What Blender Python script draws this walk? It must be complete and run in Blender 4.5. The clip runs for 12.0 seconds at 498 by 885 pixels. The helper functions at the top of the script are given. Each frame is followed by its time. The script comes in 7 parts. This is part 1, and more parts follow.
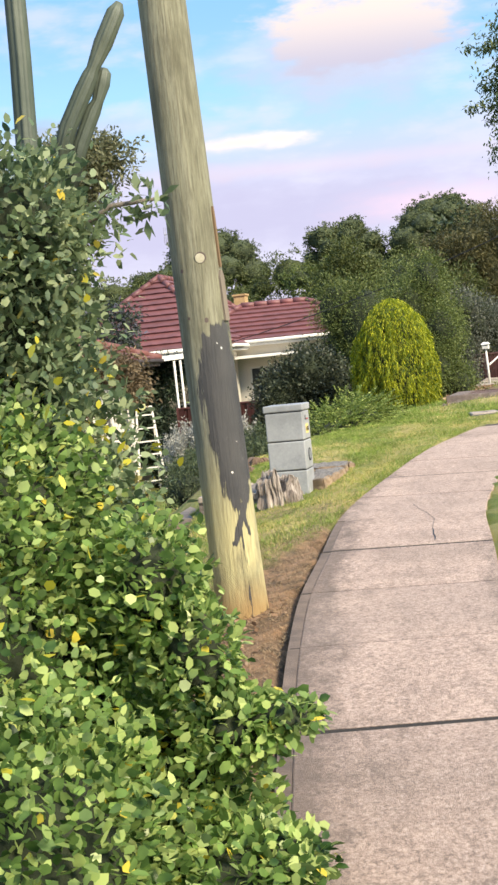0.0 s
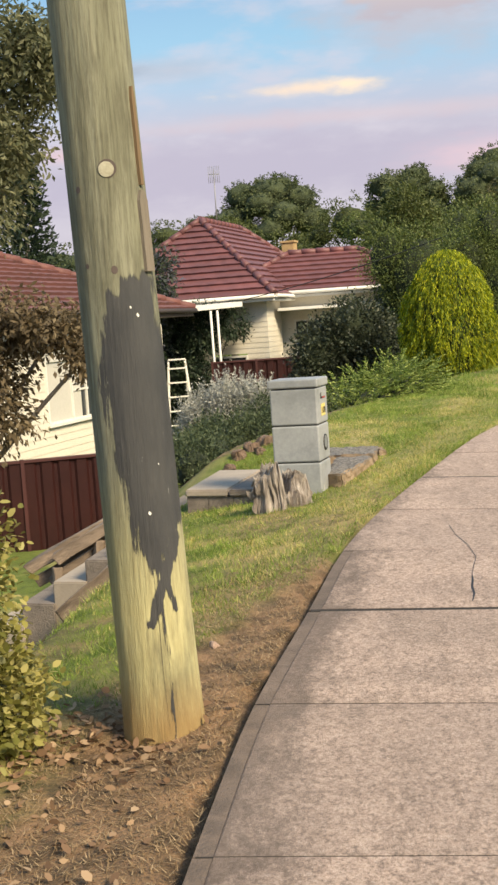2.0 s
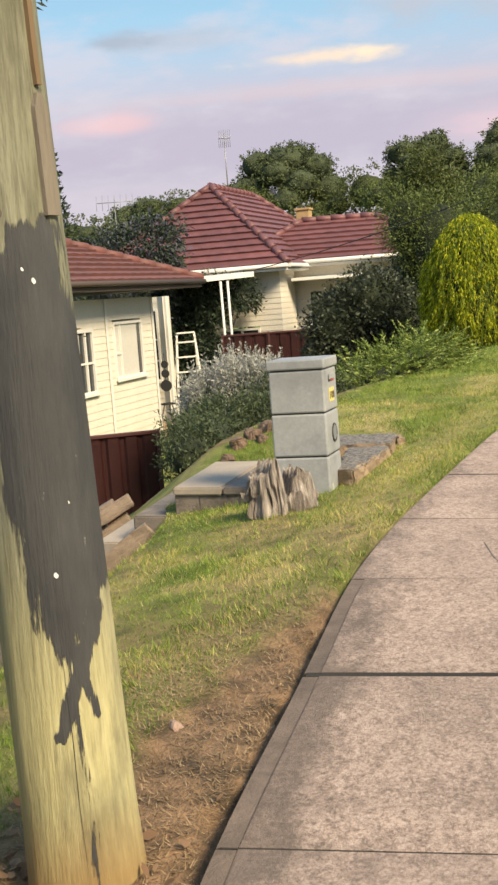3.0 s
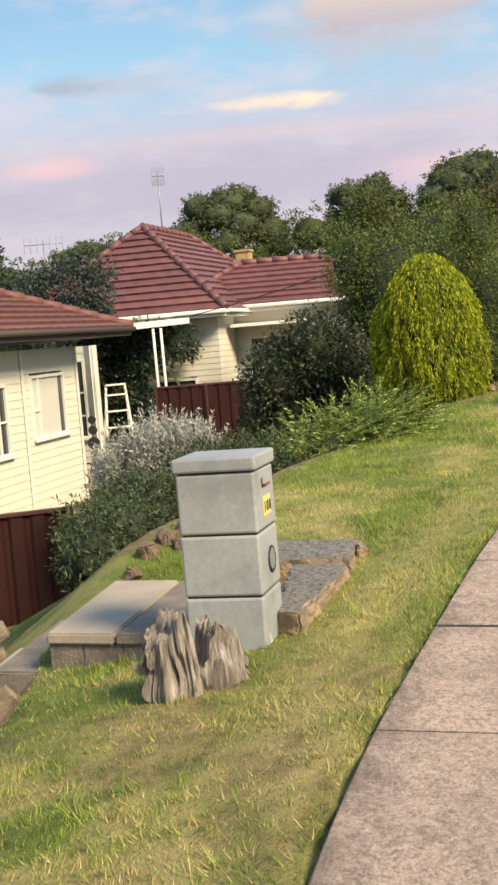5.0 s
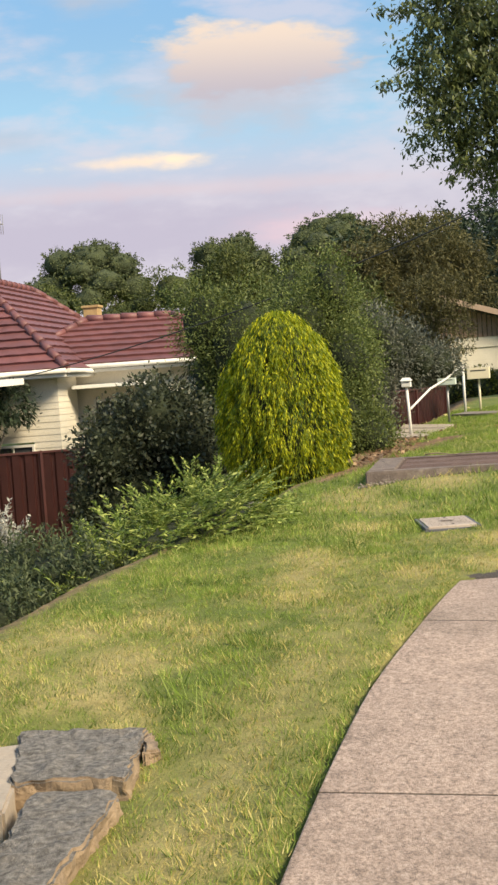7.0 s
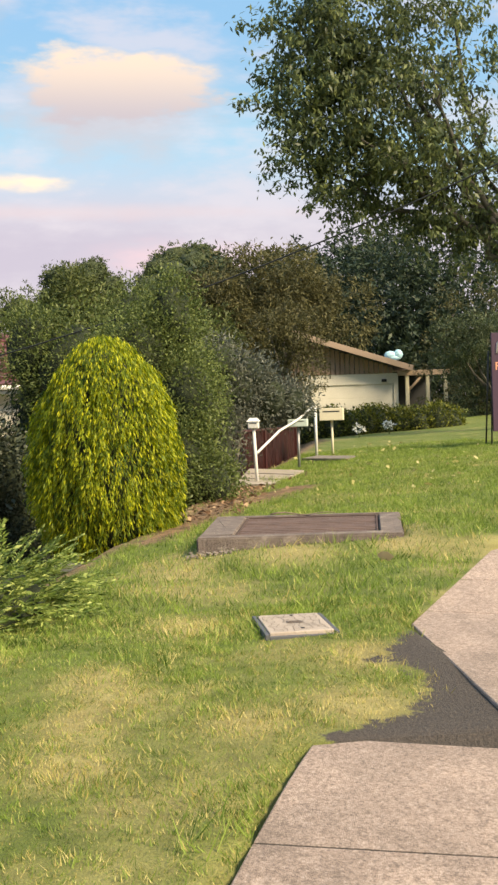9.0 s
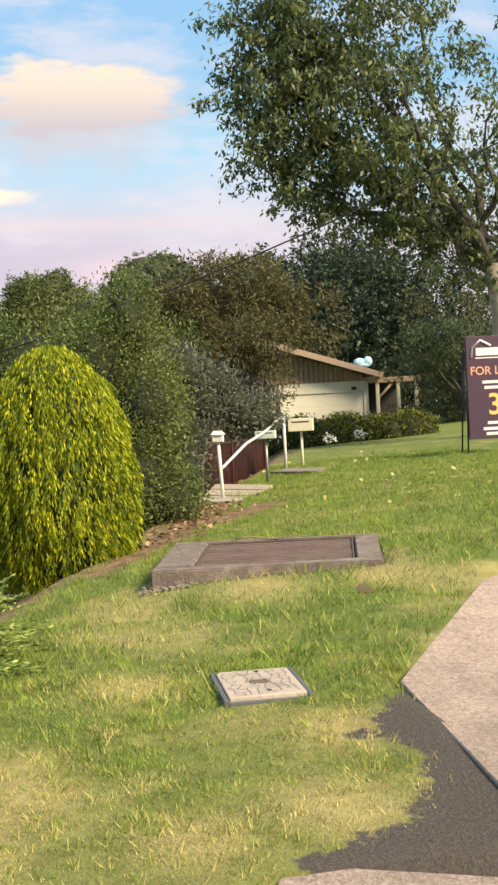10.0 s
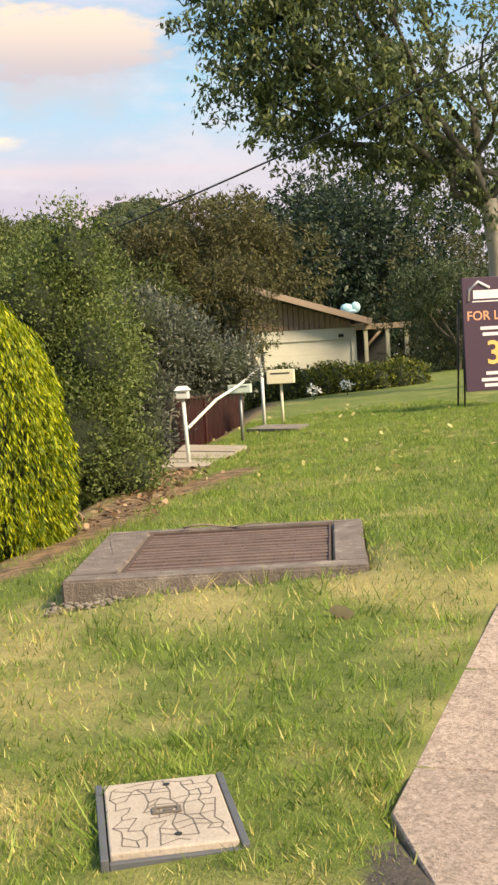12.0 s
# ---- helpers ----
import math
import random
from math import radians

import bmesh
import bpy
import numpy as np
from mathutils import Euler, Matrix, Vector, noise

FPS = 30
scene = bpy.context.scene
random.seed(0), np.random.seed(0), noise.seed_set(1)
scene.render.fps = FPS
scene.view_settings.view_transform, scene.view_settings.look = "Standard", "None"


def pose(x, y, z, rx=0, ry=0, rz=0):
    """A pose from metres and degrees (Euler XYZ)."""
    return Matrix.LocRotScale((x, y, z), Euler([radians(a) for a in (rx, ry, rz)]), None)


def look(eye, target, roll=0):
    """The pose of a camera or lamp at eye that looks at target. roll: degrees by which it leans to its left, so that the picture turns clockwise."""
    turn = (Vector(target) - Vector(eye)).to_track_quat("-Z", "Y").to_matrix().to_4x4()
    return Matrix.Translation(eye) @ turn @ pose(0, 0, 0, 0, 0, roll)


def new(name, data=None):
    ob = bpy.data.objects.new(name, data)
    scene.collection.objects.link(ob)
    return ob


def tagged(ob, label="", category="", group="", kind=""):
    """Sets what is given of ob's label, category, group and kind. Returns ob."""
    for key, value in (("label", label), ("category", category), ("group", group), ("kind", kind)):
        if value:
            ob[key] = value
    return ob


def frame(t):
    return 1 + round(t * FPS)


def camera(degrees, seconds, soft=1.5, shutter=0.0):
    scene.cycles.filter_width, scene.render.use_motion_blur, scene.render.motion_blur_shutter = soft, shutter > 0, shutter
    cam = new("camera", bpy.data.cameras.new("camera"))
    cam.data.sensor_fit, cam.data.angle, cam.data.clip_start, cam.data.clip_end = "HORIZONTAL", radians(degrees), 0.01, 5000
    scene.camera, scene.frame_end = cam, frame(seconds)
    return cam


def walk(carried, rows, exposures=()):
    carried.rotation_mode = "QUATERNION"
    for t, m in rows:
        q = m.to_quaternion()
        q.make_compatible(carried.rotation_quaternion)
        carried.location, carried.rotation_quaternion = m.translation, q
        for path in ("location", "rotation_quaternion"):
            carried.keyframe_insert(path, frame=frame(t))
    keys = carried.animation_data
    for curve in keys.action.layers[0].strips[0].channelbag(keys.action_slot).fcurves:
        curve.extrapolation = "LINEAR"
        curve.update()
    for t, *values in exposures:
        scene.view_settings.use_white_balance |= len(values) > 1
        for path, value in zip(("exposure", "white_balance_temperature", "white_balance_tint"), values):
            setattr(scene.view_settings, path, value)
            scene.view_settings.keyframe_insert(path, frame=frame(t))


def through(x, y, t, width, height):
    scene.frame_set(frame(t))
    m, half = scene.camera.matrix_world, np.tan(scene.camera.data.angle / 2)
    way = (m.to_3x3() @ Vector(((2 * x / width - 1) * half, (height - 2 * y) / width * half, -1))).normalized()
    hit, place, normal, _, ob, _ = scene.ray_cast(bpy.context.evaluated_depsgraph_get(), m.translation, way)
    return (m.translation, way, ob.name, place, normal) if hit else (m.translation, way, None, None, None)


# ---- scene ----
cam = camera(23.5, 12.0, soft=2.6)
PATH = [
    (0, (0.206, -0.014, 1.372), (0.156, 1.982, 1.256), -5.7),
    (0.5, (0.324, 0.638, 1.371), (0.253, 2.633, 1.241), -4.9),
    (1, (0.476, 1.325, 1.418), (0.392, 3.318, 1.276), -4.3),
    (1.5, (0.527, 2.003, 1.465), (0.426, 3.993, 1.301), -3.8),
    (2, (0.633, 2.662, 1.467), (0.484, 4.646, 1.273), -3.9),
    (2.5, (0.602, 3.447, 1.452), (0.435, 5.427, 1.221), -4.0),
    (3, (0.696, 4.151, 1.452), (0.513, 6.128, 1.213), -4.3),
    (3.5, (0.661, 4.737, 1.469), (0.502, 6.718, 1.252), -4.1),
    (3.7, (0.659, 5.009, 1.495), (0.526, 6.994, 1.286), -3.6),
    (5.3, (0.775, 7.199, 1.573), (0.691, 9.19, 1.399), -4.7),
    (5.5, (0.83, 7.456, 1.574), (0.748, 9.447, 1.401), -4.6),
    (6, (0.95, 8.128, 1.594), (0.928, 10.122, 1.433), -4.8),
    (6.5, (1.125, 8.788, 1.633), (1.17, 10.783, 1.504), -4.5),
    (7, (1.21, 9.457, 1.66), (1.35, 11.45, 1.563), -4.1),
    (7.5, (1.391, 10.145, 1.691), (1.644, 12.127, 1.618), -3.3),
    (7.7, (1.454, 10.41, 1.696), (1.738, 12.389, 1.635), -1.9),
    (9.3, (1.921, 12.479, 1.774), (2.331, 14.435, 1.71), -2.5),
    (9.5, (1.986, 12.736, 1.775), (2.405, 14.69, 1.704), -2.9),
    (10, (2.187, 13.349, 1.799), (2.626, 15.3, 1.754), -3.0),
    (10.5, (2.358, 13.995, 1.838), (2.84, 15.935, 1.812), -3.5),
    (11, (2.579, 14.577, 1.822), (2.947, 16.542, 1.788), -4.3),
    (11.5, (2.79, 15.168, 1.853), (3.166, 17.131, 1.791), -3.5),
    (12, (3.041, 15.697, 1.857), (3.491, 17.641, 1.724), -3.4),
]
walk(cam, [(t, look(eye, target, roll)) for t, eye, target, roll in PATH],
     [(0, 0.80, 6350, 10), (0.7, 0.64, 6650, 8), (1.6, 0.44, 6950, 8), (2.6, 0.44, 7100, 9), (3.6, 0.52, 7150, 8), (6.0, 0.48, 7100, 9), (7.5, 0.50, 7100, 8), (9.5, 0.71, 7450, 8), (11, 0.74, 7250, 5), (12, 0.72, 7500, 8)])

# ---- light ----
world = bpy.data.worlds.new("evening_sky")
scene.world = world
world.use_nodes = True
wt = world.node_tree
wt.nodes.clear()


def wn(kind, **props):
    n = wt.nodes.new(kind)
    for k, v in props.items():
        if k == "operation":
            n.operation = v
    return n


def wmath(op, a, b=None):
    n = wn("ShaderNodeMath", operation=op)
    for i, v in enumerate((a, b)):
        if v is None:
            continue
        if isinstance(v, (int, float)):
            n.inputs[i].default_value = v
        else:
            wt.links.new(v, n.inputs[i])
    return n.outputs[0]


def wmix(fac, a, b):
    n = wn("ShaderNodeMix")
    n.data_type = "RGBA"
    for sock, v in ((n.inputs[0], fac), (n.inputs[6], a), (n.inputs[7], b)):
        if isinstance(v, tuple):
            sock.default_value = (*v, 1)
        elif isinstance(v, (int, float)):
            sock.default_value = v
        else:
            wt.links.new(v, sock)
    return n.outputs[2]


SUN_ELEV, SUN_AZ = 38.0, 135.0     # azimuth clockwise from +y
coord = wn("ShaderNodeTexCoord")
sep = wn("ShaderNodeSeparateXYZ")
wt.links.new(coord.outputs["Generated"], sep.inputs[0])
dx, dy, dz = sep.outputs
ady = wmath("MAXIMUM", wmath("ABSOLUTE", dy), 0.05)
cu, cv = wmath("DIVIDE", dx, ady), wmath("DIVIDE", dz, ady)
comb = wn("ShaderNodeCombineXYZ")
wt.links.new(cu, comb.inputs[0])
wt.links.new(wmath("MULTIPLY", cv, 2.6), comb.inputs[1])


def wnoise(scale, detail, rough=0.55):
    n = wn("ShaderNodeTexNoise")
    n.inputs["Scale"].default_value, n.inputs["Detail"].default_value, n.inputs["Roughness"].default_value = scale, detail, rough
    wt.links.new(comb.outputs[0], n.inputs["Vector"])
    return n.outputs[0]


big, fine = wnoise(7.0, 5), wnoise(26.0, 5)


def ramp(x, lo, hi):
    n = wn("ShaderNodeMapRange")
    n.interpolation_type = "SMOOTHSTEP"
    wt.links.new(x, n.inputs[0])
    n.inputs[1].default_value, n.inputs[2].default_value = lo, hi
    return n.outputs[0]


def cloud(u, v, a, b, rough, soft):
    """A cloud of that place and half size on the sky, with a ragged edge."""
    x = wmath("DIVIDE", wmath("SUBTRACT", cu, u), a)
    y = wmath("DIVIDE", wmath("SUBTRACT", cv, v), b)
    r = wmath("SQRT", wmath("ADD", wmath("MULTIPLY", x, x), wmath("MULTIPLY", y, y)))
    r = wmath("ADD", r, wmath("MULTIPLY", wmath("SUBTRACT", fine, 0.5), rough))
    r = wmath("ADD", r, wmath("MULTIPLY", wmath("SUBTRACT", big, 0.5), rough))
    return wmath("SUBTRACT", 1.0, ramp(r, 1.0 - soft, 1.0))


sky = wn("ShaderNodeTexSky")
sky.sky_type = "NISHITA"
sky.sun_disc = False
sky.sun_elevation, sky.sun_rotation = radians(SUN_ELEV), radians(SUN_AZ)
sky.altitude, sky.air_density, sky.dust_density, sky.ozone_density = 50, 1.0, 1.0, 1.5
skyc = wn("ShaderNodeVectorMath", operation="SCALE")
wt.links.new(sky.outputs[0], skyc.inputs[0])
skyc.inputs["Scale"].default_value = 0.13
haze = (0.55, 0.51, 0.64)
col = wmix(wmath("SUBTRACT", 0.9, wmath("MULTIPLY", ramp(cv, 0.10, 0.34), 0.62)), skyc.outputs[0], wmix(ramp(cv, 0.15, 0.24), haze, (0.33, 0.64, 0.90)))
col = wmix(wmath("MULTIPLY", ramp(cv, 0.225, 0.33), 0.6), col, (0.22, 0.47, 0.82))
col = wmix(wmath("MULTIPLY", ramp(wmath("ADD", big, wmath("MULTIPLY", fine, 0.3)), 0.58, 0.82), 0.6), col, (0.62, 0.60, 0.72))
col = wmix(wmath("MULTIPLY", cloud(-0.08, 0.128, 0.42, 0.045, 0.9, 0.8), 0.85), col, (0.47, 0.45, 0.60))
col = wmix(wmath("MULTIPLY", cloud(-0.19, 0.150, 0.06, 0.014, 0.8, 0.8), 0.6), col, (0.86, 0.56, 0.60))
col = wmix(wmath("MULTIPLY", cloud(0.085, 0.246, 0.120, 0.046, 1.0, 0.8), 0.80), col, (0.50, 0.50, 0.60))
lit = wmix(ramp(cv, 0.236, 0.300), (0.48, 0.45, 0.54), (0.82, 0.67, 0.57))
col = wmix(wmath("MULTIPLY", cloud(0.100, 0.270, 0.096, 0.038, 1.1, 0.40), 0.92), col, lit)
col = wmix(wmath("MULTIPLY", cloud(-0.030, 0.335, 0.060, 0.030, 1.0, 0.9), 0.6), col, (0.47, 0.49, 0.58))
col = wmix(wmath("MULTIPLY", cloud(-0.006, 0.189, 0.078, 0.010, 1.6, 1.0), 0.85), col, (0.92, 0.74, 0.60))
col = wmix(wmath("MULTIPLY", cloud(0.024, 0.190, 0.024, 0.0085, 1.3, 0.9), 0.85), col, (0.98, 0.80, 0.62))
col = wmix(wmath("MULTIPLY", cloud(-0.13, 0.212, 0.09, 0.016, 0.9, 0.9), 0.55), col, (0.46, 0.50, 0.62))
col = wmix(wmath("MULTIPLY", cloud(0.16, 0.125, 0.12, 0.022, 1.0, 1.0), 0.6), col, (0.84, 0.60, 0.68))
col = wmix(wmath("MULTIPLY", cloud(-0.17, 0.215, 0.05, 0.010, 1.4, 1.0), 0.7), col, (0.36, 0.42, 0.54))
col = wmix(wmath("MULTIPLY", cloud(0.02, 0.165, 0.40, 0.010, 1.2, 1.0), 0.5), col, (0.66, 0.55, 0.62))
col = wmix(ramp(cv, 0.0, 0.08), (0.62, 0.52, 0.60), col)
bg = wn("ShaderNodeBackground")
wt.links.new(col, bg.inputs[0])
bg.inputs[1].default_value = 0.86
wout = wn("ShaderNodeOutputWorld")
wt.links.new(bg.outputs[0], wout.inputs[0])

sun = new("sun", bpy.data.lights.new("sun", "SUN"))
sun.data.energy, sun.data.angle, sun.data.color = 5.0, radians(18), (1.0, 0.86, 0.64)
az, el = radians(SUN_AZ), radians(SUN_ELEV)
sun.matrix_world = look((0, 0, 60), Vector((0, 0, 60)) - Vector((math.sin(az) * math.cos(el), math.cos(az) * math.cos(el), math.sin(el))))


# ---- materials ----
def material(name):
    m = bpy.data.materials.new(name)
    m.use_nodes = True
    nt = m.node_tree
    return m, nt, nt.nodes["Principled BSDF"]


def node(nt, kind, *links, **values):
    n = nt.nodes.new(kind)
    for sock, out in links:
        nt.links.new(out, n.inputs[sock])
    for k, v in values.items():
        n.inputs[k.replace("_", " ")].default_value = v
    return n


def mixc(nt, fac, a, b, mode="MIX"):
    n = nt.nodes.new("ShaderNodeMix")
    n.data_type, n.blend_type = "RGBA", mode
    for sock, v in ((n.inputs[0], fac), (n.inputs[6], a), (n.inputs[7], b)):
        if isinstance(v, tuple):
            sock.default_value = (*v, 1)
        elif isinstance(v, (int, float)):
            sock.default_value = v
        else:
            nt.links.new(v, sock)
    return n.outputs[2]


def remap(nt, x, lo, hi, a=0.0, b=1.0):
    n = nt.nodes.new("ShaderNodeMapRange")
    nt.links.new(x, n.inputs[0])
    for i, v in enumerate((lo, hi, a, b)):
        n.inputs[i + 1].default_value = v
    return n.outputs[0]


def coords(nt, stretch=(1, 1, 1), local=False):
    t = nt.nodes.new("ShaderNodeTexCoord")
    if local:
        src = t.outputs["Object"]
    else:
        src = nt.nodes.new("ShaderNodeNewGeometry").outputs["Position"]
    m = nt.nodes.new("ShaderNodeMapping")
    m.inputs["Scale"].default_value = stretch
    nt.links.new(src, m.inputs[0])
    return m.outputs[0]


def noise_of(nt, vec, scale, detail=4, rough=0.55):
    n = nt.nodes.new("ShaderNodeTexNoise")
    nt.links.new(vec, n.inputs["Vector"])
    n.inputs["Scale"].default_value, n.inputs["Detail"].default_value, n.inputs["Roughness"].default_value = scale, detail, rough
    return n.outputs[0]


def bump(nt, bsdf, height, strength, distance=0.01):
    n = nt.nodes.new("ShaderNodeBump")
    n.inputs["Strength"].default_value, n.inputs["Distance"].default_value = strength, distance
    nt.links.new(height, n.inputs["Height"])
    nt.links.new(n.outputs[0], bsdf.inputs["Normal"])


def surface(name, a, b, rough=0.8, s1=2.0, s2=30.0, stretch=(1, 1, 1), relief=0.3, dist=0.01, metal=0.0, stain=None, vary=0.0, local=False):
    """A surface of two colours mixed at two scales, with relief, stains of a third colour and a shade that varies from piece to piece."""
    m, nt, bsdf = material(name)
    v = coords(nt, stretch, local)
    n1, n2 = noise_of(nt, v, s1), noise_of(nt, v, s2, 6, 0.65)
    c = mixc(nt, remap(nt, n1, 0.3, 0.7), a, b)
    c = mixc(nt, remap(nt, n2, 0.35, 0.75, 0.0, 0.45), c, tuple(0.55 * x for x in a))
    if stain:
        n3 = noise_of(nt, v, s1 * 0.6 + 0.3, 6, 0.7)
        c = mixc(nt, remap(nt, n3, 0.52, 0.68, 0.0, 0.8), c, stain)
    if vary:
        info = nt.nodes.new("ShaderNodeObjectInfo")
        c = mixc(nt, remap(nt, info.outputs["Random"], 0, 1, 0.0, vary), c, tuple(0.6 * x for x in b))
    nt.links.new(c, bsdf.inputs["Base Color"])
    bsdf.inputs["Roughness"].default_value, bsdf.inputs["Metallic"].default_value = rough, metal
    if relief:
        bump(nt, bsdf, n2, relief, dist)
    return m


def foliage(name, dark, mid, light, rough=0.55, through=0.3, patch=0.6, spark=0.6, fleck=None):
    """Leaves: each its own shade, with lighter and darker patches over the crown, and some light let through."""
    m, nt, bsdf = material(name)
    geo = nt.nodes.new("ShaderNodeNewGeometry")
    rnd = geo.outputs["Random Per Island"]
    n1 = noise_of(nt, coords(nt), patch, 3)
    c = mixc(nt, remap(nt, n1, 0.35, 0.65), dark, mid)
    c = mixc(nt, remap(nt, rnd, 0.45, 1.0, 0.0, spark), c, light)
    c = mixc(nt, remap(nt, rnd, 0.0, 0.3, 0.35, 0.0), c, dark)
    if fleck:
        c = mixc(nt, remap(nt, rnd, 0.983, 0.987), c, fleck)
    nt.links.new(c, bsdf.inputs["Base Color"])
    bsdf.inputs["Roughness"].default_value = rough
    bsdf.inputs["Specular IOR Level"].default_value = 0.35
    tr = node(nt, "ShaderNodeBsdfTranslucent", ("Color", c))
    mx = nt.nodes.new("ShaderNodeMixShader")
    mx.inputs[0].default_value = through
    nt.links.new(bsdf.outputs[0], mx.inputs[1])
    nt.links.new(tr.outputs[0], mx.inputs[2])
    nt.links.new(mx.outputs[0], nt.nodes["Material Output"].inputs[0])
    return m


def plain(name, colour, rough=0.6, metal=0.0):
    m, nt, bsdf = material(name)
    v = coords(nt)
    n = noise_of(nt, v, 18.0, 5)
    c = mixc(nt, remap(nt, n, 0.3, 0.8, 0.0, 0.3), colour, tuple(0.65 * x for x in colour))
    nt.links.new(c, bsdf.inputs["Base Color"])
    bsdf.inputs["Roughness"].default_value, bsdf.inputs["Metallic"].default_value = rough, metal
    return m


def glassy(name, colour):
    m, nt, bsdf = material(name)
    bsdf.inputs["Base Color"].default_value = (*colour, 1)
    bsdf.inputs["Roughness"].default_value = 0.06
    return m


def path_material():
    m, nt, bsdf = material("footpath_concrete")
    v = coords(nt)
    w = coords(nt, (1.0, 0.45, 1.0))
    n1, n2, n3 = noise_of(nt, v, 1.3, 5, 0.6), noise_of(nt, coords(nt, (1.0, 0.8, 1.0)), 34, 6, 0.82), noise_of(nt, coords(nt, (1.0, 0.7, 1.0)), 88, 5, 0.85)
    n4, n5 = noise_of(nt, w, 5.5, 9, 0.82), noise_of(nt, v, 0.7, 6, 0.65)
    c = mixc(nt, remap(nt, n1, 0.35, 0.65), (0.560, 0.405, 0.322), (0.440, 0.318, 0.255))
    c = mixc(nt, remap(nt, n2, 0.49, 0.60, 0.0, 0.74), c, (0.185, 0.134, 0.106))
    c = mixc(nt, remap(nt, n2, 0.47, 0.38, 0.0, 0.50), c, (0.66, 0.52, 0.44))
    c = mixc(nt, remap(nt, n4, 0.50, 0.64, 0.0, 0.52), c, (0.180, 0.132, 0.104))
    c = mixc(nt, remap(nt, n4, 0.44, 0.33, 0.0, 0.35), c, (0.62, 0.48, 0.40))
    c = mixc(nt, remap(nt, n5, 0.50, 0.62, 0.0, 0.45), c, (0.205, 0.152, 0.120))
    c = mixc(nt, remap(nt, n3, 0.51, 0.61, 0.0, 0.66), c, (0.105, 0.080, 0.066))
    c = mixc(nt, remap(nt, n3, 0.46, 0.36, 0.0, 0.68), c, (0.70, 0.56, 0.48))
    # grime that gathers along the rims, broken up by noise
    att = nt.nodes.new("ShaderNodeAttribute")
    att.attribute_name = "grime"
    add = nt.nodes.new("ShaderNodeMath")
    add.operation = "ADD"
    nt.links.new(att.outputs["Fac"], add.inputs[0])
    nt.links.new(remap(nt, n4, 0.3, 0.7, -0.45, 0.35), add.inputs[1])
    c = mixc(nt, remap(nt, add.outputs[0], 0.25, 0.8, 0.0, 0.72), c, (0.100, 0.074, 0.058))
    info = nt.nodes.new("ShaderNodeObjectInfo")
    c = mixc(nt, remap(nt, info.outputs["Random"], 0, 1, 0.0, 0.20), c, (0.24, 0.19, 0.165))
    nt.links.new(c, bsdf.inputs["Base Color"])
    bsdf.inputs["Roughness"].default_value = 0.92
    bump(nt, bsdf, n3, 0.9, 0.008)
    return m


M_PATH = path_material()
M_JOINT = surface("joint_dirt", (0.022, 0.018, 0.015), (0.035, 0.028, 0.022), 0.95, 8, 60, relief=0.6)
M_PATHEDGE = surface("footpath_edge_concrete", (0.215, 0.158, 0.125), (0.105, 0.080, 0.064), 0.95, 5, 60, relief=0.8, stain=(0.085, 0.068, 0.058))
M_DRAIN = surface("stained_drain_concrete", (0.24, 0.185, 0.158), (0.135, 0.105, 0.092), 0.95, 6, 45, relief=0.9, dist=0.02, stain=(0.36, 0.30, 0.25))
M_OLDCONC = surface("old_concrete", (0.285, 0.235, 0.195), (0.175, 0.145, 0.125), 0.95, 5, 45, relief=0.9, dist=0.015, stain=(0.095, 0.078, 0.066))
M_PALECONC = surface("pale_concrete", (0.43, 0.355, 0.285), (0.33, 0.275, 0.22), 0.9, 3, 50, relief=0.4)
M_STONE = surface("lichen_stone", (0.44, 0.40, 0.36), (0.10, 0.090, 0.082), 0.95, 36, 120, relief=1.0, dist=0.03, stain=(0.075, 0.068, 0.06))
M_STONESIDE = surface("sandstone", (0.40, 0.29, 0.19), (0.28, 0.20, 0.13), 0.95, 6, 50, relief=0.9, dist=0.02, stain=(0.13, 0.10, 0.08))
M_GARDENROCK = surface("brown_rock", (0.235, 0.155, 0.108), (0.14, 0.095, 0.07), 0.95, 9, 60, relief=0.9, dist=0.02)
M_GREYPAINT = surface("grey_paint", (0.36, 0.37, 0.375), (0.31, 0.32, 0.325), 0.45, 3, 40, relief=0.08, stain=(0.205, 0.215, 0.22))
M_BLACK = plain("black", (0.02, 0.02, 0.022), 0.6)
M_WHITEPAINT = surface("white_paint", (0.78, 0.76, 0.71), (0.70, 0.68, 0.63), 0.55, 3, 30, relief=0.1)
M_CREAM = surface("cream_boards", (0.74, 0.69, 0.59), (0.68, 0.63, 0.53), 0.6, 1.5, 30, relief=0.1)
M_CREAMPAINT = plain("cream_paint", (0.72, 0.64, 0.46), 0.6)
M_TILE = surface("terracotta_tile", (0.225, 0.086, 0.084), (0.150, 0.062, 0.064), 0.55, 2.5, 25, relief=0.4, stain=(0.11, 0.045, 0.044), vary=0.5)
M_TILE2 = surface("brown_tile", (0.215, 0.083, 0.068), (0.145, 0.060, 0.052), 0.7, 2.5, 25, relief=0.4, stain=(0.09, 0.048, 0.043), vary=0.5)
M_FENCE = surface("maroon_steel", (0.075, 0.022, 0.020), (0.058, 0.018, 0.017), 0.45, 2, 30, relief=0.05)
M_GLASS = glassy("window_glass", (0.05, 0.055, 0.06))
M_BLIND = plain("pale_blind", (0.56, 0.54, 0.49), 0.7)
M_BARK = surface("grey_bark", (0.23, 0.20, 0.165), (0.13, 0.11, 0.09), 0.9, 4, 25, (1, 1, 0.25), 0.8, 0.02)
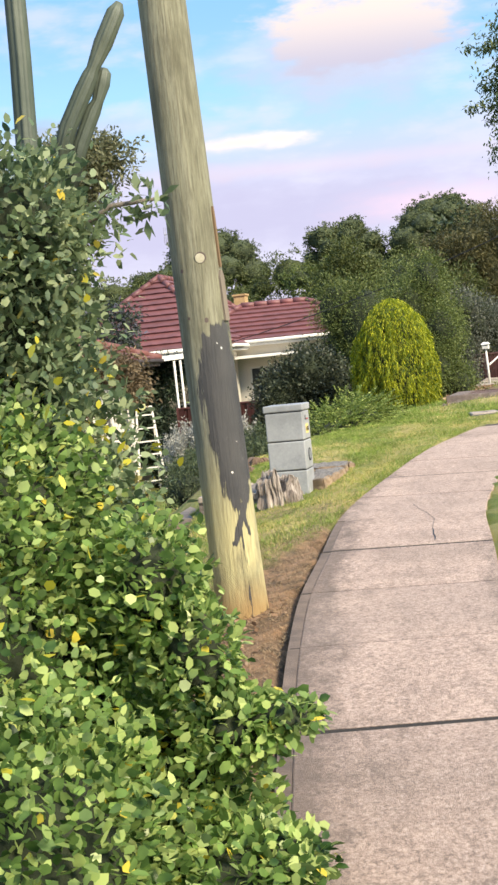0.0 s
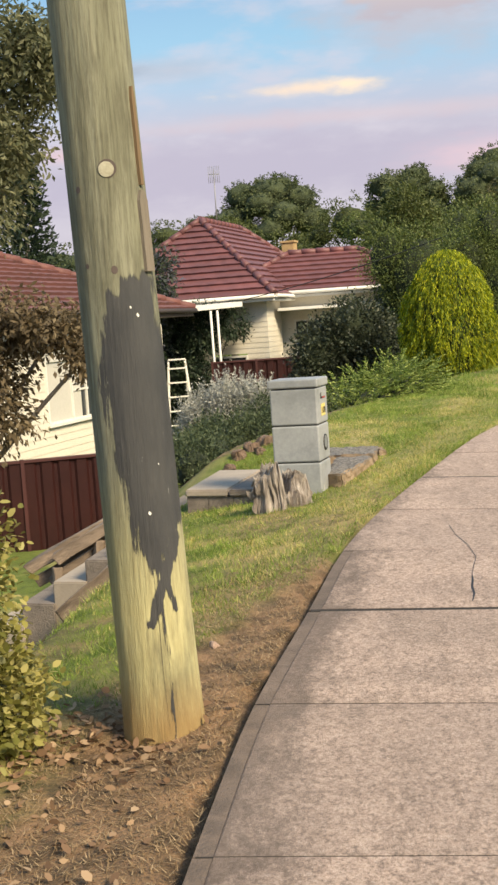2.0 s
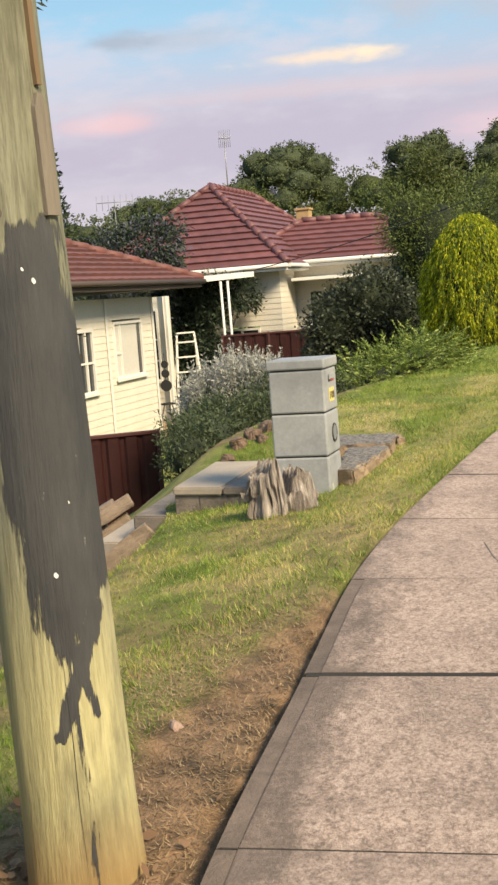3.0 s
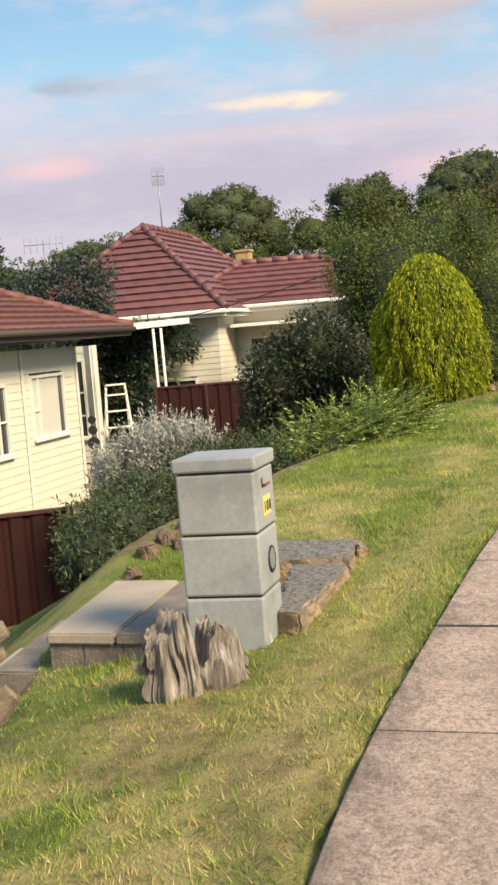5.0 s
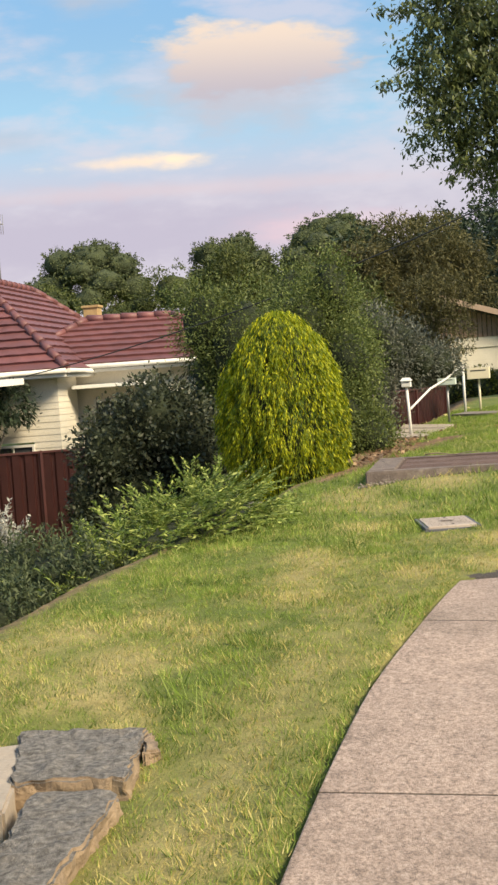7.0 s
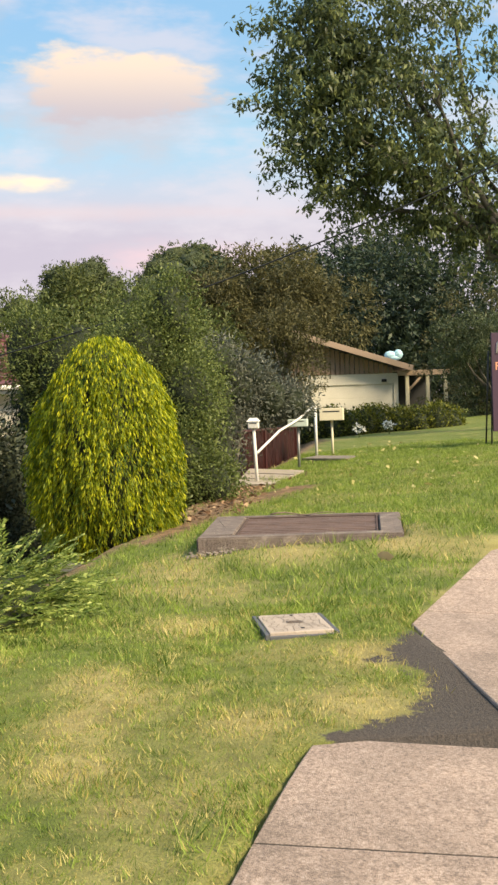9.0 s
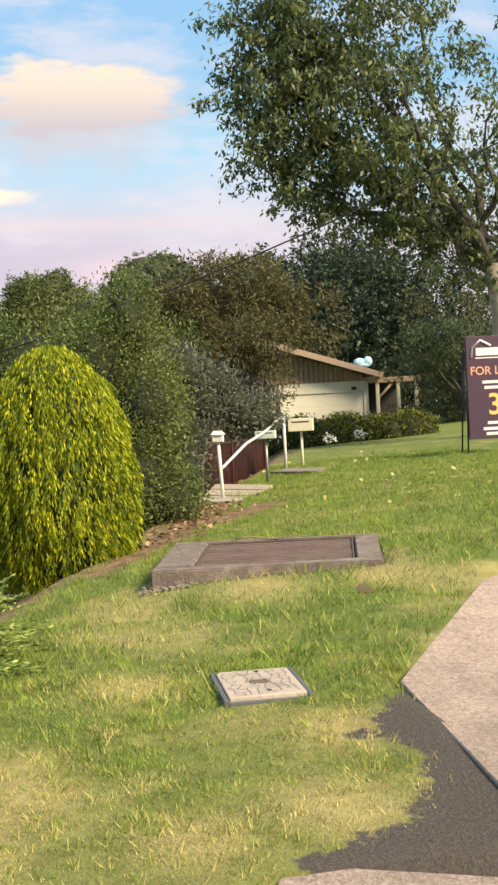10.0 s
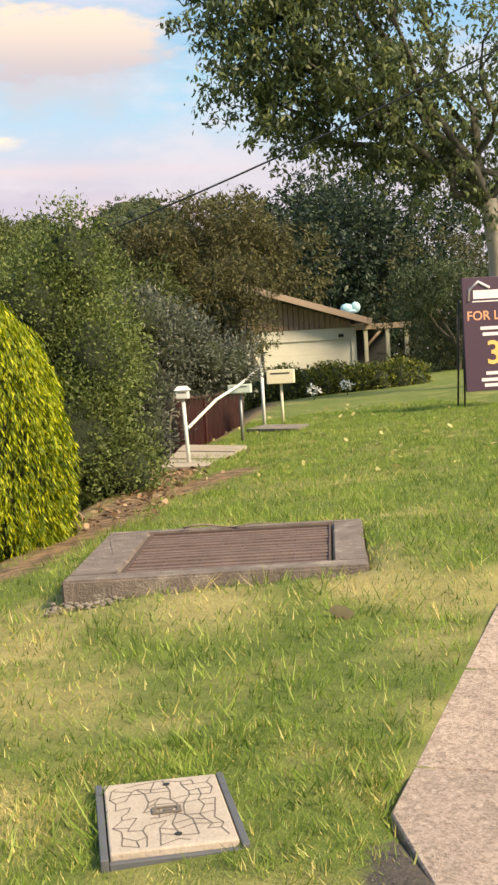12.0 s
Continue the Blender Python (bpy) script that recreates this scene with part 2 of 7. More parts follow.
M_PALEBARK = surface("pale_gum_bark", (0.36, 0.32, 0.27), (0.22, 0.18, 0.14), 0.8, 2, 20, (1, 1, 0.3), 0.5, 0.02)
M_GREYLIMB = surface("grey_limb_bark", (0.125, 0.112, 0.095), (0.062, 0.055, 0.047), 0.85, 3, 25, (1, 1, 0.3), 0.6, 0.02)
M_STUMP = surface("weathered_wood", (0.66, 0.58, 0.51), (0.14, 0.100, 0.078), 0.9, 38, 110, (1, 1, 0.12), 1.0, 0.03, stain=(0.045, 0.033, 0.027))
M_SLEEPER = surface("old_sleeper_wood", (0.33, 0.25, 0.185), (0.17, 0.125, 0.092), 0.9, 7, 60, (0.3, 0.3, 1), 0.9, 0.02, stain=(0.065, 0.048, 0.037), local=True)
M_STEEL = plain("galvanised_steel", (0.30, 0.30, 0.30), 0.5, 0.6)
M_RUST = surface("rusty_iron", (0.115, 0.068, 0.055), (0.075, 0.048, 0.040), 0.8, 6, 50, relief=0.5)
# Lighter copy of the rusty iron: sunlit bar tops put into colour.
M_RUSTLIT = surface("rusty_iron_lit", (0.20, 0.130, 0.110), (0.12, 0.078, 0.067), 0.75, 7, 50, relief=0.5)
M_SIGN = plain("purple_board", (0.060, 0.028, 0.055), 0.5)
M_SIGNTEXT = plain("orange_print", (0.80, 0.36, 0.22), 0.6)
M_SIGNWHITE = plain("white_print", (0.80, 0.70, 0.74), 0.6)
M_YELLOW = plain("yellow_plate", (0.74, 0.60, 0.20), 0.5)
M_RED = plain("red_print", (0.45, 0.05, 0.05), 0.5)
M_SOIL = surface("bare_soil", (0.26, 0.15, 0.09), (0.17, 0.10, 0.06), 0.95, 5, 40, relief=1.0, dist=0.02)
M_CHIMNEY = surface("buff_brick", (0.48, 0.33, 0.16), (0.38, 0.25, 0.12), 0.9, 5, 30)
M_PINKBOARD = surface("brown_battens", (0.36, 0.245, 0.185), (0.26, 0.175, 0.13), 0.8, 2, 20)
M_CACTUS = surface("cactus_skin", (0.052, 0.072, 0.054), (0.105, 0.122, 0.090), 0.6, 3, 30, (1, 1, 0.4), 0.3)
M_DARKTRIM = plain("brown_trim", (0.085, 0.06, 0.05), 0.6)
M_TIN = plain("grey_tin", (0.17, 0.18, 0.20), 0.5, 0.2)

# Dark noise patches paint shaded gaps between this bush's leaf clusters.
F_NEAR = foliage("bush_leaf", (0.036, 0.080, 0.020), (0.250, 0.385, 0.095), (0.68, 0.78, 0.27), 0.34, 0.45, 8.0, 0.8, (0.72, 0.58, 0.07))
F_DUSKY = foliage("dusky_leaf", (0.064, 0.104, 0.056), (0.178, 0.240, 0.116), (0.50, 0.56, 0.31), 0.45, 0.35, 7.0, 0.7, (0.66, 0.52, 0.08))
F_YELLOWLEAF = foliage("yellow_leaf", (0.40, 0.36, 0.03), (0.55, 0.50, 0.04), (0.66, 0.60, 0.07), 0.5, 0.4)
F_CYPRESS = foliage("golden_cypress", (0.055, 0.105, 0.004), (0.190, 0.245, 0.007), (0.60, 0.58, 0.013), 0.6, 0.3, 1.6, 0.9)
F_JUNIPER = foliage("juniper_spray", (0.070, 0.115, 0.020), (0.21, 0.285, 0.052), (0.60, 0.64, 0.20), 0.6, 0.3, 4.0, 0.7)
F_SILVER = foliage("silver_leaf", (0.26, 0.265, 0.225), (0.44, 0.43, 0.375), (0.68, 0.65, 0.58), 0.7, 0.3, 3.0)
F_SAGE = foliage("sage_leaf", (0.045, 0.065, 0.030), (0.085, 0.11, 0.05), (0.15, 0.175, 0.085), 0.6, 0.25, 2.0)
F_CAMELLIA = foliage("dark_glossy_leaf", (0.022, 0.030, 0.016), (0.046, 0.058, 0.030), (0.15, 0.16, 0.10), 0.5, 0.15, 1.5)
F_SHRUB = foliage("shrub_leaf", (0.066, 0.092, 0.024), (0.130, 0.170, 0.046), (0.29, 0.33, 0.10), 0.55, 0.3, 0.8)
F_BRONZEOLIVE = foliage("bronze_olive_leaf", (0.10, 0.11, 0.055), (0.20, 0.205, 0.11), (0.40, 0.38, 0.22), 0.6, 0.35, 1.5)
F_BRONZE = foliage("reddish_bronze_leaf", (0.09, 0.065, 0.035), (0.17, 0.125, 0.07), (0.32, 0.25, 0.15), 0.6, 0.3, 1.5)
F_GREYSHRUB = foliage("grey_shrub_leaf", (0.060, 0.072, 0.054), (0.115, 0.125, 0.098), (0.32, 0.32, 0.26), 0.6, 0.25, 1.2)
F_OLIVE = foliage("olive_leaf", (0.058, 0.076, 0.020), (0.105, 0.125, 0.038), (0.21, 0.23, 0.075), 0.6, 0.3, 0.4)
F_BROWN = foliage("bronze_leaf", (0.062, 0.060, 0.024), (0.116, 0.108, 0.042), (0.21, 0.19, 0.08), 0.6, 0.3, 0.4)
F_DARK = foliage("dark_leaf", (0.020, 0.034, 0.022), (0.040, 0.063, 0.037), (0.095, 0.125, 0.062), 0.55, 0.25, 0.3)
F_FAR = foliage("far_leaf", (0.058, 0.078, 0.036), (0.112, 0.138, 0.058), (0.22, 0.24, 0.10), 0.7, 0.3, 0.14)
F_GUM = foliage("plane_leaf", (0.060, 0.085, 0.048), (0.120, 0.155, 0.070), (0.34, 0.38, 0.13), 0.45, 0.45, 0.45)
F_JACARANDA = foliage("jacaranda_leaf", (0.026, 0.045, 0.022), (0.05, 0.07, 0.035), (0.16, 0.14, 0.24), 0.6, 0.2, 0.8)
F_HEDGE = foliage("hedge_leaf", (0.045, 0.062, 0.010), (0.11, 0.125, 0.018), (0.34, 0.33, 0.045), 0.55, 0.25, 1.2)
F_GRASS = foliage("grass_blade", (0.072, 0.132, 0.015), (0.262, 0.362, 0.055), (0.56, 0.61, 0.19), 0.8, 0.4, 3.2)
F_DRYGRASS = foliage("dry_grass_blade", (0.42, 0.335, 0.100), (0.60, 0.50, 0.185), (0.78, 0.68, 0.33), 0.8, 0.25, 1.0)
F_STRAW = foliage("soil_straw", (0.20, 0.125, 0.065), (0.34, 0.235, 0.130), (0.56, 0.42, 0.26), 0.85, 0.2, 2.5)
# Skin of the crown cores: shade between leaves put into a dark colour.
M_CROWNSHADE = surface("inner_crown_shade", (0.030, 0.040, 0.016), (0.018, 0.026, 0.011), 0.95, 5, 30, relief=0.6, dist=0.03)
F_LITTER = foliage("dry_leaf", (0.15, 0.085, 0.05), (0.32, 0.20, 0.115), (0.58, 0.42, 0.27), 0.8, 0.2, 2.0)


# ---- mesh helpers ----
def part(name, bm, mat, parent=None, label=""):
    """Links a bmesh as one mesh object, under a thing or a part."""
    me = bpy.data.meshes.new(name)
    bm.normal_update()
    bm.to_mesh(me)
    bm.free()
    for m in (mat if isinstance(mat, (list, tuple)) else (mat,)):
        me.materials.append(m)
    ob = new(name, me)
    ob.parent = parent
    if label:
        tagged(ob, label)
    return ob


def sheet(name, verts, faces, mats, parent=None, label="", index=None, smooth=False):
    """Links a mesh from arrays: verts n x 3, faces m x 3 or m x 4."""
    verts, faces = np.asarray(verts, np.float32), np.asarray(faces, np.int32)
    me = bpy.data.meshes.new(name)
    k = faces.shape[1]
    me.vertices.add(len(verts))
    me.vertices.foreach_set("co", verts.ravel())
    me.loops.add(faces.size)
    me.loops.foreach_set("vertex_index", faces.ravel())
    me.polygons.add(len(faces))
    me.polygons.foreach_set("loop_start", np.arange(0, faces.size, k, dtype=np.int32))
    for m in (mats if isinstance(mats, (list, tuple)) else (mats,)):
        me.materials.append(m)
    if index is not None:
        me.polygons.foreach_set("material_index", np.asarray(index, np.int32))
    if smooth:
        me.polygons.foreach_set("use_smooth", np.ones(len(faces), bool))
    me.update(calc_edges=True)
    me.validate()
    ob = new(name, me)
    ob.parent = parent
    if label:
        tagged(ob, label)
    return ob


def thing(name, at, label, category, group="", turn=0.0):
    ob = new(name)
    ob.matrix_basis = pose(*at, 0, 0, turn)
    return tagged(ob, label, category, group)


def box(bm, x0, x1, y0, y1, z0, z1, bevel=0.0, m=None):
    r = bmesh.ops.create_cube(bm, size=1.0)
    vs = r["verts"]
    bmesh.ops.transform(bm, matrix=Matrix.LocRotScale(((x0 + x1) / 2, (y0 + y1) / 2, (z0 + z1) / 2), None, (x1 - x0, y1 - y0, z1 - z0)), verts=vs)
    if bevel:
        es = list({e for v in vs for e in v.link_edges})
        r = bmesh.ops.bevel(bm, geom=es, offset=bevel, segments=2, affect="EDGES", profile=0.5)
        vs = list({v for f in r["faces"] for v in f.verts} | {v for v in vs if v.is_valid})
    if m is not None:
        bmesh.ops.transform(bm, matrix=m, verts=[v for v in vs if v.is_valid])
    return bm


def boxed(name, dims, mat, parent=None, bevel=0.0, m=None, label=""):
    return part(name, box(bmesh.new(), *dims, bevel, m), mat, parent, label)


def tube(bm, points, radii, sides=10, caps=True):
    """A tube along points with a radius at each."""
    rings = []
    pts = [Vector(p) for p in points]
    for i, p in enumerate(pts):
        d = (pts[min(i + 1, len(pts) - 1)] - pts[max(i - 1, 0)]).normalized()
        a = d.orthogonal().normalized() if abs(d.z) < 0.9 else Vector((1, 0, 0)).cross(d).normalized()
        b = d.cross(a)
        rings.append([bm.verts.new(p + float(radii[i]) * (math.cos(6.28318 * k / sides) * a + math.sin(6.28318 * k / sides) * b)) for k in range(sides)])
    for r0, r1 in zip(rings, rings[1:]):
        for k in range(sides):
            f = bm.faces.new((r0[k], r0[(k + 1) % sides], r1[(k + 1) % sides], r1[k]))
            f.smooth = True
    if caps:
        bm.faces.new(rings[0][::-1])
        bm.faces.new(rings[-1])
    return bm


def lumpy(verts, amount, scale, seed=0.0):
    for v in verts:
        v.co += v.co.normalized() * amount * noise.noise(v.co * scale + Vector((seed, seed, seed)))


def polyslab(bm, outline, z0, z1, tilt=None):
    """A prism on an outline of (x, y); tilt(x, y) adds a height."""
    t = tilt or (lambda x, y: 0.0)
    lo = [bm.verts.new((x, y, z0 + t(x, y))) for x, y in outline]
    hi = [bm.verts.new((x, y, z1 + t(x, y))) for x, y in outline]
    n = len(outline)
    bm.faces.new(lo[::-1])
    bm.faces.new(hi)
    for i in range(n):
        bm.faces.new((lo[i], lo[(i + 1) % n], hi[(i + 1) % n], hi[i]))
    bmesh.ops.recalc_face_normals(bm, faces=bm.faces)
    return bm


rng = np.random.default_rng(7)


def unit(v):
    return v / np.maximum(np.linalg.norm(v, axis=1, keepdims=True), 1e-9)


def leaves_at(points, out, length, width, droop=0.0, wild=0.8, spread=0.35, rounded=False):
    """Folded leaves: each of four corners at a point, growing outward, hanging by droop."""
    n = len(points)
    d = unit(out + wild * rng.normal(size=(n, 3)))
    d[:, 2] -= droop
    d = unit(d)
    s = unit(np.cross(d, rng.normal(size=(n, 3)) * 0.7 + np.array([0, 0, 1.0])))
    up = np.cross(s, d)
    ln = length * rng.uniform(1 - spread, 1 + spread, (n, 1))
    wd = width * rng.uniform(1 - spread, 1 + spread, (n, 1))
    a = points
    b = points + d * ln * 0.5 + s * wd * 0.5 + up * wd * 0.12
    c = points + d * ln
    e = points + d * ln * 0.5 - s * wd * 0.5 + up * wd * 0.12
    if rounded:
        b, b2 = points + d * ln * 0.28 + s * wd * 0.46 + up * wd * 0.14, points + d * ln * 0.70 + s * wd * 0.42 + up * wd * 0.12
        e, e2 = points + d * ln * 0.28 - s * wd * 0.46 + up * wd * 0.14, points + d * ln * 0.70 - s * wd * 0.42 + up * wd * 0.12
        return np.stack([a, b, b2, c, e2, e], 1).reshape(-1, 3), np.arange(6 * n).reshape(n, 6)
    v = np.stack([a, b, c, e], 1).reshape(-1, 3)
    f = np.arange(4 * n).reshape(n, 4)
    return v, f


def lobes(blobs, n, shell=0.55, gap=0.0):
    """Points in and near the skin of ellipsoids (x, y, z, rx, ry, rz), shared out by their area, and the way outward."""
    w = np.array([(b[3] * b[4] * b[5]) ** (2 / 3) for b in blobs])
    pick = rng.choice(len(blobs), n, p=w / w.sum())
    b = np.array(blobs)[pick]
    d = unit(rng.normal(size=(n, 3)))
    r = 1 - shell * rng.random((n, 1)) ** 2 + 0.10 * rng.normal(size=(n, 1))
    p = b[:, :3] + d * r * b[:, 3:]
    if gap:
        g = np.sin(p[:, 0] * 5.1 / gap + 1) + np.sin(p[:, 1] * 4.3 / gap) + np.sin(p[:, 2] * 5.7 / gap + 2)
        keep = g > -0.9
        p, d = p[keep], d[keep]
    return p, d


def clumped(blobs, clumps, per, radius, shell=0.5):
    """Leaf points in small clumps over the blobs, so that the crown has an uneven outline and gaps."""
    c, d = lobes(blobs, clumps, shell)
    n = clumps * per
    q = np.repeat(c, per, 0) + rng.normal(size=(n, 3)) * radius * np.repeat(rng.uniform(0.5, 1.3, (clumps, 1)), per, 0) * np.array([1, 1, 0.75])
    return q, np.repeat(d, per, 0)


# Solid lumps that fill a crown; the default skin carries its inner shade.
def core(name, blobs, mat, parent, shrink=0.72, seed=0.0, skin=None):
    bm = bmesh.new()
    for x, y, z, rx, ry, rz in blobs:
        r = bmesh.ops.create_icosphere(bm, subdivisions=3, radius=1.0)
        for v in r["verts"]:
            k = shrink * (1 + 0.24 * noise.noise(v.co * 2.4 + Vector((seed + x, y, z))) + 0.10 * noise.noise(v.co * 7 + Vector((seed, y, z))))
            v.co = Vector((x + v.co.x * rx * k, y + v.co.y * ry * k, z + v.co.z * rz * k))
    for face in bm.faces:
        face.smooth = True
    return tagged(part(name, bm, skin or M_CROWNSHADE, parent), kind="stuff")


# ---- ground ----
EDGE_Y = (-20, 3.3, 5.5, 7.1, 8.4, 9.76, 10.9, 12.36, 13.66, 14.97, 17, 19.38, 20.8, 22.4, 30, 60)
EDGE_X = (-1.2, 0.05, 0.12, 0.23, 0.43, 0.60, 0.86, 1.28, 1.66, 2.09, 2.98, 4.30, 5.17, 6.1, 10.6, 28)
FALL_Y, FALL = (0, 14.2, 15.3, 19, 23, 28, 40), (0.15, 0.15, 0.035, 0.015, 0.045, 0.055, 0.05)
CREST_Y = (-20, 5, 8, 9, 10, 11.3, 12, 13, 13.6, 16, 18.7, 21.5, 27.7, 33.5, 40, 50, 66, 100)
CREST_X = (-3, -1.3, -1.15, -0.95, -0.85, -0.78, -0.72, -0.70, -0.80, -0.25, 0.85, 1.9, 3.9, 5.9, 8.6, 12, 13.5, 20)


FINE_Y = np.arange(-22, 62, 0.05)
FINE_X = np.convolve(np.pad(np.interp(FINE_Y, EDGE_Y, EDGE_X), 20, mode="edge"), np.hanning(43)[1:-1] / np.hanning(43).sum(), mode="valid")


def edge_x(y):
    return np.interp(y, FINE_Y, FINE_X)


def path_z(y):
    return -0.17 + 0.0262 * np.clip(y, -10, 60)


def in_drain(x, y):
    """Inside the drain pit's outline, in plan."""
    inside = np.ones(np.shape(x), bool)
    for (ax, ay), (bx, by) in (((3.53, 23.37), (5.45, 22.92)), ((5.45, 22.92), (6.11, 25.02)), ((6.11, 25.02), (4.10, 25.55)), ((4.10, 25.55), (3.53, 23.37))):
        inside &= (bx - ax) * (y - ay) - (by - ay) * (x - ax) > -0.02
    return inside


def ground_z(x, y):
    x, y = np.asarray(x, float), np.asarray(y, float)
    off = np.maximum(edge_x(y) - x, 0)
    lawn = np.maximum(edge_x(y) - np.interp(y, CREST_Y, CREST_X), 0)
    z = path_z(y) - np.interp(y, FALL_Y, FALL) * np.minimum(off, lawn)
    over = np.maximum(off - lawn, 0)
    drop = np.interp(y, (13.4, 14.8, 16, 19), (1.25, 0.75, 0.75, 0.48)) * np.maximum(over - np.interp(y, (7.5, 9.0, 13.2, 14.5), (0.25, 0.08, 0.08, 0.25)), 0) + 0.3 * np.minimum(over, 0.25) ** 2
    low = -1.9 - 0.006 * np.maximum(y - 30, 0)
    z = np.maximum(z - drop, np.minimum(low, z))
    scarp = np.interp(y, (3, 7.4, 8.2, 8.8, 9.4, 9.8), (-1.2, -0.35, -0.04, 0.18, 0.47, 0.62)) + 0.03 * np.sin(y * 9)
    z = z - 0.04 * np.clip((x - scarp) / 0.06, 0, 1) * (x < edge_x(y) + 0.1) * np.interp(y, (5.0, 7.0, 9.3, 9.7), (0.2, 1, 1, 0))
    u = np.clip((x - 3.5) / 2.4, 0, 1)
    away = np.hypot(np.maximum(np.abs(x - 4.75) - 0.95, 0), np.maximum(np.abs(y - 24.1) - 1.0, 0))
    z = z + (0.07 + 0.07 * u) * np.clip(1 - away / 1.3, 0, 1) ** 2 * (3 - 2 * np.clip(1 - away / 1.3, 0, 1))
    return np.where(in_drain(x, y), np.minimum(z, 0.36), z)


def gz(x, y):
    return float(ground_z(x, y))


def spaced(lo, hi, step, far):
    out = list(np.arange(lo, hi, step))
    s, v = step, hi
    while v < far:
        out.append(v)
        s *= 1.35
        v += s
    s, v = step, lo
    while v > -far:
        s *= 1.35
        v -= s
        out.insert(0, v)
    return np.array(out)


def ground_material():
    m, nt, bsdf = material("lawn_ground")
    v = coords(nt)
    n1, n2, n3 = noise_of(nt, v, 0.9, 5, 0.6), noise_of(nt, v, 6.0, 5, 0.65), noise_of(nt, v, 60.0, 4, 0.7)
    green = mixc(nt, remap(nt, n2, 0.3, 0.7), (0.095, 0.140, 0.016), (0.180, 0.230, 0.032))
    dry = mixc(nt, remap(nt, n2, 0.3, 0.7), (0.36, 0.285, 0.105), (0.54, 0.445, 0.180))
    soil = mixc(nt, remap(nt, n2, 0.38, 0.62), (0.115, 0.068, 0.040), (0.40, 0.235, 0.130))
    att = nt.nodes.new("ShaderNodeAttribute")
    att.attribute_name = "wear"
    sp = nt.nodes.new("ShaderNodeSeparateColor")
    nt.links.new(att.outputs["Color"], sp.inputs[0])
    add = nt.nodes.new("ShaderNodeMath")
    add.operation = "ADD"
    nt.links.new(remap(nt, n1, 0.54, 0.68, 0.0, 0.55), add.inputs[0])
    nt.links.new(sp.outputs[0], add.inputs[1])
    c = mixc(nt, add.outputs[0], green, dry)
    c = mixc(nt, sp.outputs[1], c, soil)
    c = mixc(nt, remap(nt, n3, 0.35, 0.8, 0.0, 0.5), c, (0.07, 0.07, 0.02))
    tar = nt.nodes.new("ShaderNodeMath")
    tar.operation = "ADD"
    nt.links.new(sp.outputs[2], tar.inputs[0])
    nt.links.new(remap(nt, n2, 0.2, 0.8, -0.40, 0.36), tar.inputs[1])
    pitch = mixc(nt, remap(nt, n3, 0.35, 0.7), (0.052, 0.042, 0.037), (0.115, 0.092, 0.076))
    c = mixc(nt, remap(nt, tar.outputs[0], 0.44, 0.56), c, pitch)
    nt.links.new(c, bsdf.inputs["Base Color"])
    bsdf.inputs["Roughness"].default_value = 0.95
    bump(nt, bsdf, n3, 0.9, 0.03)
    return m


def seg_dist(x, y, ax, ay, bx, by):
    t = np.clip(((x - ax) * (bx - ax) + (y - ay) * (by - ay)) / ((bx - ax) ** 2 + (by - ay) ** 2), 0, 1)
    return np.hypot(x - ax - t * (bx - ax), y - ay - t * (by - ay))


TAR = ((3.15, 17.20), (3.29, 17.33), (3.52, 17.44), (3.70, 17.58), (3.86, 17.82), (3.94, 18.16), (3.82, 18.60), (3.92, 18.80), (4.06, 18.98), (4.30, 19.25), (4.3, 18.3), (4.3, 17.4), (4.5, 16.4), (3.9, 15.8), (3.1, 16.2), (3.05, 17.0))


def tar_at(x, y):
    """How far inside the tarred patch, as 0 to 1 across its ragged edge."""
    x, y = np.asarray(x, float), np.asarray(y, float)
    hit = np.zeros(x.shape, bool)
    near = np.full(x.shape, 9.0)
    for (x0, y0), (x1, y1) in zip(TAR, TAR[1:] + TAR[:1]):
        cross = ((y0 > y) != (y1 > y)) & (x < (x1 - x0) * (y - y0) / ((y1 - y0) or 1e-9) + x0)
        hit ^= cross
        near = np.minimum(near, seg_dist(x, y, x0, y0, x1, y1))
    return np.clip(0.5 + np.where(hit, near, -near) / 0.5, 0, 1)


CELLS = np.random.default_rng(3).random((64, 64))


def value_noise(x, y):
    """Smooth patches between 0 and 1."""
    i, j = np.floor(x).astype(int), np.floor(y).astype(int)
    u, v = x - i, y - j
    u, v = u * u * (3 - 2 * u), v * v * (3 - 2 * v)

    def at(a, b):
        return CELLS[a % 64, b % 64]

    return (at(i, j) * (1 - u) + at(i + 1, j) * u) * (1 - v) + (at(i, j + 1) * (1 - u) + at(i + 1, j + 1) * u) * v


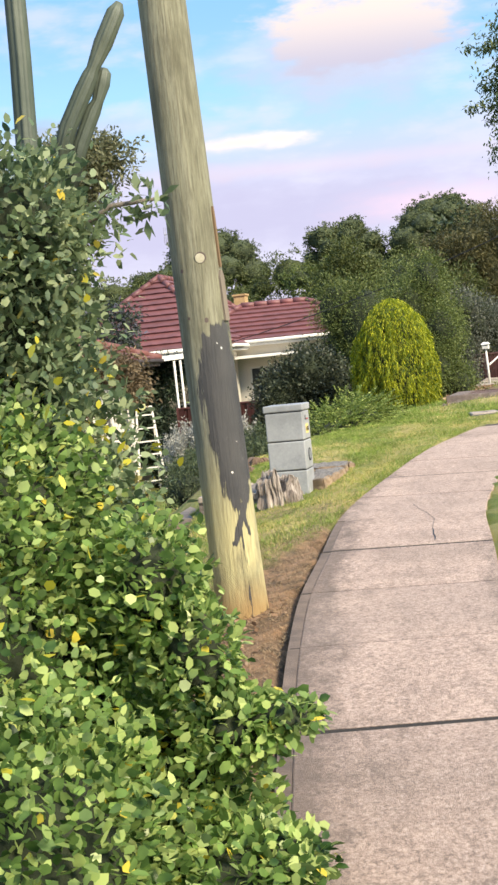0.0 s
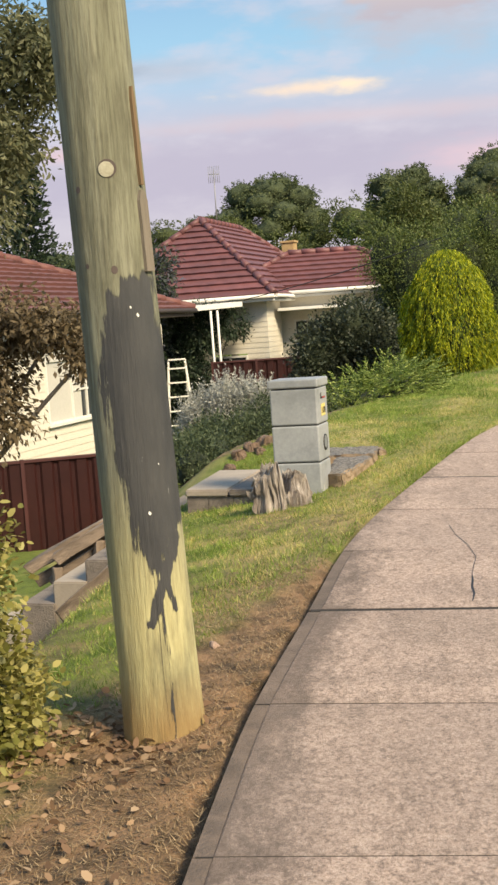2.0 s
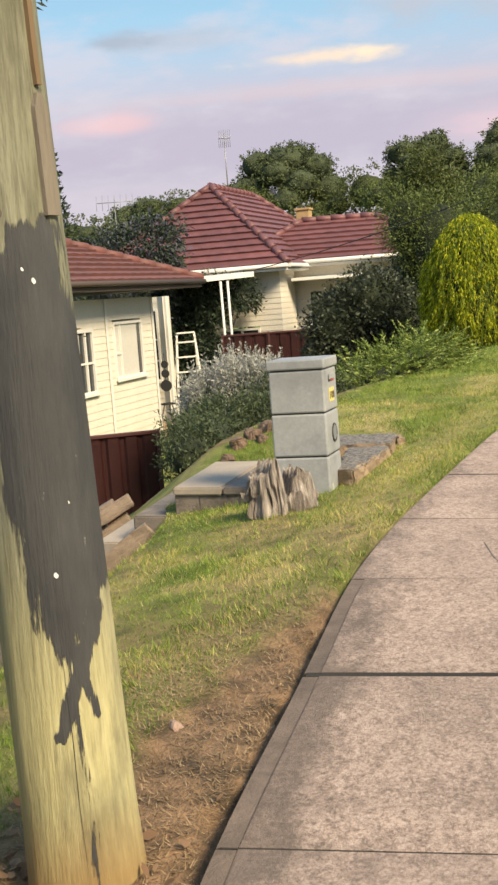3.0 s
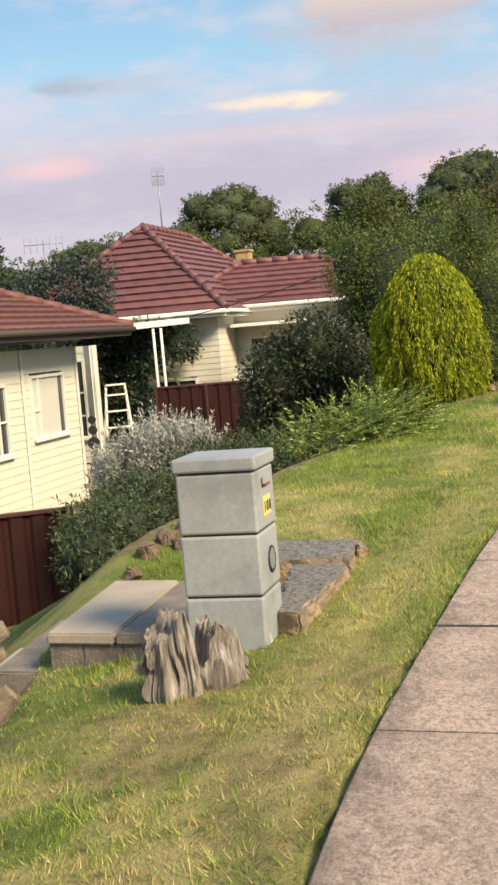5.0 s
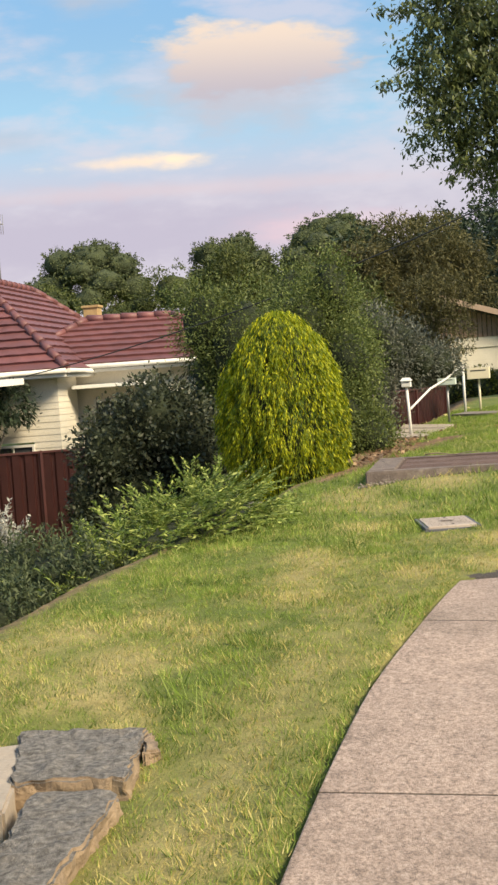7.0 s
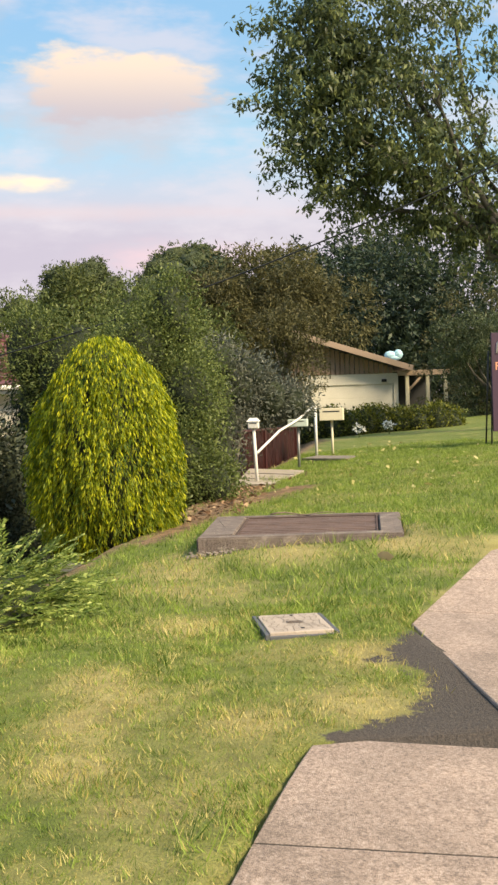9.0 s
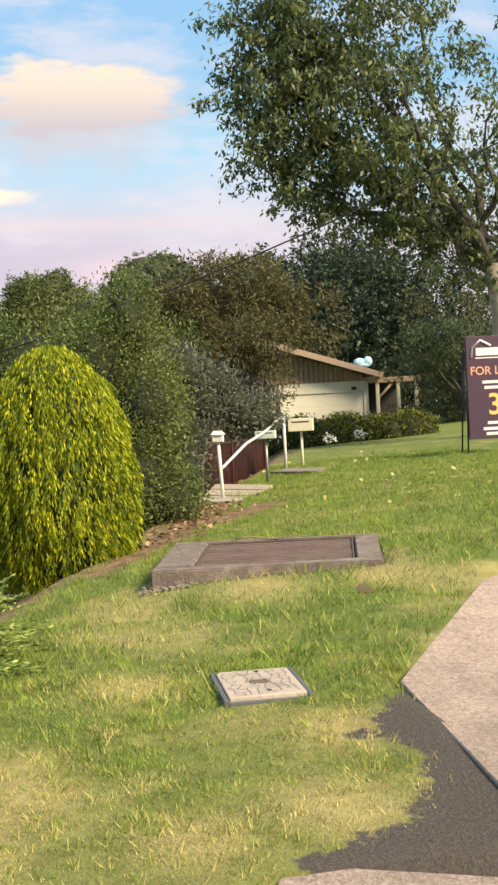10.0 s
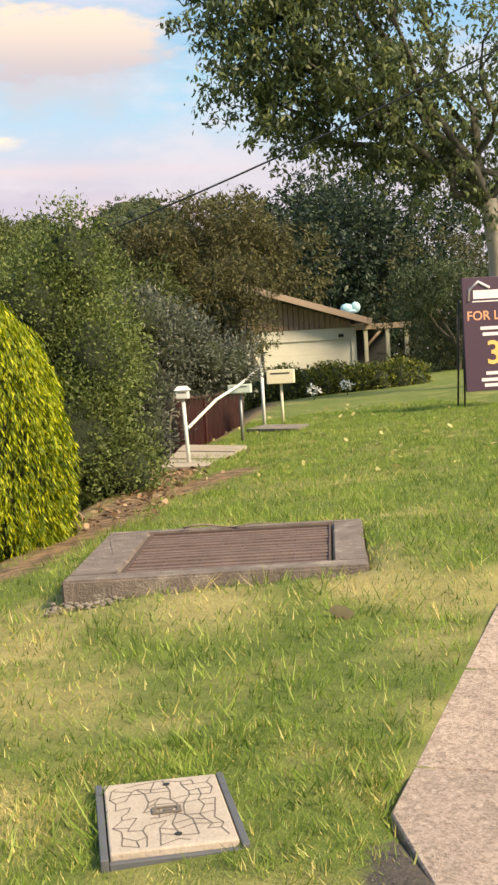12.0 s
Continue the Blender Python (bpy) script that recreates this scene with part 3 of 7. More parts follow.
def wear_at(x, y):
    """Dry grass and bare soil over the lawn, 0 to 1 each."""
    x, y = np.asarray(x, float), np.asarray(y, float)
    off = edge_x(y) - x
    dry = np.clip(1 - np.abs(off - 0.45) / 0.5, 0, 1) * np.interp(y, (8, 9, 13, 16, 17), (0, 0.6, 0.9, 0.6, 0)) * (off > 0)
    for ax, ay, r in ((3.45, 17.72, 0.36), (3.75, 18.7, 0.3), (2.31, 18.24, 0.28), (2.04, 17.23, 0.3), (2.87, 17.54, 0.28), (2.94, 19.95, 0.35), (5.37, 22.66, 0.35), (4.3, 22.75, 0.45), (2.1, 17.9, 0.25), (1.12, 13.4, 0.35), (0.9, 16.0, 0.35), (2.25, 18.6, 0.3), (0.7, 11.5, 0.4), (0.05, 11.6, 0.35), (0.6, 10.9, 0.4), (0.2, 10.2, 0.3)):
        dry = np.maximum(dry, 0.9 * np.clip(1.4 - np.hypot(x - ax, (y - ay) * 0.8) / r, 0, 1))
    patchy = 0.65 * value_noise(x * 0.9, y * 0.9) + 0.35 * value_noise(x * 2.9 + 7, y * 2.9)
    dry = np.maximum(dry, 0.7 * np.clip(5.0 * (patchy - 0.55), 0, 1) * np.clip((32 - y) / 6, 0, 1))
    soil = np.clip(1.5 - seg_dist(x, y, -0.3, 4.0, 0.0, 7.4) / 0.55, 0, 1)
    scarp = np.interp(y, (3, 7.4, 8.2, 8.8, 9.4, 9.8), (-1.2, -0.35, -0.04, 0.18, 0.47, 0.62)) + 0.03 * np.sin(y * 9)
    soil = np.maximum(soil, np.clip((x - scarp + 0.05) / 0.07, 0, 1) * (y < 9.7) * (y > 4) * (off > -0.6))
    for (ax, ay), (bx, by), r in (((4.2, 27.8), (6.0, 33.0), 0.45), ((3.2, 25.2), (4.2, 27.8), 0.3), ((5.2, 29.8), (6.5, 31.5), 0.4)):
        soil = np.maximum(soil, np.clip(1.4 - seg_dist(x, y, ax, ay, bx, by) / r, 0, 1))
    beyond = np.interp(y, CREST_Y, CREST_X) - x
    soil = np.maximum(soil, np.clip(beyond / 0.25, 0, 1) * np.clip(3.2 - beyond, 0, 1) * (y > 15.2) * 0.95)
    # thin grass with more soil showing between the pole and the pillar
    thin = np.interp(y, (6.5, 8.0, 11.8, 12.8), (0.85, 0.62, 0.52, 0.0)) * np.clip(3.4 * (0.5 * value_noise(x * 2.1 + 3, y * 1.7) + 0.5 * value_noise(x * 5.3, y * 4.7)) - 1.15, 0, 1)
    soil = np.maximum(soil, thin * (off > 0.02))
    dry = np.maximum(dry, 0.8 * np.clip(3.4 * value_noise(x * 3.3 + 11, y * 2.6) - 1.9, 0, 1) * np.interp(y, (7.5, 9, 15, 18), (0, 1, 1, 0.3)))
    return np.clip(dry, 0, 1), np.clip(soil, 0, 1)


gx, gy = spaced(-6, 14, 0.11, 2400), spaced(-1, 42, 0.11, 2600)
X, Y = np.meshgrid(gx, gy)
Z = ground_z(X, Y) + 0.012 * np.sin(X * 3.1 + 1.3 * np.sin(Y * 1.7)) * (np.abs(Y - 20) < 30)
rel_s, rel_n = (X - 4.30) * 0.525 + (Y - 19.38) * 0.851, (X - 4.30) * 0.851 - (Y - 19.38) * 0.525
on_path = (X > edge_x(Y) - 0.03) & (X < edge_x(Y) + 1.2) & (Y < 17.1)
on_path |= (rel_s > 0.15) & (rel_s < 11.5) & (rel_n > 0.1) & (rel_n < 1.4)
on_path |= (X > 4.25) & (X < 5.0) & (Y > 17.5) & (Y < 19.6)
Z = np.where(on_path, Z - 0.10, Z)
nx_, ny_ = len(gx), len(gy)
idx = np.arange(nx_ * ny_).reshape(ny_, nx_)
quads = np.stack([idx[:-1, :-1], idx[:-1, 1:], idx[1:, 1:], idx[1:, :-1]], -1).reshape(-1, 4)
ground = sheet("ground", np.stack([X, Y, Z], -1).reshape(-1, 3), quads, ground_material(), smooth=True)
tagged(ground, "sloping mown lawn with dry patches and bare soil", "lawn", kind="structure")
dry_v, soil_v = wear_at(X.ravel(), Y.ravel())
wear = ground.data.color_attributes.new("wear", "FLOAT_COLOR", "POINT")
wear.data.foreach_set("color", np.stack([dry_v, soil_v, tar_at(X.ravel(), Y.ravel()), 1 + 0 * dry_v], 1).astype(np.float32).ravel())


# ---- footpath ----
footpath = tagged(new("footpath"), "worn pinkish concrete footpath of cast slabs with dark joints", "footpath", kind="structure")
WIDE = 1.2


def edge_pt(y, off):
    """A point off metres to the right of the footpath's left edge."""
    d = np.array([edge_x(y + 0.3) - edge_x(y - 0.3), 0.6])
    d = d / np.hypot(*d)
    return edge_x(y) + d[1] * off, y - d[0] * off


def strip(name, y0, y1, o0, o1, top, mat, parent, depth=0.12):
    """One cast piece of the footpath between two joints, with a rounded rim and grime along its rims."""
    ys = np.linspace(y0, y1, 9)
    os_ = [o0, o1] if o1 - o0 < 0.2 else [o0, o0 + 0.006, o0 + 0.12, o0 + 0.26, (o0 + o1) / 2, o1 - 0.2, o1 - 0.006, o1]
    bm = bmesh.new()
    lay = bm.verts.layers.float.new("grime")
    grid = []
    for j, y in enumerate(ys):
        row = []
        for i, o in enumerate(os_):
            x, yy = edge_pt(y, o)
            rim = len(os_) > 2 and (i in (0, len(os_) - 1) or j in (0, 8))
            v = bm.verts.new((x, yy, path_z(yy) + top - (0.003 if rim else 0.0)))
            early = float(np.interp(y, (7.5, 9.6, 13.5, 15.0), (1.0, 0.75, 0.45, 0.15)))
            v[lay] = early * max(1 - (o - o0) / 0.34, 0.55 * (1 - (o1 - o) / 0.2), 0) + 0.18 * (j in (0, 8))
            row.append(v)
        grid.append(row)
    for r0, r1 in zip(grid, grid[1:]):
        for i in range(len(os_) - 1):
            bm.faces.new((r0[i], r0[i + 1], r1[i + 1], r1[i]))
    loop = [r[-1] for r in grid] + grid[-1][-2::-1] + [r[0] for r in grid[-2::-1]] + grid[0][1:-1]
    low = [bm.verts.new((v.co.x, v.co.y, v.co.z - depth)) for v in loop]
    for i in range(len(loop)):
        k = (i + 1) % len(loop)
        bm.faces.new((loop[i], low[i], low[k], loop[k]))
    bmesh.ops.recalc_face_normals(bm, faces=bm.faces)
    return part(name, bm, mat, parent)


JOINTS = [-4.6, -3.3, -2.0, -0.7, 0.6, 1.9, 3.2, 4.6, 5.9, 7.15, 8.47, 9.78, 11.05, 12.36, 13.66, 14.97, 16.14, 17.25]
for a, b in zip(JOINTS, JOINTS[1:]):
    gap = [0.021 if abs(v - 8.47) < 0.01 or abs(v - 12.36) < 0.01 or abs(v - 4.6) < 0.01 else 0.0045 for v in (a, b)]
    lift = 0.001 * math.sin(a * 7)
    bar = bmesh.new()
    ends = [edge_pt(v, o) for v, o in ((a - gap[0] + 0.001, 0.01), (a + gap[0] - 0.001, 0.01), (a + gap[0] - 0.001, WIDE - 0.01), (a - gap[0] + 0.001, WIDE - 0.01))]
    polyslab(bar, ends, -0.05, -0.004, lambda x, y: float(path_z(y)))
    part("joint", bar, M_JOINT, footpath)
    strip("slab", a + gap[0], b - gap[1], 0.062 if a < 9.7 else 0.0, WIDE, 0.0 + lift, M_PATH, footpath)
    if a > 9.7:
        continue
    strip("edge_strip", a + gap[0], b - gap[1], 0.0, 0.060, -0.006 + lift, M_PATHEDGE, footpath)
ys = np.linspace(-5, 17.2, 40)
bedv = [(*edge_pt(y, o), path_z(y) - 0.04) for y in ys for o in (0.075, WIDE - 0.01)]
sheet("joint_filler", bedv, [(2 * i, 2 * i + 1, 2 * i + 3, 2 * i + 2) for i in range(39)], M_BLACK, footpath)

crack = bmesh.new()
cpts = [(1.31, 10.35), (1.32, 10.05), (1.36, 9.75), (1.37, 9.42), (1.33, 9.2), (1.30, 9.02), (1.29, 8.9), (1.27, 8.76), (1.265, 8.62), (1.24, 8.48)]
cvs = []
for i, (x, y) in enumerate(cpts):
    w = 0.0020 + 0.0035 * (i in (6, 7, 8))
    z = path_z(y) + 0.001 * math.sin(max(v for v in JOINTS if v <= y) * 7) + 0.0015
    cvs.append((crack.verts.new((x - w, y, z)), crack.verts.new((x + w, y, z))))
for (a, b), (c, d) in zip(cvs, cvs[1:]):
    crack.faces.new((a, b, d, c))
part("crack", crack, M_BLACK, footpath)

side_path = tagged(new("side_footpath"), "weathered concrete footpath slabs climbing beside the lawn", "footpath", kind="structure")
U = np.array([0.525, 0.851])
N = np.array([0.851, -0.525])
A0 = np.array([4.30, 19.38])


def side_slab(s0, s1, first=False):
    a, b = A0 + U * s0, A0 + U * s1
    p = [a, a + N * 1.5, b + N * 1.5, b]
    if first:
        p = [A0, np.array([4.06, 17.35]), np.array([5.05, 17.3]), b + N * 1.5, b]
    bm = polyslab(bmesh.new(), [tuple(q) for q in p], -0.12, 0.008, lambda x, y: float(path_z(y)))
    bmesh.ops.bevel(bm, geom=[e for e in bm.edges], offset=0.006, segments=1, affect="EDGES")
    part("slab", bm, M_PATH, side_path)


side_slab(0, 0.42, True)
for k in range(9):
    side_slab(0.43 + 1.27 * k, 0.42 + 1.27 * (k + 1) - 0.012)




# ---- utility pole ----
def utility_pole():
    base = (-0.112, 7.20, gz(-0.112, 7.20) - 0.05)
    pole = thing("utility_pole", base, "weathered pale timber utility pole with flaking dark grey paint", "utility pole")

    FACE = 0.187     # the painted face looks a little towards the footpath

    def axis(z):
        return Vector((-0.034 * z + 0.0006 * z * z, 0.004 * z, z))

    def radius(z):
        return 0.154 - 0.003 * z + 0.012 * math.exp(-z * 6)

    def skin_at(a, z, lift=0.0):
        a, z = float(a), float(z)
        q = Vector((math.cos(a), math.sin(a), 0))
        r = radius(z) * (1 + 0.018 * noise.noise(Vector((q.x * 3, q.y * 3, z * 0.35))) + 0.010 * noise.noise(Vector((q.x * 9, q.y * 9, z * 0.4)))) + lift
        return axis(z) + r * q

    def coat(d, z, y):
        """How deep inside the painted patch, scaled to its edge; d runs across the face from -1 to 1."""
        z = 1.025 * z - 0.055
        top = np.interp(d, (-1, -0.5, -0.45, -0.33, -0.3, 0.05, 0.1, 1), (1.55, 1.60, 1.65, 1.66, 1.73, 1.74, 1.79, 1.80))
        left = np.interp(z, (0.58, 0.66, 0.75, 0.85, 1.0, 1.2, 1.3, 1.45, 1.65, 1.8), (0.25, 0.08, -0.20, -0.34, -0.38, -0.60, -0.68, -0.62, -0.46, -0.4))
        right = np.interp(z, (0.58, 0.68, 0.78, 0.88, 1.5, 1.62, 1.8), (0.28, 0.42, 0.70, 1.25, 1.25, 0.95, 0.90))
        inside = min(top - z, (d - left) * 0.15, (right - d) * 0.15, 0.05 - y)

        def stroke(p, q, w):
            t = min(1, max(0, ((d * 0.15 - p[0]) * (q[0] - p[0]) + (z - p[1]) * (q[1] - p[1])) / ((q[0] - p[0]) ** 2 + (q[1] - p[1]) ** 2)))
            return (w if y < 0 else -0.1) - math.hypot(d * 0.15 - p[0] - t * (q[0] - p[0]), z - p[1] - t * (q[1] - p[1]))

        return max(inside / 0.16, stroke((0.112, 0.78), (-0.010, 0.455), 0.021) / 0.045, stroke((0.025, 0.80), (0.058, 0.62), 0.020) / 0.045, stroke((0.058, 0.62), (0.088, 0.50), 0.012) / 0.045)

    heights = list(np.linspace(0, 2.4, 170)) + list(np.linspace(2.45, 7.5, 24))
    sides = 112
    bm = bmesh.new()
    lay = bm.verts.layers.float.new("paint")
    rings = []
    for z in heights:
        ring = []
        for k in range(sides):
            a = 6.28318 * k / sides
            v = bm.verts.new(skin_at(a, z))
            v[lay] = min(1.0, max(0.0, 0.5 + float(coat(math.cos(a - FACE), z, math.sin(a - FACE))))) if z < 2.0 else 0.0
            ring.append(v)
        rings.append(ring)
    for r0, r1 in zip(rings, rings[1:]):
        for k in range(sides):
            bm.faces.new((r0[k], r0[(k + 1) % sides], r1[(k + 1) % sides], r1[k])).smooth = True
    bm.faces.new(rings[-1])
    m, nt, bsdf = material("treated_pole_timber")
    v = coords(nt, (1, 1, 0.06), True)
    g1, g2 = noise_of(nt, v, 16, 5, 0.6), noise_of(nt, v, 80, 6, 0.75)
    v2 = coords(nt, (1, 1, 0.30), True)
    g3 = noise_of(nt, v2, 3.4, 6, 0.65)
    g4 = noise_of(nt, coords(nt, (1, 1, 0.11), True), 34, 6, 0.7)
    c = mixc(nt, remap(nt, g1, 0.3, 0.7), (0.185, 0.182, 0.120), (0.300, 0.292, 0.205))
    c = mixc(nt, remap(nt, g2, 0.42, 0.66, 0.0, 0.8), c, (0.085, 0.076, 0.050))
    sx = nt.nodes.new("ShaderNodeSeparateXYZ")
    nt.links.new(coords(nt, (1, 1, 1), True), sx.inputs[0])
    low = remap(nt, sx.outputs[2], 1.1, 0.55, 0.0, 0.8)
    c = mixc(nt, low, c, mixc(nt, remap(nt, g2, 0.35, 0.65), (0.60, 0.545, 0.275), (0.42, 0.365, 0.175)))
    c = mixc(nt, remap(nt, g3, 0.50, 0.64, 0.0, 0.75), c, (0.098, 0.092, 0.058))
    foot = remap(nt, sx.outputs[2], 0.30, 0.10, 0.0, 0.7)
    c = mixc(nt, foot, c, (0.30, 0.175, 0.06))
    att = nt.nodes.new("ShaderNodeAttribute")
    att.attribute_name = "paint"

    def plus(a, b):
        n = nt.nodes.new("ShaderNodeMath")
        n.operation = "ADD"
        nt.links.new(a, n.inputs[0])
        nt.links.new(b, n.inputs[1])
        return n.outputs[0]

    field = plus(att.outputs["Fac"], remap(nt, g4, 0.25, 0.75, -0.30, 0.24))
    field = plus(field, remap(nt, g2, 0.3, 0.7, -0.08, 0.08))
    wear = noise_of(nt, coords(nt, (1, 1, 0.35), True), 9, 6, 0.7)
    grey = mixc(nt, remap(nt, wear, 0.35, 0.7), (0.036, 0.036, 0.038), (0.066, 0.064, 0.062))
    grey = mixc(nt, remap(nt, noise_of(nt, coords(nt, (1, 1, 0.4), True), 42, 4, 0.6), 0.70, 0.76, 0.0, 0.8), grey, (0.40, 0.40, 0.36))
    cover = remap(nt, field, 0.47, 0.53)
    c = mixc(nt, cover, c, grey)
    nt.links.new(c, bsdf.inputs["Base Color"])
    nt.links.new(remap(nt, cover, 0, 1, 0.88, 0.62), bsdf.inputs["Roughness"])
    bump(nt, bsdf, plus(g2, remap(nt, cover, 0, 1, 0.0, 0.35)), 0.85, 0.010)
    part("shaft", bm, m, pole)

    def patch(name, outline, mat, lift, label=""):
        """A small flat flake lying on the shaft; outline in (angle, height)."""
        b = bmesh.new()
        b.faces.new([b.verts.new(skin_at(a, z, lift)) for a, z in outline])
        return part(name, b, mat, pole, label)

    front = FACE - math.pi / 2
    crack = bmesh.new()
    pairs = []
    for z in np.linspace(0.05, 0.85, 40):
        a = front + 0.10 + 0.05 * (z - 0.4) + 0.022 * noise.noise(Vector((0, 3, z * 5)))
        w = 0.006 * (1 - abs(z - 0.45) / 0.42)
        pairs.append([crack.verts.new(skin_at(a + e * w, z, 0.0015)) for e in (-1, 1)])
    for (p, q), (r, t) in zip(pairs, pairs[1:]):
        crack.faces.new((p, q, t, r))
    part("check_crack", crack, M_BLACK, pole)
    for a, z, s in ((-2.16, 2.13, 0.011), (-2.12, 1.85, 0.008), (-1.41, 1.83, 0.013)):
        patch("knot", [(a + s / 0.15 * math.cos(t), z + 1.2 * s * math.sin(t)) for t in np.linspace(0, 5.6, 9)], M_DARKTRIM, 0.0015, "dark knot")
    z = 2.195
    m_disc = Matrix.Translation(skin_at(front + 0.03, z)) @ pose(0, 0, 0, 0, 0, math.degrees(FACE))
    # Dark disc set off up and right paints the shade in the recess.
    b = bmesh.new()
    bmesh.ops.create_cone(b, cap_ends=True, segments=28, radius1=0.034, radius2=0.034, depth=0.004, matrix=m_disc @ pose(0.004, 0.001, 0.003, 90, 0, 0))
    part("disc_recess", b, M_DARKTRIM, pole, "dark disc as the shaded rim of a recess")
    b = bmesh.new()
    bmesh.ops.create_cone(b, cap_ends=True, segments=28, radius1=0.029, radius2=0.028, depth=0.006, matrix=m_disc @ pose(0, -0.001, 0, 90, 0, 0))
    part("disc", b, surface("pale_disc", (0.46, 0.43, 0.32), (0.34, 0.31, 0.22), 0.7, 30, 120), pole, "round pale inspection plug")
    for z0, z1, w, mat, ang in ((2.14, 2.50, 0.008, surface("brown_batten", (0.24, 0.155, 0.075), (0.17, 0.11, 0.06), 0.8, 5, 50, (1, 1, 0.1)), -0.40), (1.82, 2.12, 0.024, surface("grey_batten", (0.235, 0.195, 0.150), (0.15, 0.122, 0.095), 0.85, 6, 70, (1, 1, 0.1), 0.8), -0.42)):
        b = bmesh.new()
        rows = []
        for zz in np.linspace(z0, z1, 9):
            q = skin_at(ang, zz, 0.0)
            out = Vector((math.cos(ang), math.sin(ang), 0))
            tan = Vector((-out.y, out.x, 0))
            j = 0.003 * noise.noise(Vector((zz * 22, w * 90, 1)))
            taper = 0.35 if abs(zz - z1) < 1e-6 else 1.0
            rows.append([b.verts.new(q + tan * (e * w * taper + j) + out * o) for e, o in ((-1, -0.01), (-1, 0.012), (1, 0.014), (1, -0.01))])
        for r0, r1 in zip(rows, rows[1:]):
            for k in range(4):
                b.faces.new((r0[k], r0[(k + 1) % 4], r1[(k + 1) % 4], r1[k]))
        b.faces.new(rows[0])
        b.faces.new(rows[-1])
        bmesh.ops.recalc_face_normals(b, faces=b.faces)
        part("cover_strip", b, mat, pole, "split timber cover strip")
    for a, z, s in ((-1.12, 1.69, 0.004), (-0.95, 1.66, 0.006), (-1.20, 0.92, 0.006), (-0.82, 1.10, 0.003)):
        patch("paint_fleck", [(a + s / 0.15 * (0.7 + 0.4 * math.sin(t * 2 + z * 9)) * math.cos(t), z + 1.4 * s * math.sin(t)) for t in np.linspace(0, 5.6, 8)], M_WHITEPAINT, 0.0022, "pale paint fleck")


utility_pole()


# ---- letterbox pillar and what stands round it ----
def letterbox_pillar():
    p = thing("letterbox_pillar", (0.317, 12.825, gz(0.317, 12.825) - 0.02), "grey painted block letterbox pillar on the grass", "letterbox", turn=-12.5)
    w, d, h = 0.202, 0.190, 0.312
    for i in range(3):
        boxed("block", (-w, w, -d, d, i * h + 0.006, (i + 1) * h - 0.004), M_GREYPAINT, p, 0.012)
    core_ = boxed("mortar", (-w + 0.012, w - 0.012, -d + 0.012, d - 0.012, 0.0, 0.936), M_BLACK, p)
    b = box(bmesh.new(), -w - 0.014, w + 0.014, -d - 0.012, d + 0.012, 0.940, 1.012, 0.012)
    part("cap", b, M_GREYPAINT, p)
    # slot and plate on the face beside the footpath
    boxed("slot", (w - 0.002, w + 0.004, -0.055, 0.105, 0.835, 0.880), M_BLACK, p)
    boxed("slot_flap", (w + 0.003, w + 0.012, -0.05, 0.1, 0.852, 0.889), M_GREYPAINT, p, 0.002, pose(0, 0, 0, 0, 0, 0))
    boxed("sticker", (w + 0.003, w + 0.006, 0.0, 0.095, 0.838, 0.851), M_RED, p, label="small red and white sticker")
    for i, ch in enumerate("108"):
        y = -0.055 + i * 0.050
        boxed("number_plate", (w + 0.001, w + 0.004, y, y + 0.040, 0.690, 0.790), M_YELLOW, p, label="yellow number sticker")
        cu_ = bpy.data.curves.new("digit", "FONT")
        cu_.body, cu_.size, cu_.extrude, cu_.align_x = ch, 0.075, 0.001, "CENTER"
        tmp = bpy.data.objects.new("digit", cu_)
        scene.collection.objects.link(tmp)
        me = bpy.data.meshes.new_from_object(tmp.evaluated_get(bpy.context.evaluated_depsgraph_get()))
        bpy.data.objects.remove(tmp)
        ob = new("digit", me)
        me.materials.clear()
        me.materials.append(M_BLACK)
        ob.parent = p
        ob.matrix_basis = Matrix.Translation((w + 0.006, y + 0.020, 0.712)) @ pose(0, 0, 0, 90, 0, 90)
    # Hole not cut: black and darker grey on the face paint its shade.
    b = bmesh.new()
    bmesh.ops.create_cone(b, cap_ends=True, segments=28, radius1=0.062, radius2=0.062, depth=0.004, matrix=pose(w + 0.002, 0.03, 0.46, 0, 90, 0))
    part("newspaper_hole", b, M_BLACK, p, "round newspaper hole")
    b = bmesh.new()
    ring = [(w + 0.003, 0.03 + 0.064 * math.cos(t), 0.46 + 0.064 * math.sin(t)) for t in np.linspace(0, 6.2832, 33)]
    tube(b, ring, [0.006] * 33, 6, False)
    part("hole_rim", b, M_BLACK, p)
    b = bmesh.new()
    bmesh.ops.create_cone(b, cap_ends=True, segments=24, radius1=0.056, radius2=0.056, depth=0.003, matrix=pose(w + 0.004, 0.036, 0.464, 0, 90, 0))
    part("hole_back", b, plain("shaded_grey", (0.19, 0.2, 0.205)), p)
    for y, z, s in ((-0.12, 0.10, 0.018), (-0.10, 0.06, 0.026), (-0.13, 0.04, 0.014)):
        b = bmesh.new()
        vs = [b.verts.new((w + 0.0015, y + s * (0.6 + 0.5 * noise.noise(Vector((k, z * 50, 0)))) * math.cos(k), z + 1.3 * s * (0.6 + 0.5 * noise.noise(Vector((k, z * 50, 3)))) * math.sin(k))) for k in np.linspace(0, 5.8, 12)]
        b.faces.new(vs)
        part("paint_chip", b, M_WHITEPAINT, p)


letterbox_pillar()


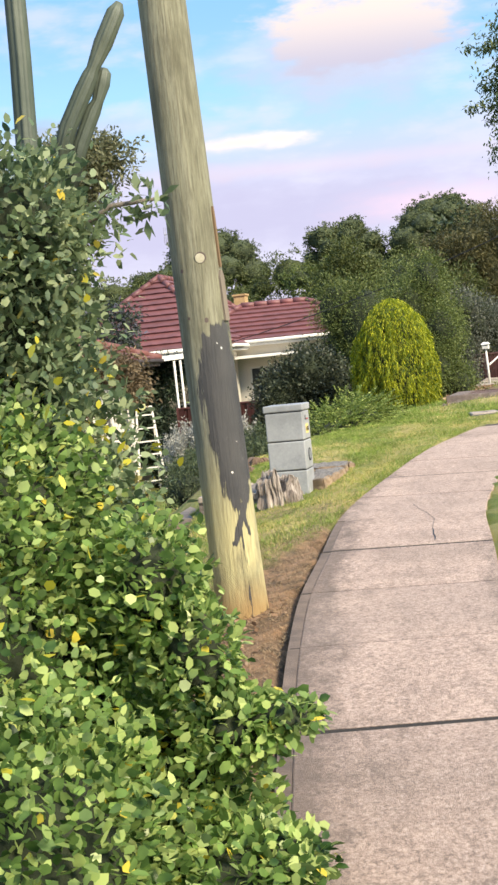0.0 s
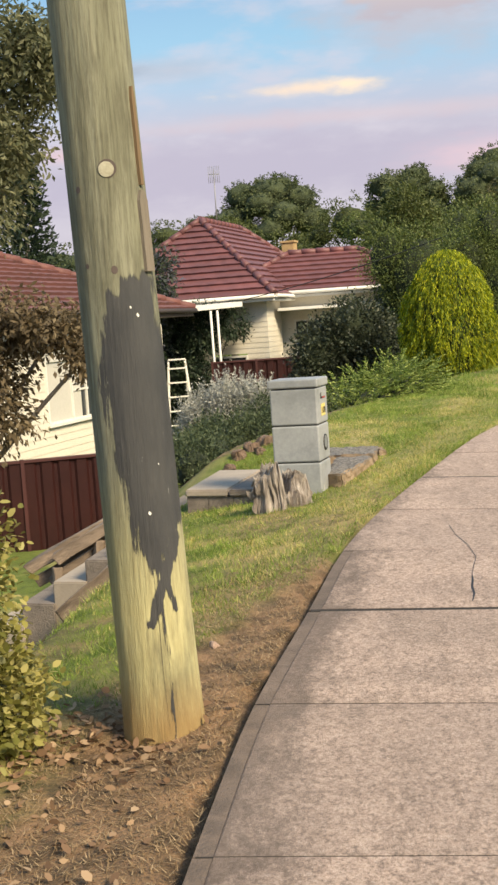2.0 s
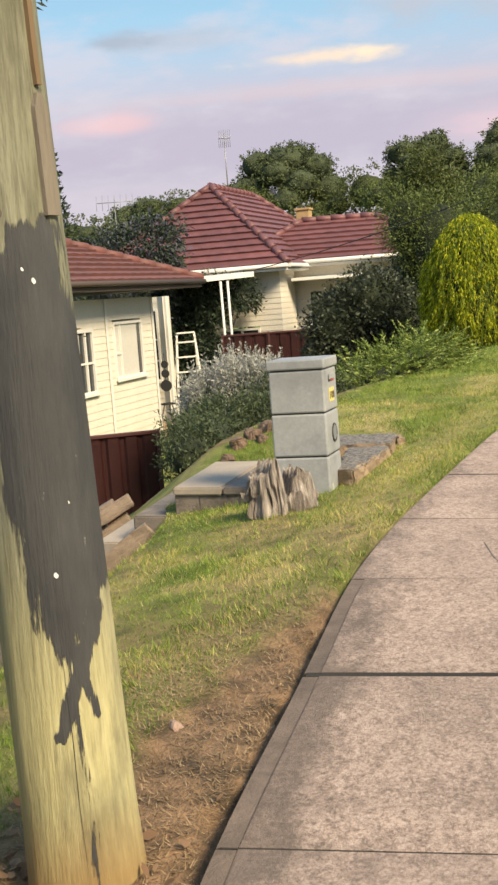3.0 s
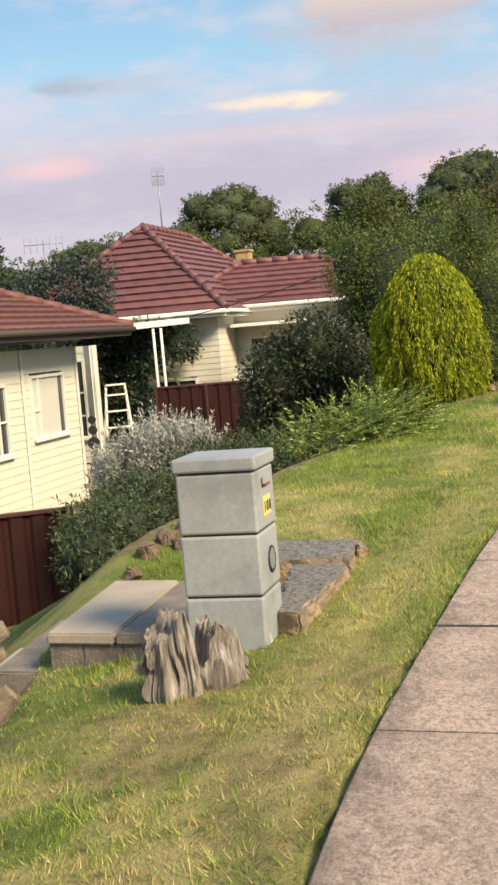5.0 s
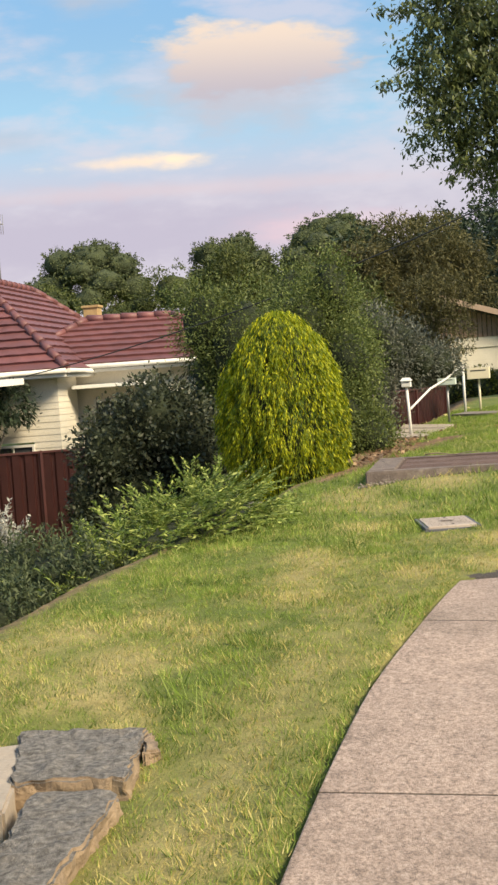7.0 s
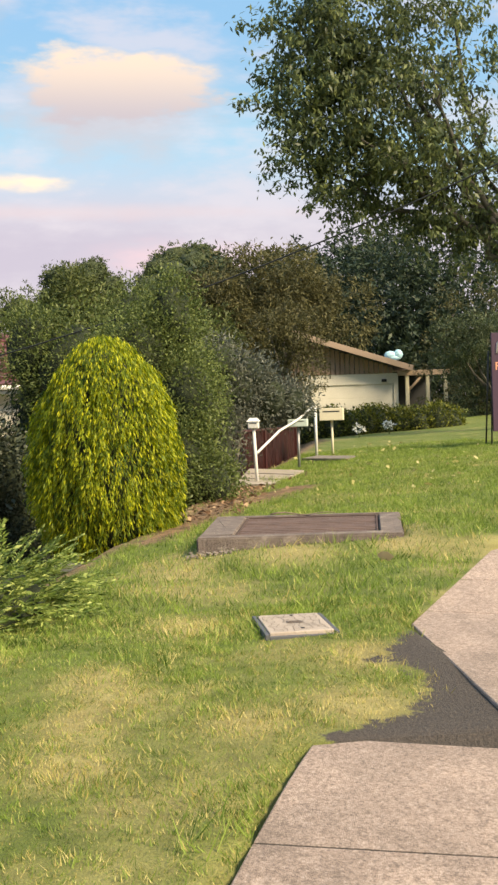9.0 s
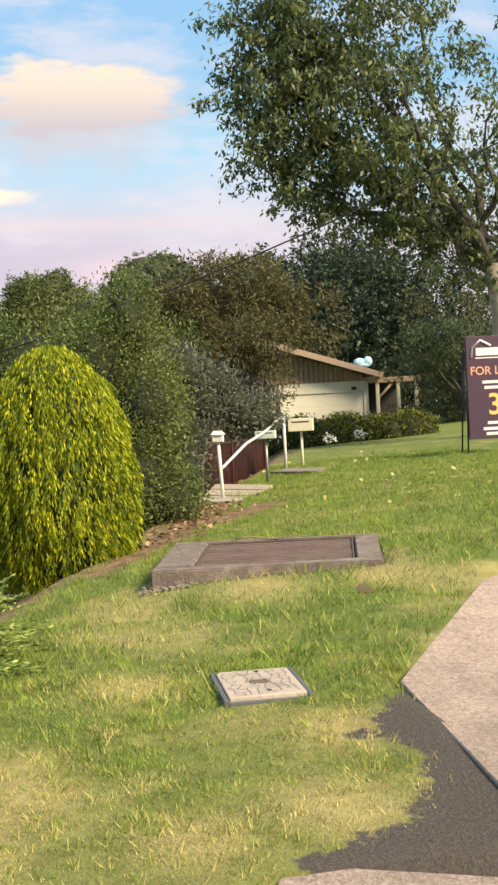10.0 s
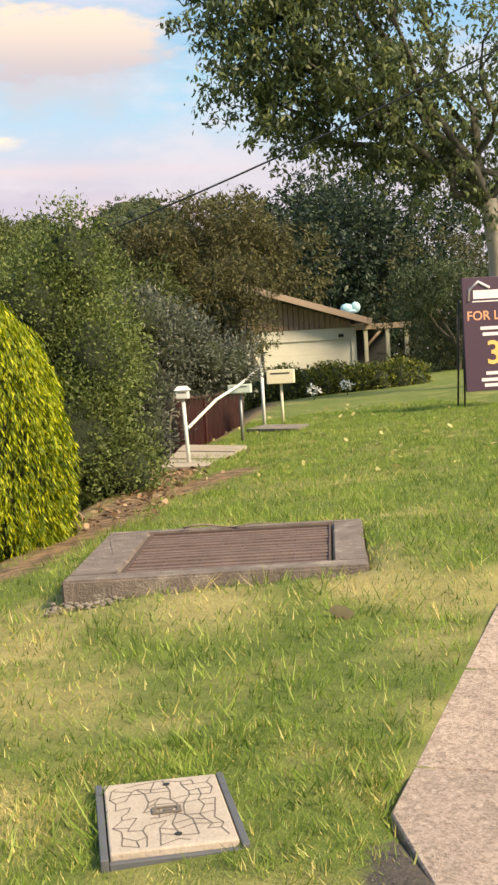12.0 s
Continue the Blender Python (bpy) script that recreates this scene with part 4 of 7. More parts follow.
def stump():
    b = bmesh.new()
    sides, ups, ins = 120, 20, 7
    top_x, top_z = (-0.23, -0.19, -0.13, -0.07, -0.045, -0.02, 0.01, 0.05, 0.075, 0.11, 0.16, 0.20, 0.23), (0.15, 0.27, 0.33, 0.43, 0.46, 0.26, 0.15, 0.16, 0.33, 0.37, 0.30, 0.24, 0.12)

    def crest(x, y):
        h = float(np.interp(x + 0.25 * y, top_x, top_z))
        return h * (1 - 0.9 * max(0.0, y - 0.02)) + 0.06 * noise.noise(Vector((x * 34, y * 34, 1))) + 0.035 * noise.noise(Vector((x * 80, y * 80, 5)))

    def rim(a, t):
        q = Vector((math.cos(a), math.sin(a), 0))
        ridge = abs(noise.noise(Vector((q.x * 5.5, q.y * 5.5, t * 0.9)))) - 0.25 + 0.5 * abs(noise.noise(Vector((q.x * 13, q.y * 13, t * 1.4 + 4)))) - 0.12
        cleft = math.exp(-((a - 4.95 - 0.25 * t) / 0.13) ** 2)
        r = 1.0 + 0.46 * ridge + 0.05 * noise.noise(Vector((q.x * 26, q.y * 26, t * 3))) + 0.22 * math.exp(-t * 6) - 0.30 * cleft * min(1, t * 2.5) + 0.05 * math.sin(t * 9 + a * 3)
        return 0.205 * r * q.x, 0.145 * r * q.y

    rows = []
    for i in range(ups + 1):
        t = i / ups
        ring = []
        for k in range(sides):
            a = 6.28318 * k / sides
            x, y = rim(a, t)
            ring.append(b.verts.new((x - 0.03 * t, y, -0.08 + t * (0.08 + crest(x, y)))))
        rows.append(ring)
    for j in range(1, ins):
        ring = []
        for k in range(sides):
            x, y = rim(6.28318 * k / sides, 1.0)
            x, y = x * (1 - j / ins), y * (1 - j / ins)
            ring.append(b.verts.new((x - 0.03, y, crest(x, y) - 0.05 * min(1, j / 2))))
        rows.append(ring)
    for r0, r1 in zip(rows, rows[1:]):
        for k in range(sides):
            b.faces.new((r0[k], r0[(k + 1) % sides], r1[(k + 1) % sides], r1[k]))
    b.faces.new(rows[-1])
    ob = part("tree_stump", b, M_STUMP)
    ob.matrix_basis = pose(0.17, 12.13, gz(0.17, 12.13), 0, 0, 8) @ Matrix.Diagonal((1.06, 1.0, 0.9, 1))
    tagged(ob, "split grey weathered tree stump beside a grey letterbox pillar", "tree stump")


stump()


def rough_block(name, outline, z0, z1, mats, label, category, group="", amp=0.012, seed=0.0, cut=0.055):
    b = polyslab(bmesh.new(), outline, z0, z1)
    bmesh.ops.bevel(b, geom=list(b.edges), offset=0.012, segments=2, affect="EDGES")
    bmesh.ops.triangulate(b, faces=b.faces)
    for _ in range(5):
        es = [e for e in b.edges if e.calc_length() > cut]
        if es:
            bmesh.ops.subdivide_edges(b, edges=es, cuts=1)
            bmesh.ops.triangulate(b, faces=b.faces)
    for v in b.verts:
        k = Vector((v.co.x * 14 + seed, v.co.y * 14, v.co.z * 14))
        v.co += amp * Vector((noise.noise(k), noise.noise(k + Vector((9, 0, 0))), 0.8 * noise.noise(k + Vector((0, 9, 0)))))
    b.normal_update()
    ob = part(name, b, mats)
    if isinstance(mats, (list, tuple)) and len(mats) > 1:
        for f in ob.data.polygons:
            f.material_index = 0 if f.normal.z > 0.6 else 1
    return tagged(ob, label, category, group)


rough_block("stone_block", [(0.50, 12.86), (0.64, 12.72), (0.95, 13.92), (0.60, 14.06)], -0.10, 0.165, (M_STONE, M_STONESIDE), "rough dark kerb stone with pale lichen in the grass", "stone", "kerb stones", 0.026)
rough_block("stone_block", [(0.50, 14.16), (0.97, 14.06), (1.03, 14.76), (0.46, 14.86)], -0.10, 0.172, (M_STONE, M_STONESIDE), "rough dark kerb stone with pale lichen in the grass", "stone", "kerb stones", 0.026, 4.0)
rough_block("stone_slab", [(0.34, 13.9), (0.52, 13.86), (0.52, 14.72), (0.36, 14.72)], -0.1, 0.155, M_PALECONC, "pale concrete slab between old kerb stones", "slab", "", 0.006, 8.0)
rough_block("stone_block", [(1.02, 14.40), (1.10, 14.44), (1.06, 14.66), (1.02, 14.68)], 0.02, 0.17, M_STONESIDE, "small orange sandstone lump on the grass", "stone", "", 0.02, 3.0)

entry = tagged(new("concrete_steps"), "old concrete landing with rotting timber steps leading down to a house", "steps")


def step(name, outline, z0, z1, mat, parent=entry):
    b = polyslab(bmesh.new(), outline, z0, z1)
    bmesh.ops.bevel(b, geom=list(b.edges), offset=0.003 if name == "riser_block" else 0.012, segments=2, affect="EDGES")
    return part(name, b, mat, parent)


step("landing", [(-0.76, 13.20), (-0.37, 13.08), (-0.14, 14.42), (-0.58, 14.55)], -0.02, 0.045, M_PALECONC)
step("landing", [(-0.362, 13.076), (0.10, 12.95), (0.26, 14.25), (-0.132, 14.416)], -0.02, 0.040, M_OLDCONC)
step("riser_block", [(-0.75, 13.22), (-0.556, 13.164), (-0.376, 14.475), (-0.57, 14.52)], -0.40, -0.022, M_OLDCONC)
step("riser_block", [(-0.553, 13.163), (-0.326, 13.097), (-0.156, 14.415), (-0.373, 14.474)], -0.40, -0.022, M_OLDCONC)
step("riser_block", [(-0.323, 13.096), (0.09, 12.97), (0.24, 14.25), (-0.152, 14.412)], -0.40, -0.022, M_OLDCONC)
for i in range(6):
    x0 = -0.77 - 0.33 * i
    z = -0.185 - 0.20 * i
    step("tread", [(x0 - 0.345, 13.34 + 0.05 * i), (x0, 13.24 + 0.05 * i), (x0 + 0.16, 14.5 + 0.05 * i), (x0 - 0.185, 14.6 + 0.05 * i)], z - 0.70, z, M_PALECONC if i % 2 else M_OLDCONC)


def sleeper(a, b, w, h, label, group="timber sleepers"):
    a, b = Vector(a), Vector(b)
    ln = (b - a).length
    bm = bmesh.new()
    box(bm, 0, ln, -w / 2, w / 2, -h / 2, h / 2, 0.012)
    bmesh.ops.subdivide_edges(bm, edges=[e for e in bm.edges if e.calc_length() > 0.3], cuts=7)
    for v in bm.verts:
        k = v.co * 7 + a * 3
        v.co += Vector((0.03 * noise.noise(k * 2), 0.024 * noise.noise(k), 0.024 * noise.noise(k + Vector((5, 5, 5)))))
    ob = part("timber_sleeper", bm, M_SLEEPER)
    ob.matrix_basis = Matrix.Translation(a) @ (b - a).to_track_quat("X", "Z").to_matrix().to_4x4()
    return tagged(ob, label, "timber", group)


sleeper((-0.93, 13.10, -0.25), (-1.92, 12.98, -1.01), 0.05, 0.17, "rotting yellowish timber board edging concrete steps")
for k, (x, y, dz_, ln) in enumerate(((-1.42, 14.86, 0.0, 0.95), (-1.62, 15.08, 0.03, 1.1), (-1.46, 14.92, -0.16, 1.0), (-1.70, 15.12, -0.15, 0.95), (-1.52, 14.96, -0.32, 1.05), (-1.66, 15.10, -0.33, 1.0), (-1.60, 15.02, -0.48, 1.1))):
    z = -0.30 - 0.55 * (-1.42 - x) + dz_
    sleeper((x, y, z), (x - ln, y - 0.12 + 0.05 * math.sin(k * 4), z - 0.54 * ln + 0.05 * math.sin(k * 2.3)), 0.11 + 0.03 * math.sin(k * 1.7), 0.12 + 0.02 * math.sin(k * 3.1), "grey rotting timber sleeper on a sloping stack")
for x, y in ((-1.95, 14.76), (-2.40, 14.70)):
    sleeper((x, y, gz(x, y) - 0.1), (x + 0.05, y + 0.03, -0.40 - 0.55 * (-1.5 - x)), 0.09, 0.10, "grey timber upright beside a sleeper stack")
sleeper((-1.35, 11.3, gz(-1.35, 11.3) + 0.05), (-3.2, 11.6, gz(-3.2, 11.6) + 0.06), 0.10, 0.14, "rotting timber sleeper edging a garden")
for i, (x, y, s) in enumerate(((-0.15, 15.6, 0.12), (-0.3, 15.35, 0.1), (-0.42, 15.15, 0.09), (-0.02, 15.8, 0.08), (-0.5, 14.85, 0.07), (-0.2, 15.2, 0.07))):
    o = [(x + s * math.cos(a) * (0.8 + 0.3 * math.sin(a * 3 + i)), y + s * math.sin(a)) for a in np.linspace(0, 5.5, 7)]
    rough_block("garden_rock", o, gz(x, y) - 0.06, gz(x, y) + s * 0.8, M_GARDENROCK, "brown sandstone garden rock edging a bed", "rock", "garden rocks", 0.035, i * 3.1, 0.04)
b = bmesh.new()
bmesh.ops.create_icosphere(b, subdivisions=3, radius=0.042)
lumpy(b.verts, 0.03, 24)
clod = part("soil_clod", b, surface("pale_clod", (0.42, 0.29, 0.22), (0.27, 0.18, 0.13), 0.95, 30, 90))
clod.matrix_basis = pose(-0.01, 8.2, gz(-0.01, 8.2) + 0.012, 0, 0, 30) @ Matrix.Diagonal((0.8, 1.3, 0.75, 1))
tagged(clod, "pale lump of dry clay on bare soil", "soil lump")


# ---- drain, pit lid ----
def drain():
    d = thing("drain_pit", (0, 0, 0), "raised old concrete drain pit with rusty iron grates in the lawn", "drain")
    A, B, C, D = np.array([3.53, 23.37]), np.array([5.45, 22.92]), np.array([6.11, 25.02]), np.array([4.10, 25.55])
    top, base = 0.53, 0.16

    def at(u, v):
        p = (A * (1 - u) + B * u) * (1 - v) + (D * (1 - u) + C * u) * v
        return float(p[0]), float(p[1])

    for n, (u0, u1, v0, v1) in {"front": (0, 1, 0, 0.10), "back": (0, 1, 0.93, 1), "left": (0, 0.17, 0.101, 0.929), "right": (0.885, 1, 0.101, 0.929)}.items():
        pts = [at(u, v) for u, v in ((u0, v0), (u1, v0), (u1, v1), (u0, v1))]
        b = polyslab(bmesh.new(), pts, base, top)
        bmesh.ops.bevel(b, geom=list(b.edges), offset=0.014, segments=2, affect="EDGES")
        bmesh.ops.triangulate(b, faces=b.faces)
        bmesh.ops.subdivide_edges(b, edges=[e for e in b.edges if e.calc_length() > 0.15], cuts=2)
        for v in b.verts:
            v.co += 0.009 * Vector((noise.noise(v.co * 8), noise.noise(v.co * 8 + Vector((3, 0, 0))), noise.noise(v.co * 8 + Vector((0, 3, 0)))))
        part("rim", b, M_DRAIN, d)
    # Black floor: the shade between the bars is put into its colour.
    b = polyslab(bmesh.new(), [at(0.17, 0.1), at(0.885, 0.1), at(0.885, 0.93), at(0.17, 0.93)], base, base + 0.05)
    part("pit_floor", b, M_BLACK, d)
    u0, u1 = 0.178, 0.878
    frame_ = bmesh.new()
    for a0, a1, c0, c1 in ((u0, u1, 0.105, 0.122), (u0, u1, 0.908, 0.925), (u0, u0 + 0.008, 0.123, 0.907), (u1 - 0.008, u1, 0.123, 0.907)):
        polyslab(frame_, [at(a0, c0), at(a1, c0), at(a1, c1), at(a0, c1)], top - 0.05, top - 0.010)
    gr = part("grate", frame_, M_RUST, d, "rusty iron bar grate")
    for k in range(13):
        v = 0.135 + 0.0595 * k
        b = polyslab(bmesh.new(), [at(u0 + 0.009, v), at(u1 - 0.009, v), at(u1 - 0.009, v + 0.029), at(u0 + 0.009, v + 0.029)], top - 0.055, top - 0.018 + 0.003 * math.sin(k * 5))
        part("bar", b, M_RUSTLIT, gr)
    for k in range(10):
        u = u0 + (u1 - u0) * (k + 1) / 11
        b = polyslab(bmesh.new(), [at(u - 0.0028, 0.124), at(u + 0.0028, 0.124), at(u + 0.0028, 0.906), at(u - 0.0028, 0.906)], top - 0.05, top - 0.022)
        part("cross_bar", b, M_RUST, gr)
    rr = random.Random(4)
    rub = bmesh.new()
    for _ in range(120):
        x, y = at(rr.uniform(-0.05, 0.20), rr.uniform(-0.09, 0.01))
        s = rr.uniform(0.006, 0.022)
        bmesh.ops.create_icosphere(rub, subdivisions=1, radius=s, matrix=Matrix.Translation((x, y, gz(x, y) + s * rr.uniform(0.2, 1.6))) @ Matrix.Diagonal((1, rr.uniform(0.6, 1), rr.uniform(0.5, 0.9), 1)))
    lumpy(rub.verts, 0.006, 60)
    tagged(part("concrete_rubble", rub, M_OLDCONC), "crumbled concrete rubble at a drain corner", "rubble", kind="stuff")
    b = bmesh.new()
    pts = [Vector((*at(0.30 + 0.35 * t, 0.93 + 0.02 * math.sin(t * 5)), top + 0.02 + 0.015 * math.sin(t * 9))) for t in np.linspace(0, 1, 10)]
    tube(b, pts, [0.010 - 0.006 * t for t in np.linspace(0, 1, 10)], 6)
    tw = part("dead_stick", b, M_SLEEPER)
    tagged(tw, "thin dead stick lying on a drain grate", "stick")


drain()


def pit_lid():
    z = gz(3.55, 19.65)
    p = thing("pit_lid", (3.595, 19.66, z), "square pale concrete service pit lid with cracked pattern in grass", "pit lid", turn=-4.5)
    lid = boxed("lid", (-0.205, 0.205, -0.315, 0.315, -0.04, 0.028), surface("lid_concrete", (0.50, 0.41, 0.34), (0.42, 0.34, 0.28), 0.85, 5, 70, relief=0.5, stain=(0.33, 0.27, 0.22)), p, 0.006)
    for n, dims in (("a", (-0.236, -0.210, -0.345, 0.345)), ("b", (0.210, 0.236, -0.345, 0.345)), ("c", (-0.209, 0.209, -0.345, -0.320)), ("d", (-0.209, 0.209, 0.320, 0.345))):
        boxed("frame_bar", (*dims, -0.05, 0.022 if n in "ab" else 0.008), plain("dark_frame", (0.10, 0.10, 0.11), 0.6) if n == "a" else bpy.data.materials["dark_frame"], p, 0.004)
    rnd = random.Random(5)
    cr = bmesh.new()
    spots = {(i, j): (-0.17 + 0.34 * i / 7 + rnd.uniform(-0.019, 0.019), -0.275 + 0.55 * j / 10 + rnd.uniform(-0.022, 0.022)) for i in range(8) for j in range(11)}
    for (i, j), (x, y) in spots.items():
        for o in ((i + 1, j), (i, j + 1)):
            if o not in spots or rnd.random() < 0.28:
                continue
            q = spots[o]
            nrm = Vector((y - q[1], q[0] - x)).normalized() * 0.0022
            cr.faces.new([cr.verts.new((px + e * nrm.x, py + e * nrm.y, 0.0290 + 0.0001 * (i % 3))) for (px, py), e in (((x, y), 1), (q, 1), (q, -1), ((x, y), -1))])
    tagged(part("groove", cr, plain("groove_dark", (0.15, 0.115, 0.09)), lid), kind="stuff")
    for y in (-0.22, 0.25):
        b = bmesh.new()
        bmesh.ops.create_cone(b, cap_ends=True, segments=12, radius1=0.012, radius2=0.012, depth=0.003, matrix=pose(0.02, y, 0.031))
        part("lift_hole", b, M_BLACK, lid)
    b = bmesh.new()
    for x0, x1, y0, y1 in ((-0.05, 0.05, 0.018, 0.03), (-0.05, 0.05, -0.03, -0.018), (-0.05, -0.035, -0.017, 0.017), (0.035, 0.05, -0.017, 0.017), (-0.01, 0.02, -0.008, 0.008)):
        box(b, x0, x1, y0, y1, 0.0305, 0.0335)
    part("cast_mark", b, bpy.data.materials["groove_dark"], lid)


pit_lid()


# ---- houses ----
def hip_roof(parent, x0, x1, y0, y1, z, pitch, mat, cap_mat, course=0.30, trim=None):
    """A hipped roof over a rectangle, with stepped rows of tiles and ridge caps. The ridge runs along the longer side."""
    w, d = x1 - x0, y1 - y0
    half = min(w, d) / 2
    top = z + half * pitch
    if w >= d:
        r0, r1 = Vector((x0 + half, (y0 + y1) / 2, top)), Vector((x1 - half, (y0 + y1) / 2, top))
    else:
        r0, r1 = Vector(((x0 + x1) / 2, y0 + half, top)), Vector(((x0 + x1) / 2, y1 - half, top))
    c = [Vector((x0, y0, z)), Vector((x1, y0, z)), Vector((x1, y1, z)), Vector((x0, y1, z))]
    if w >= d:
        faces = [(c[0], c[1], r1, r0), (c[1], c[2], r1, r1), (c[2], c[3], r0, r1), (c[3], c[0], r0, r0)]
    else:
        faces = [(c[0], c[1], r0, r0), (c[1], c[2], r1, r0), (c[2], c[3], r1, r1), (c[3], c[0], r0, r1)]
    roof = new("roof")
    roof.parent = parent
    under = bmesh.new()
    for a, b, cc, dd in faces:
        vs = [under.verts.new(p - Vector((0, 0, 0.05))) for p in ((a, b, cc) if (cc - dd).length < 1e-6 else (a, b, cc, dd))]
        under.faces.new(vs)
    part("underlay", under, M_BLACK, roof)
    for a, b, cc, dd in faces:
        n = (b - a).cross(dd - a)
        n = n.normalized() if n.z > 0 else -n.normalized()
        rows = max(2, int(((dd - a).project((dd - a) - (dd - a).project(b - a))).length / course))
        for i in range(rows):
            t0, t1 = i / rows, (i + 1.06) / rows
            p = [a.lerp(dd, t0), b.lerp(cc, t0), b.lerp(cc, min(t1, 1)), a.lerp(dd, min(t1, 1))]
            bm = bmesh.new()
            segs = max(1, int((p[1] - p[0]).length / 0.25))
            lo0 = [bm.verts.new(p[0].lerp(p[1], k / segs)) for k in range(segs + 1)]
            lo1 = [bm.verts.new(p[0].lerp(p[1], k / segs) + n * (0.066 + 0.014 * (k % 2))) for k in range(segs + 1)]
            hi = [bm.verts.new(p[3].lerp(p[2], k / segs) + n * 0.006) for k in range(segs + 1)]
            for k in range(segs):
                bm.faces.new((lo0[k], lo0[k + 1], lo1[k + 1], lo1[k]))
                bm.faces.new((lo1[k], lo1[k + 1], hi[k + 1], hi[k]))
            part("tile_course", bm, mat, roof)
    hips = [(c[0], r0), (c[1], r1 if w >= d else r0), (c[2], r1), (c[3], r0 if w >= d else r1)]
    if (r1 - r0).length > 0.2:
        hips.append((r0, r1))
    for a, b in hips:
        n = max(2, int((b - a).length / 0.42))
        bm = bmesh.new()
        for k in range(n):
            p, q = a.lerp(b, k / n), a.lerp(b, (k + 1.1) / n if k < n - 1 else 1)
            tube(bm, [p + Vector((0, 0, 0.05)), q + Vector((0, 0, 0.035))], [0.11, 0.095], 8)
        part("ridge_cap", bm, cap_mat, roof)
    gut = bmesh.new()
    for a, b in zip(c, c[1:] + c[:1]):
        d_ = (b - a).normalized()
        o = Vector((d_.y, -d_.x, 0)) * 0.05
        tube(gut, [a + o - Vector((0, 0, 0.03)), b + o - Vector((0, 0, 0.03))], [0.06, 0.06], 6)
    part("gutter", gut, trim or M_WHITEPAINT, roof)
    b = bmesh.new()
    box(b, x0 + 0.02, x1 - 0.02, y0 + 0.02, y1 - 0.02, z - 0.17, z - 0.10)
    part("eave_soffit", b, trim or M_WHITEPAINT, roof)
    return roof


def board_wall(parent, p, q, z0, z1, holes=(), mat=None, depth=0.14, step_=0.155):
    """A weatherboard wall from p to q (x, y), with openings (s0, s1, z0, z1) along it that go through; its outer face lies to the right of p to q."""
    wall = new("wall")
    wall.parent = parent
    p, q = Vector((*p, 0)), Vector((*q, 0))
    ln = (q - p).length
    d = (q - p).normalized()
    out = Vector((d.y, -d.x, 0))
    m = Matrix(((d.x, -out.x, 0, p.x), (d.y, -out.y, 0, p.y), (0, 0, 1, 0), (0, 0, 0, 1)))
    n = int(round((z1 - z0) / step_))
    for i in range(n):
        a, b = z0 + (z1 - z0) * i / n, z0 + (z1 - z0) * (i + 1) / n
        cuts = [0.0]
        for s0, s1, h0, h1 in sorted(holes):
            if h0 < (a + b) / 2 < h1:
                cuts += [s0, s1]
        cuts.append(ln)
        for s0, s1 in zip(cuts[::2], cuts[1::2]):
            if s1 - s0 < 0.01:
                continue
            bm = bmesh.new()
            vs = [bm.verts.new(v) for v in ((s0, -0.012, a), (s1, -0.012, a), (s1, 0.0, b), (s0, 0.0, b), (s0, depth, a), (s1, depth, a), (s1, depth, b), (s0, depth, b))]
            for f in ((0, 1, 2, 3), (5, 4, 7, 6), (0, 4, 5, 1), (3, 2, 6, 7), (0, 3, 7, 4), (1, 5, 6, 2)):
                bm.faces.new([vs[k] for k in f])
            bmesh.ops.transform(bm, matrix=m, verts=bm.verts)
            part("board", bm, mat or M_CREAM, wall)
    return wall, m


def window(parent, m, s0, s1, z0, z1, bars=(), cross=(), blind=0.0):
    """A framed window in the opening of a wall whose frame is m."""
    w = new("window")
    w.parent = parent
    w.matrix_basis = m
    fr = bmesh.new()
    t = 0.06
    for a, b, c, d in ((s0, s1, z0, z0 + t), (s0, s1, z1 - t, z1), (s0, s0 + t, z0 + t, z1 - t), (s1 - t, s1, z0 + t, z1 - t)):
        box(fr, a, b, -0.04, 0.05, c, d, 0.004)
    for u in bars:
        box(fr, u - 0.025, u + 0.025, -0.03, 0.045, z0 + t, z1 - t)
    for a, b, zz in cross:
        box(fr, a, b, -0.028, 0.043, zz - 0.02, zz + 0.02)
    part("window_frame", fr, M_WHITEPAINT, w)
    boxed("window_sill", (s0 - 0.05, s1 + 0.05, -0.09, -0.041, z0 - 0.04, z0 + 0.02), M_WHITEPAINT, w, 0.004)
    boxed("pane", (s0 + t, s1 - t, 0.012, 0.02, z0 + t, z1 - t), M_GLASS, w)
    if blind:
        boxed("blind", (s0 + t, s0 + t + (s1 - s0 - 2 * t) * blind, 0.002, 0.010, z0 + t, z1 - t), M_BLIND, w)
    return w


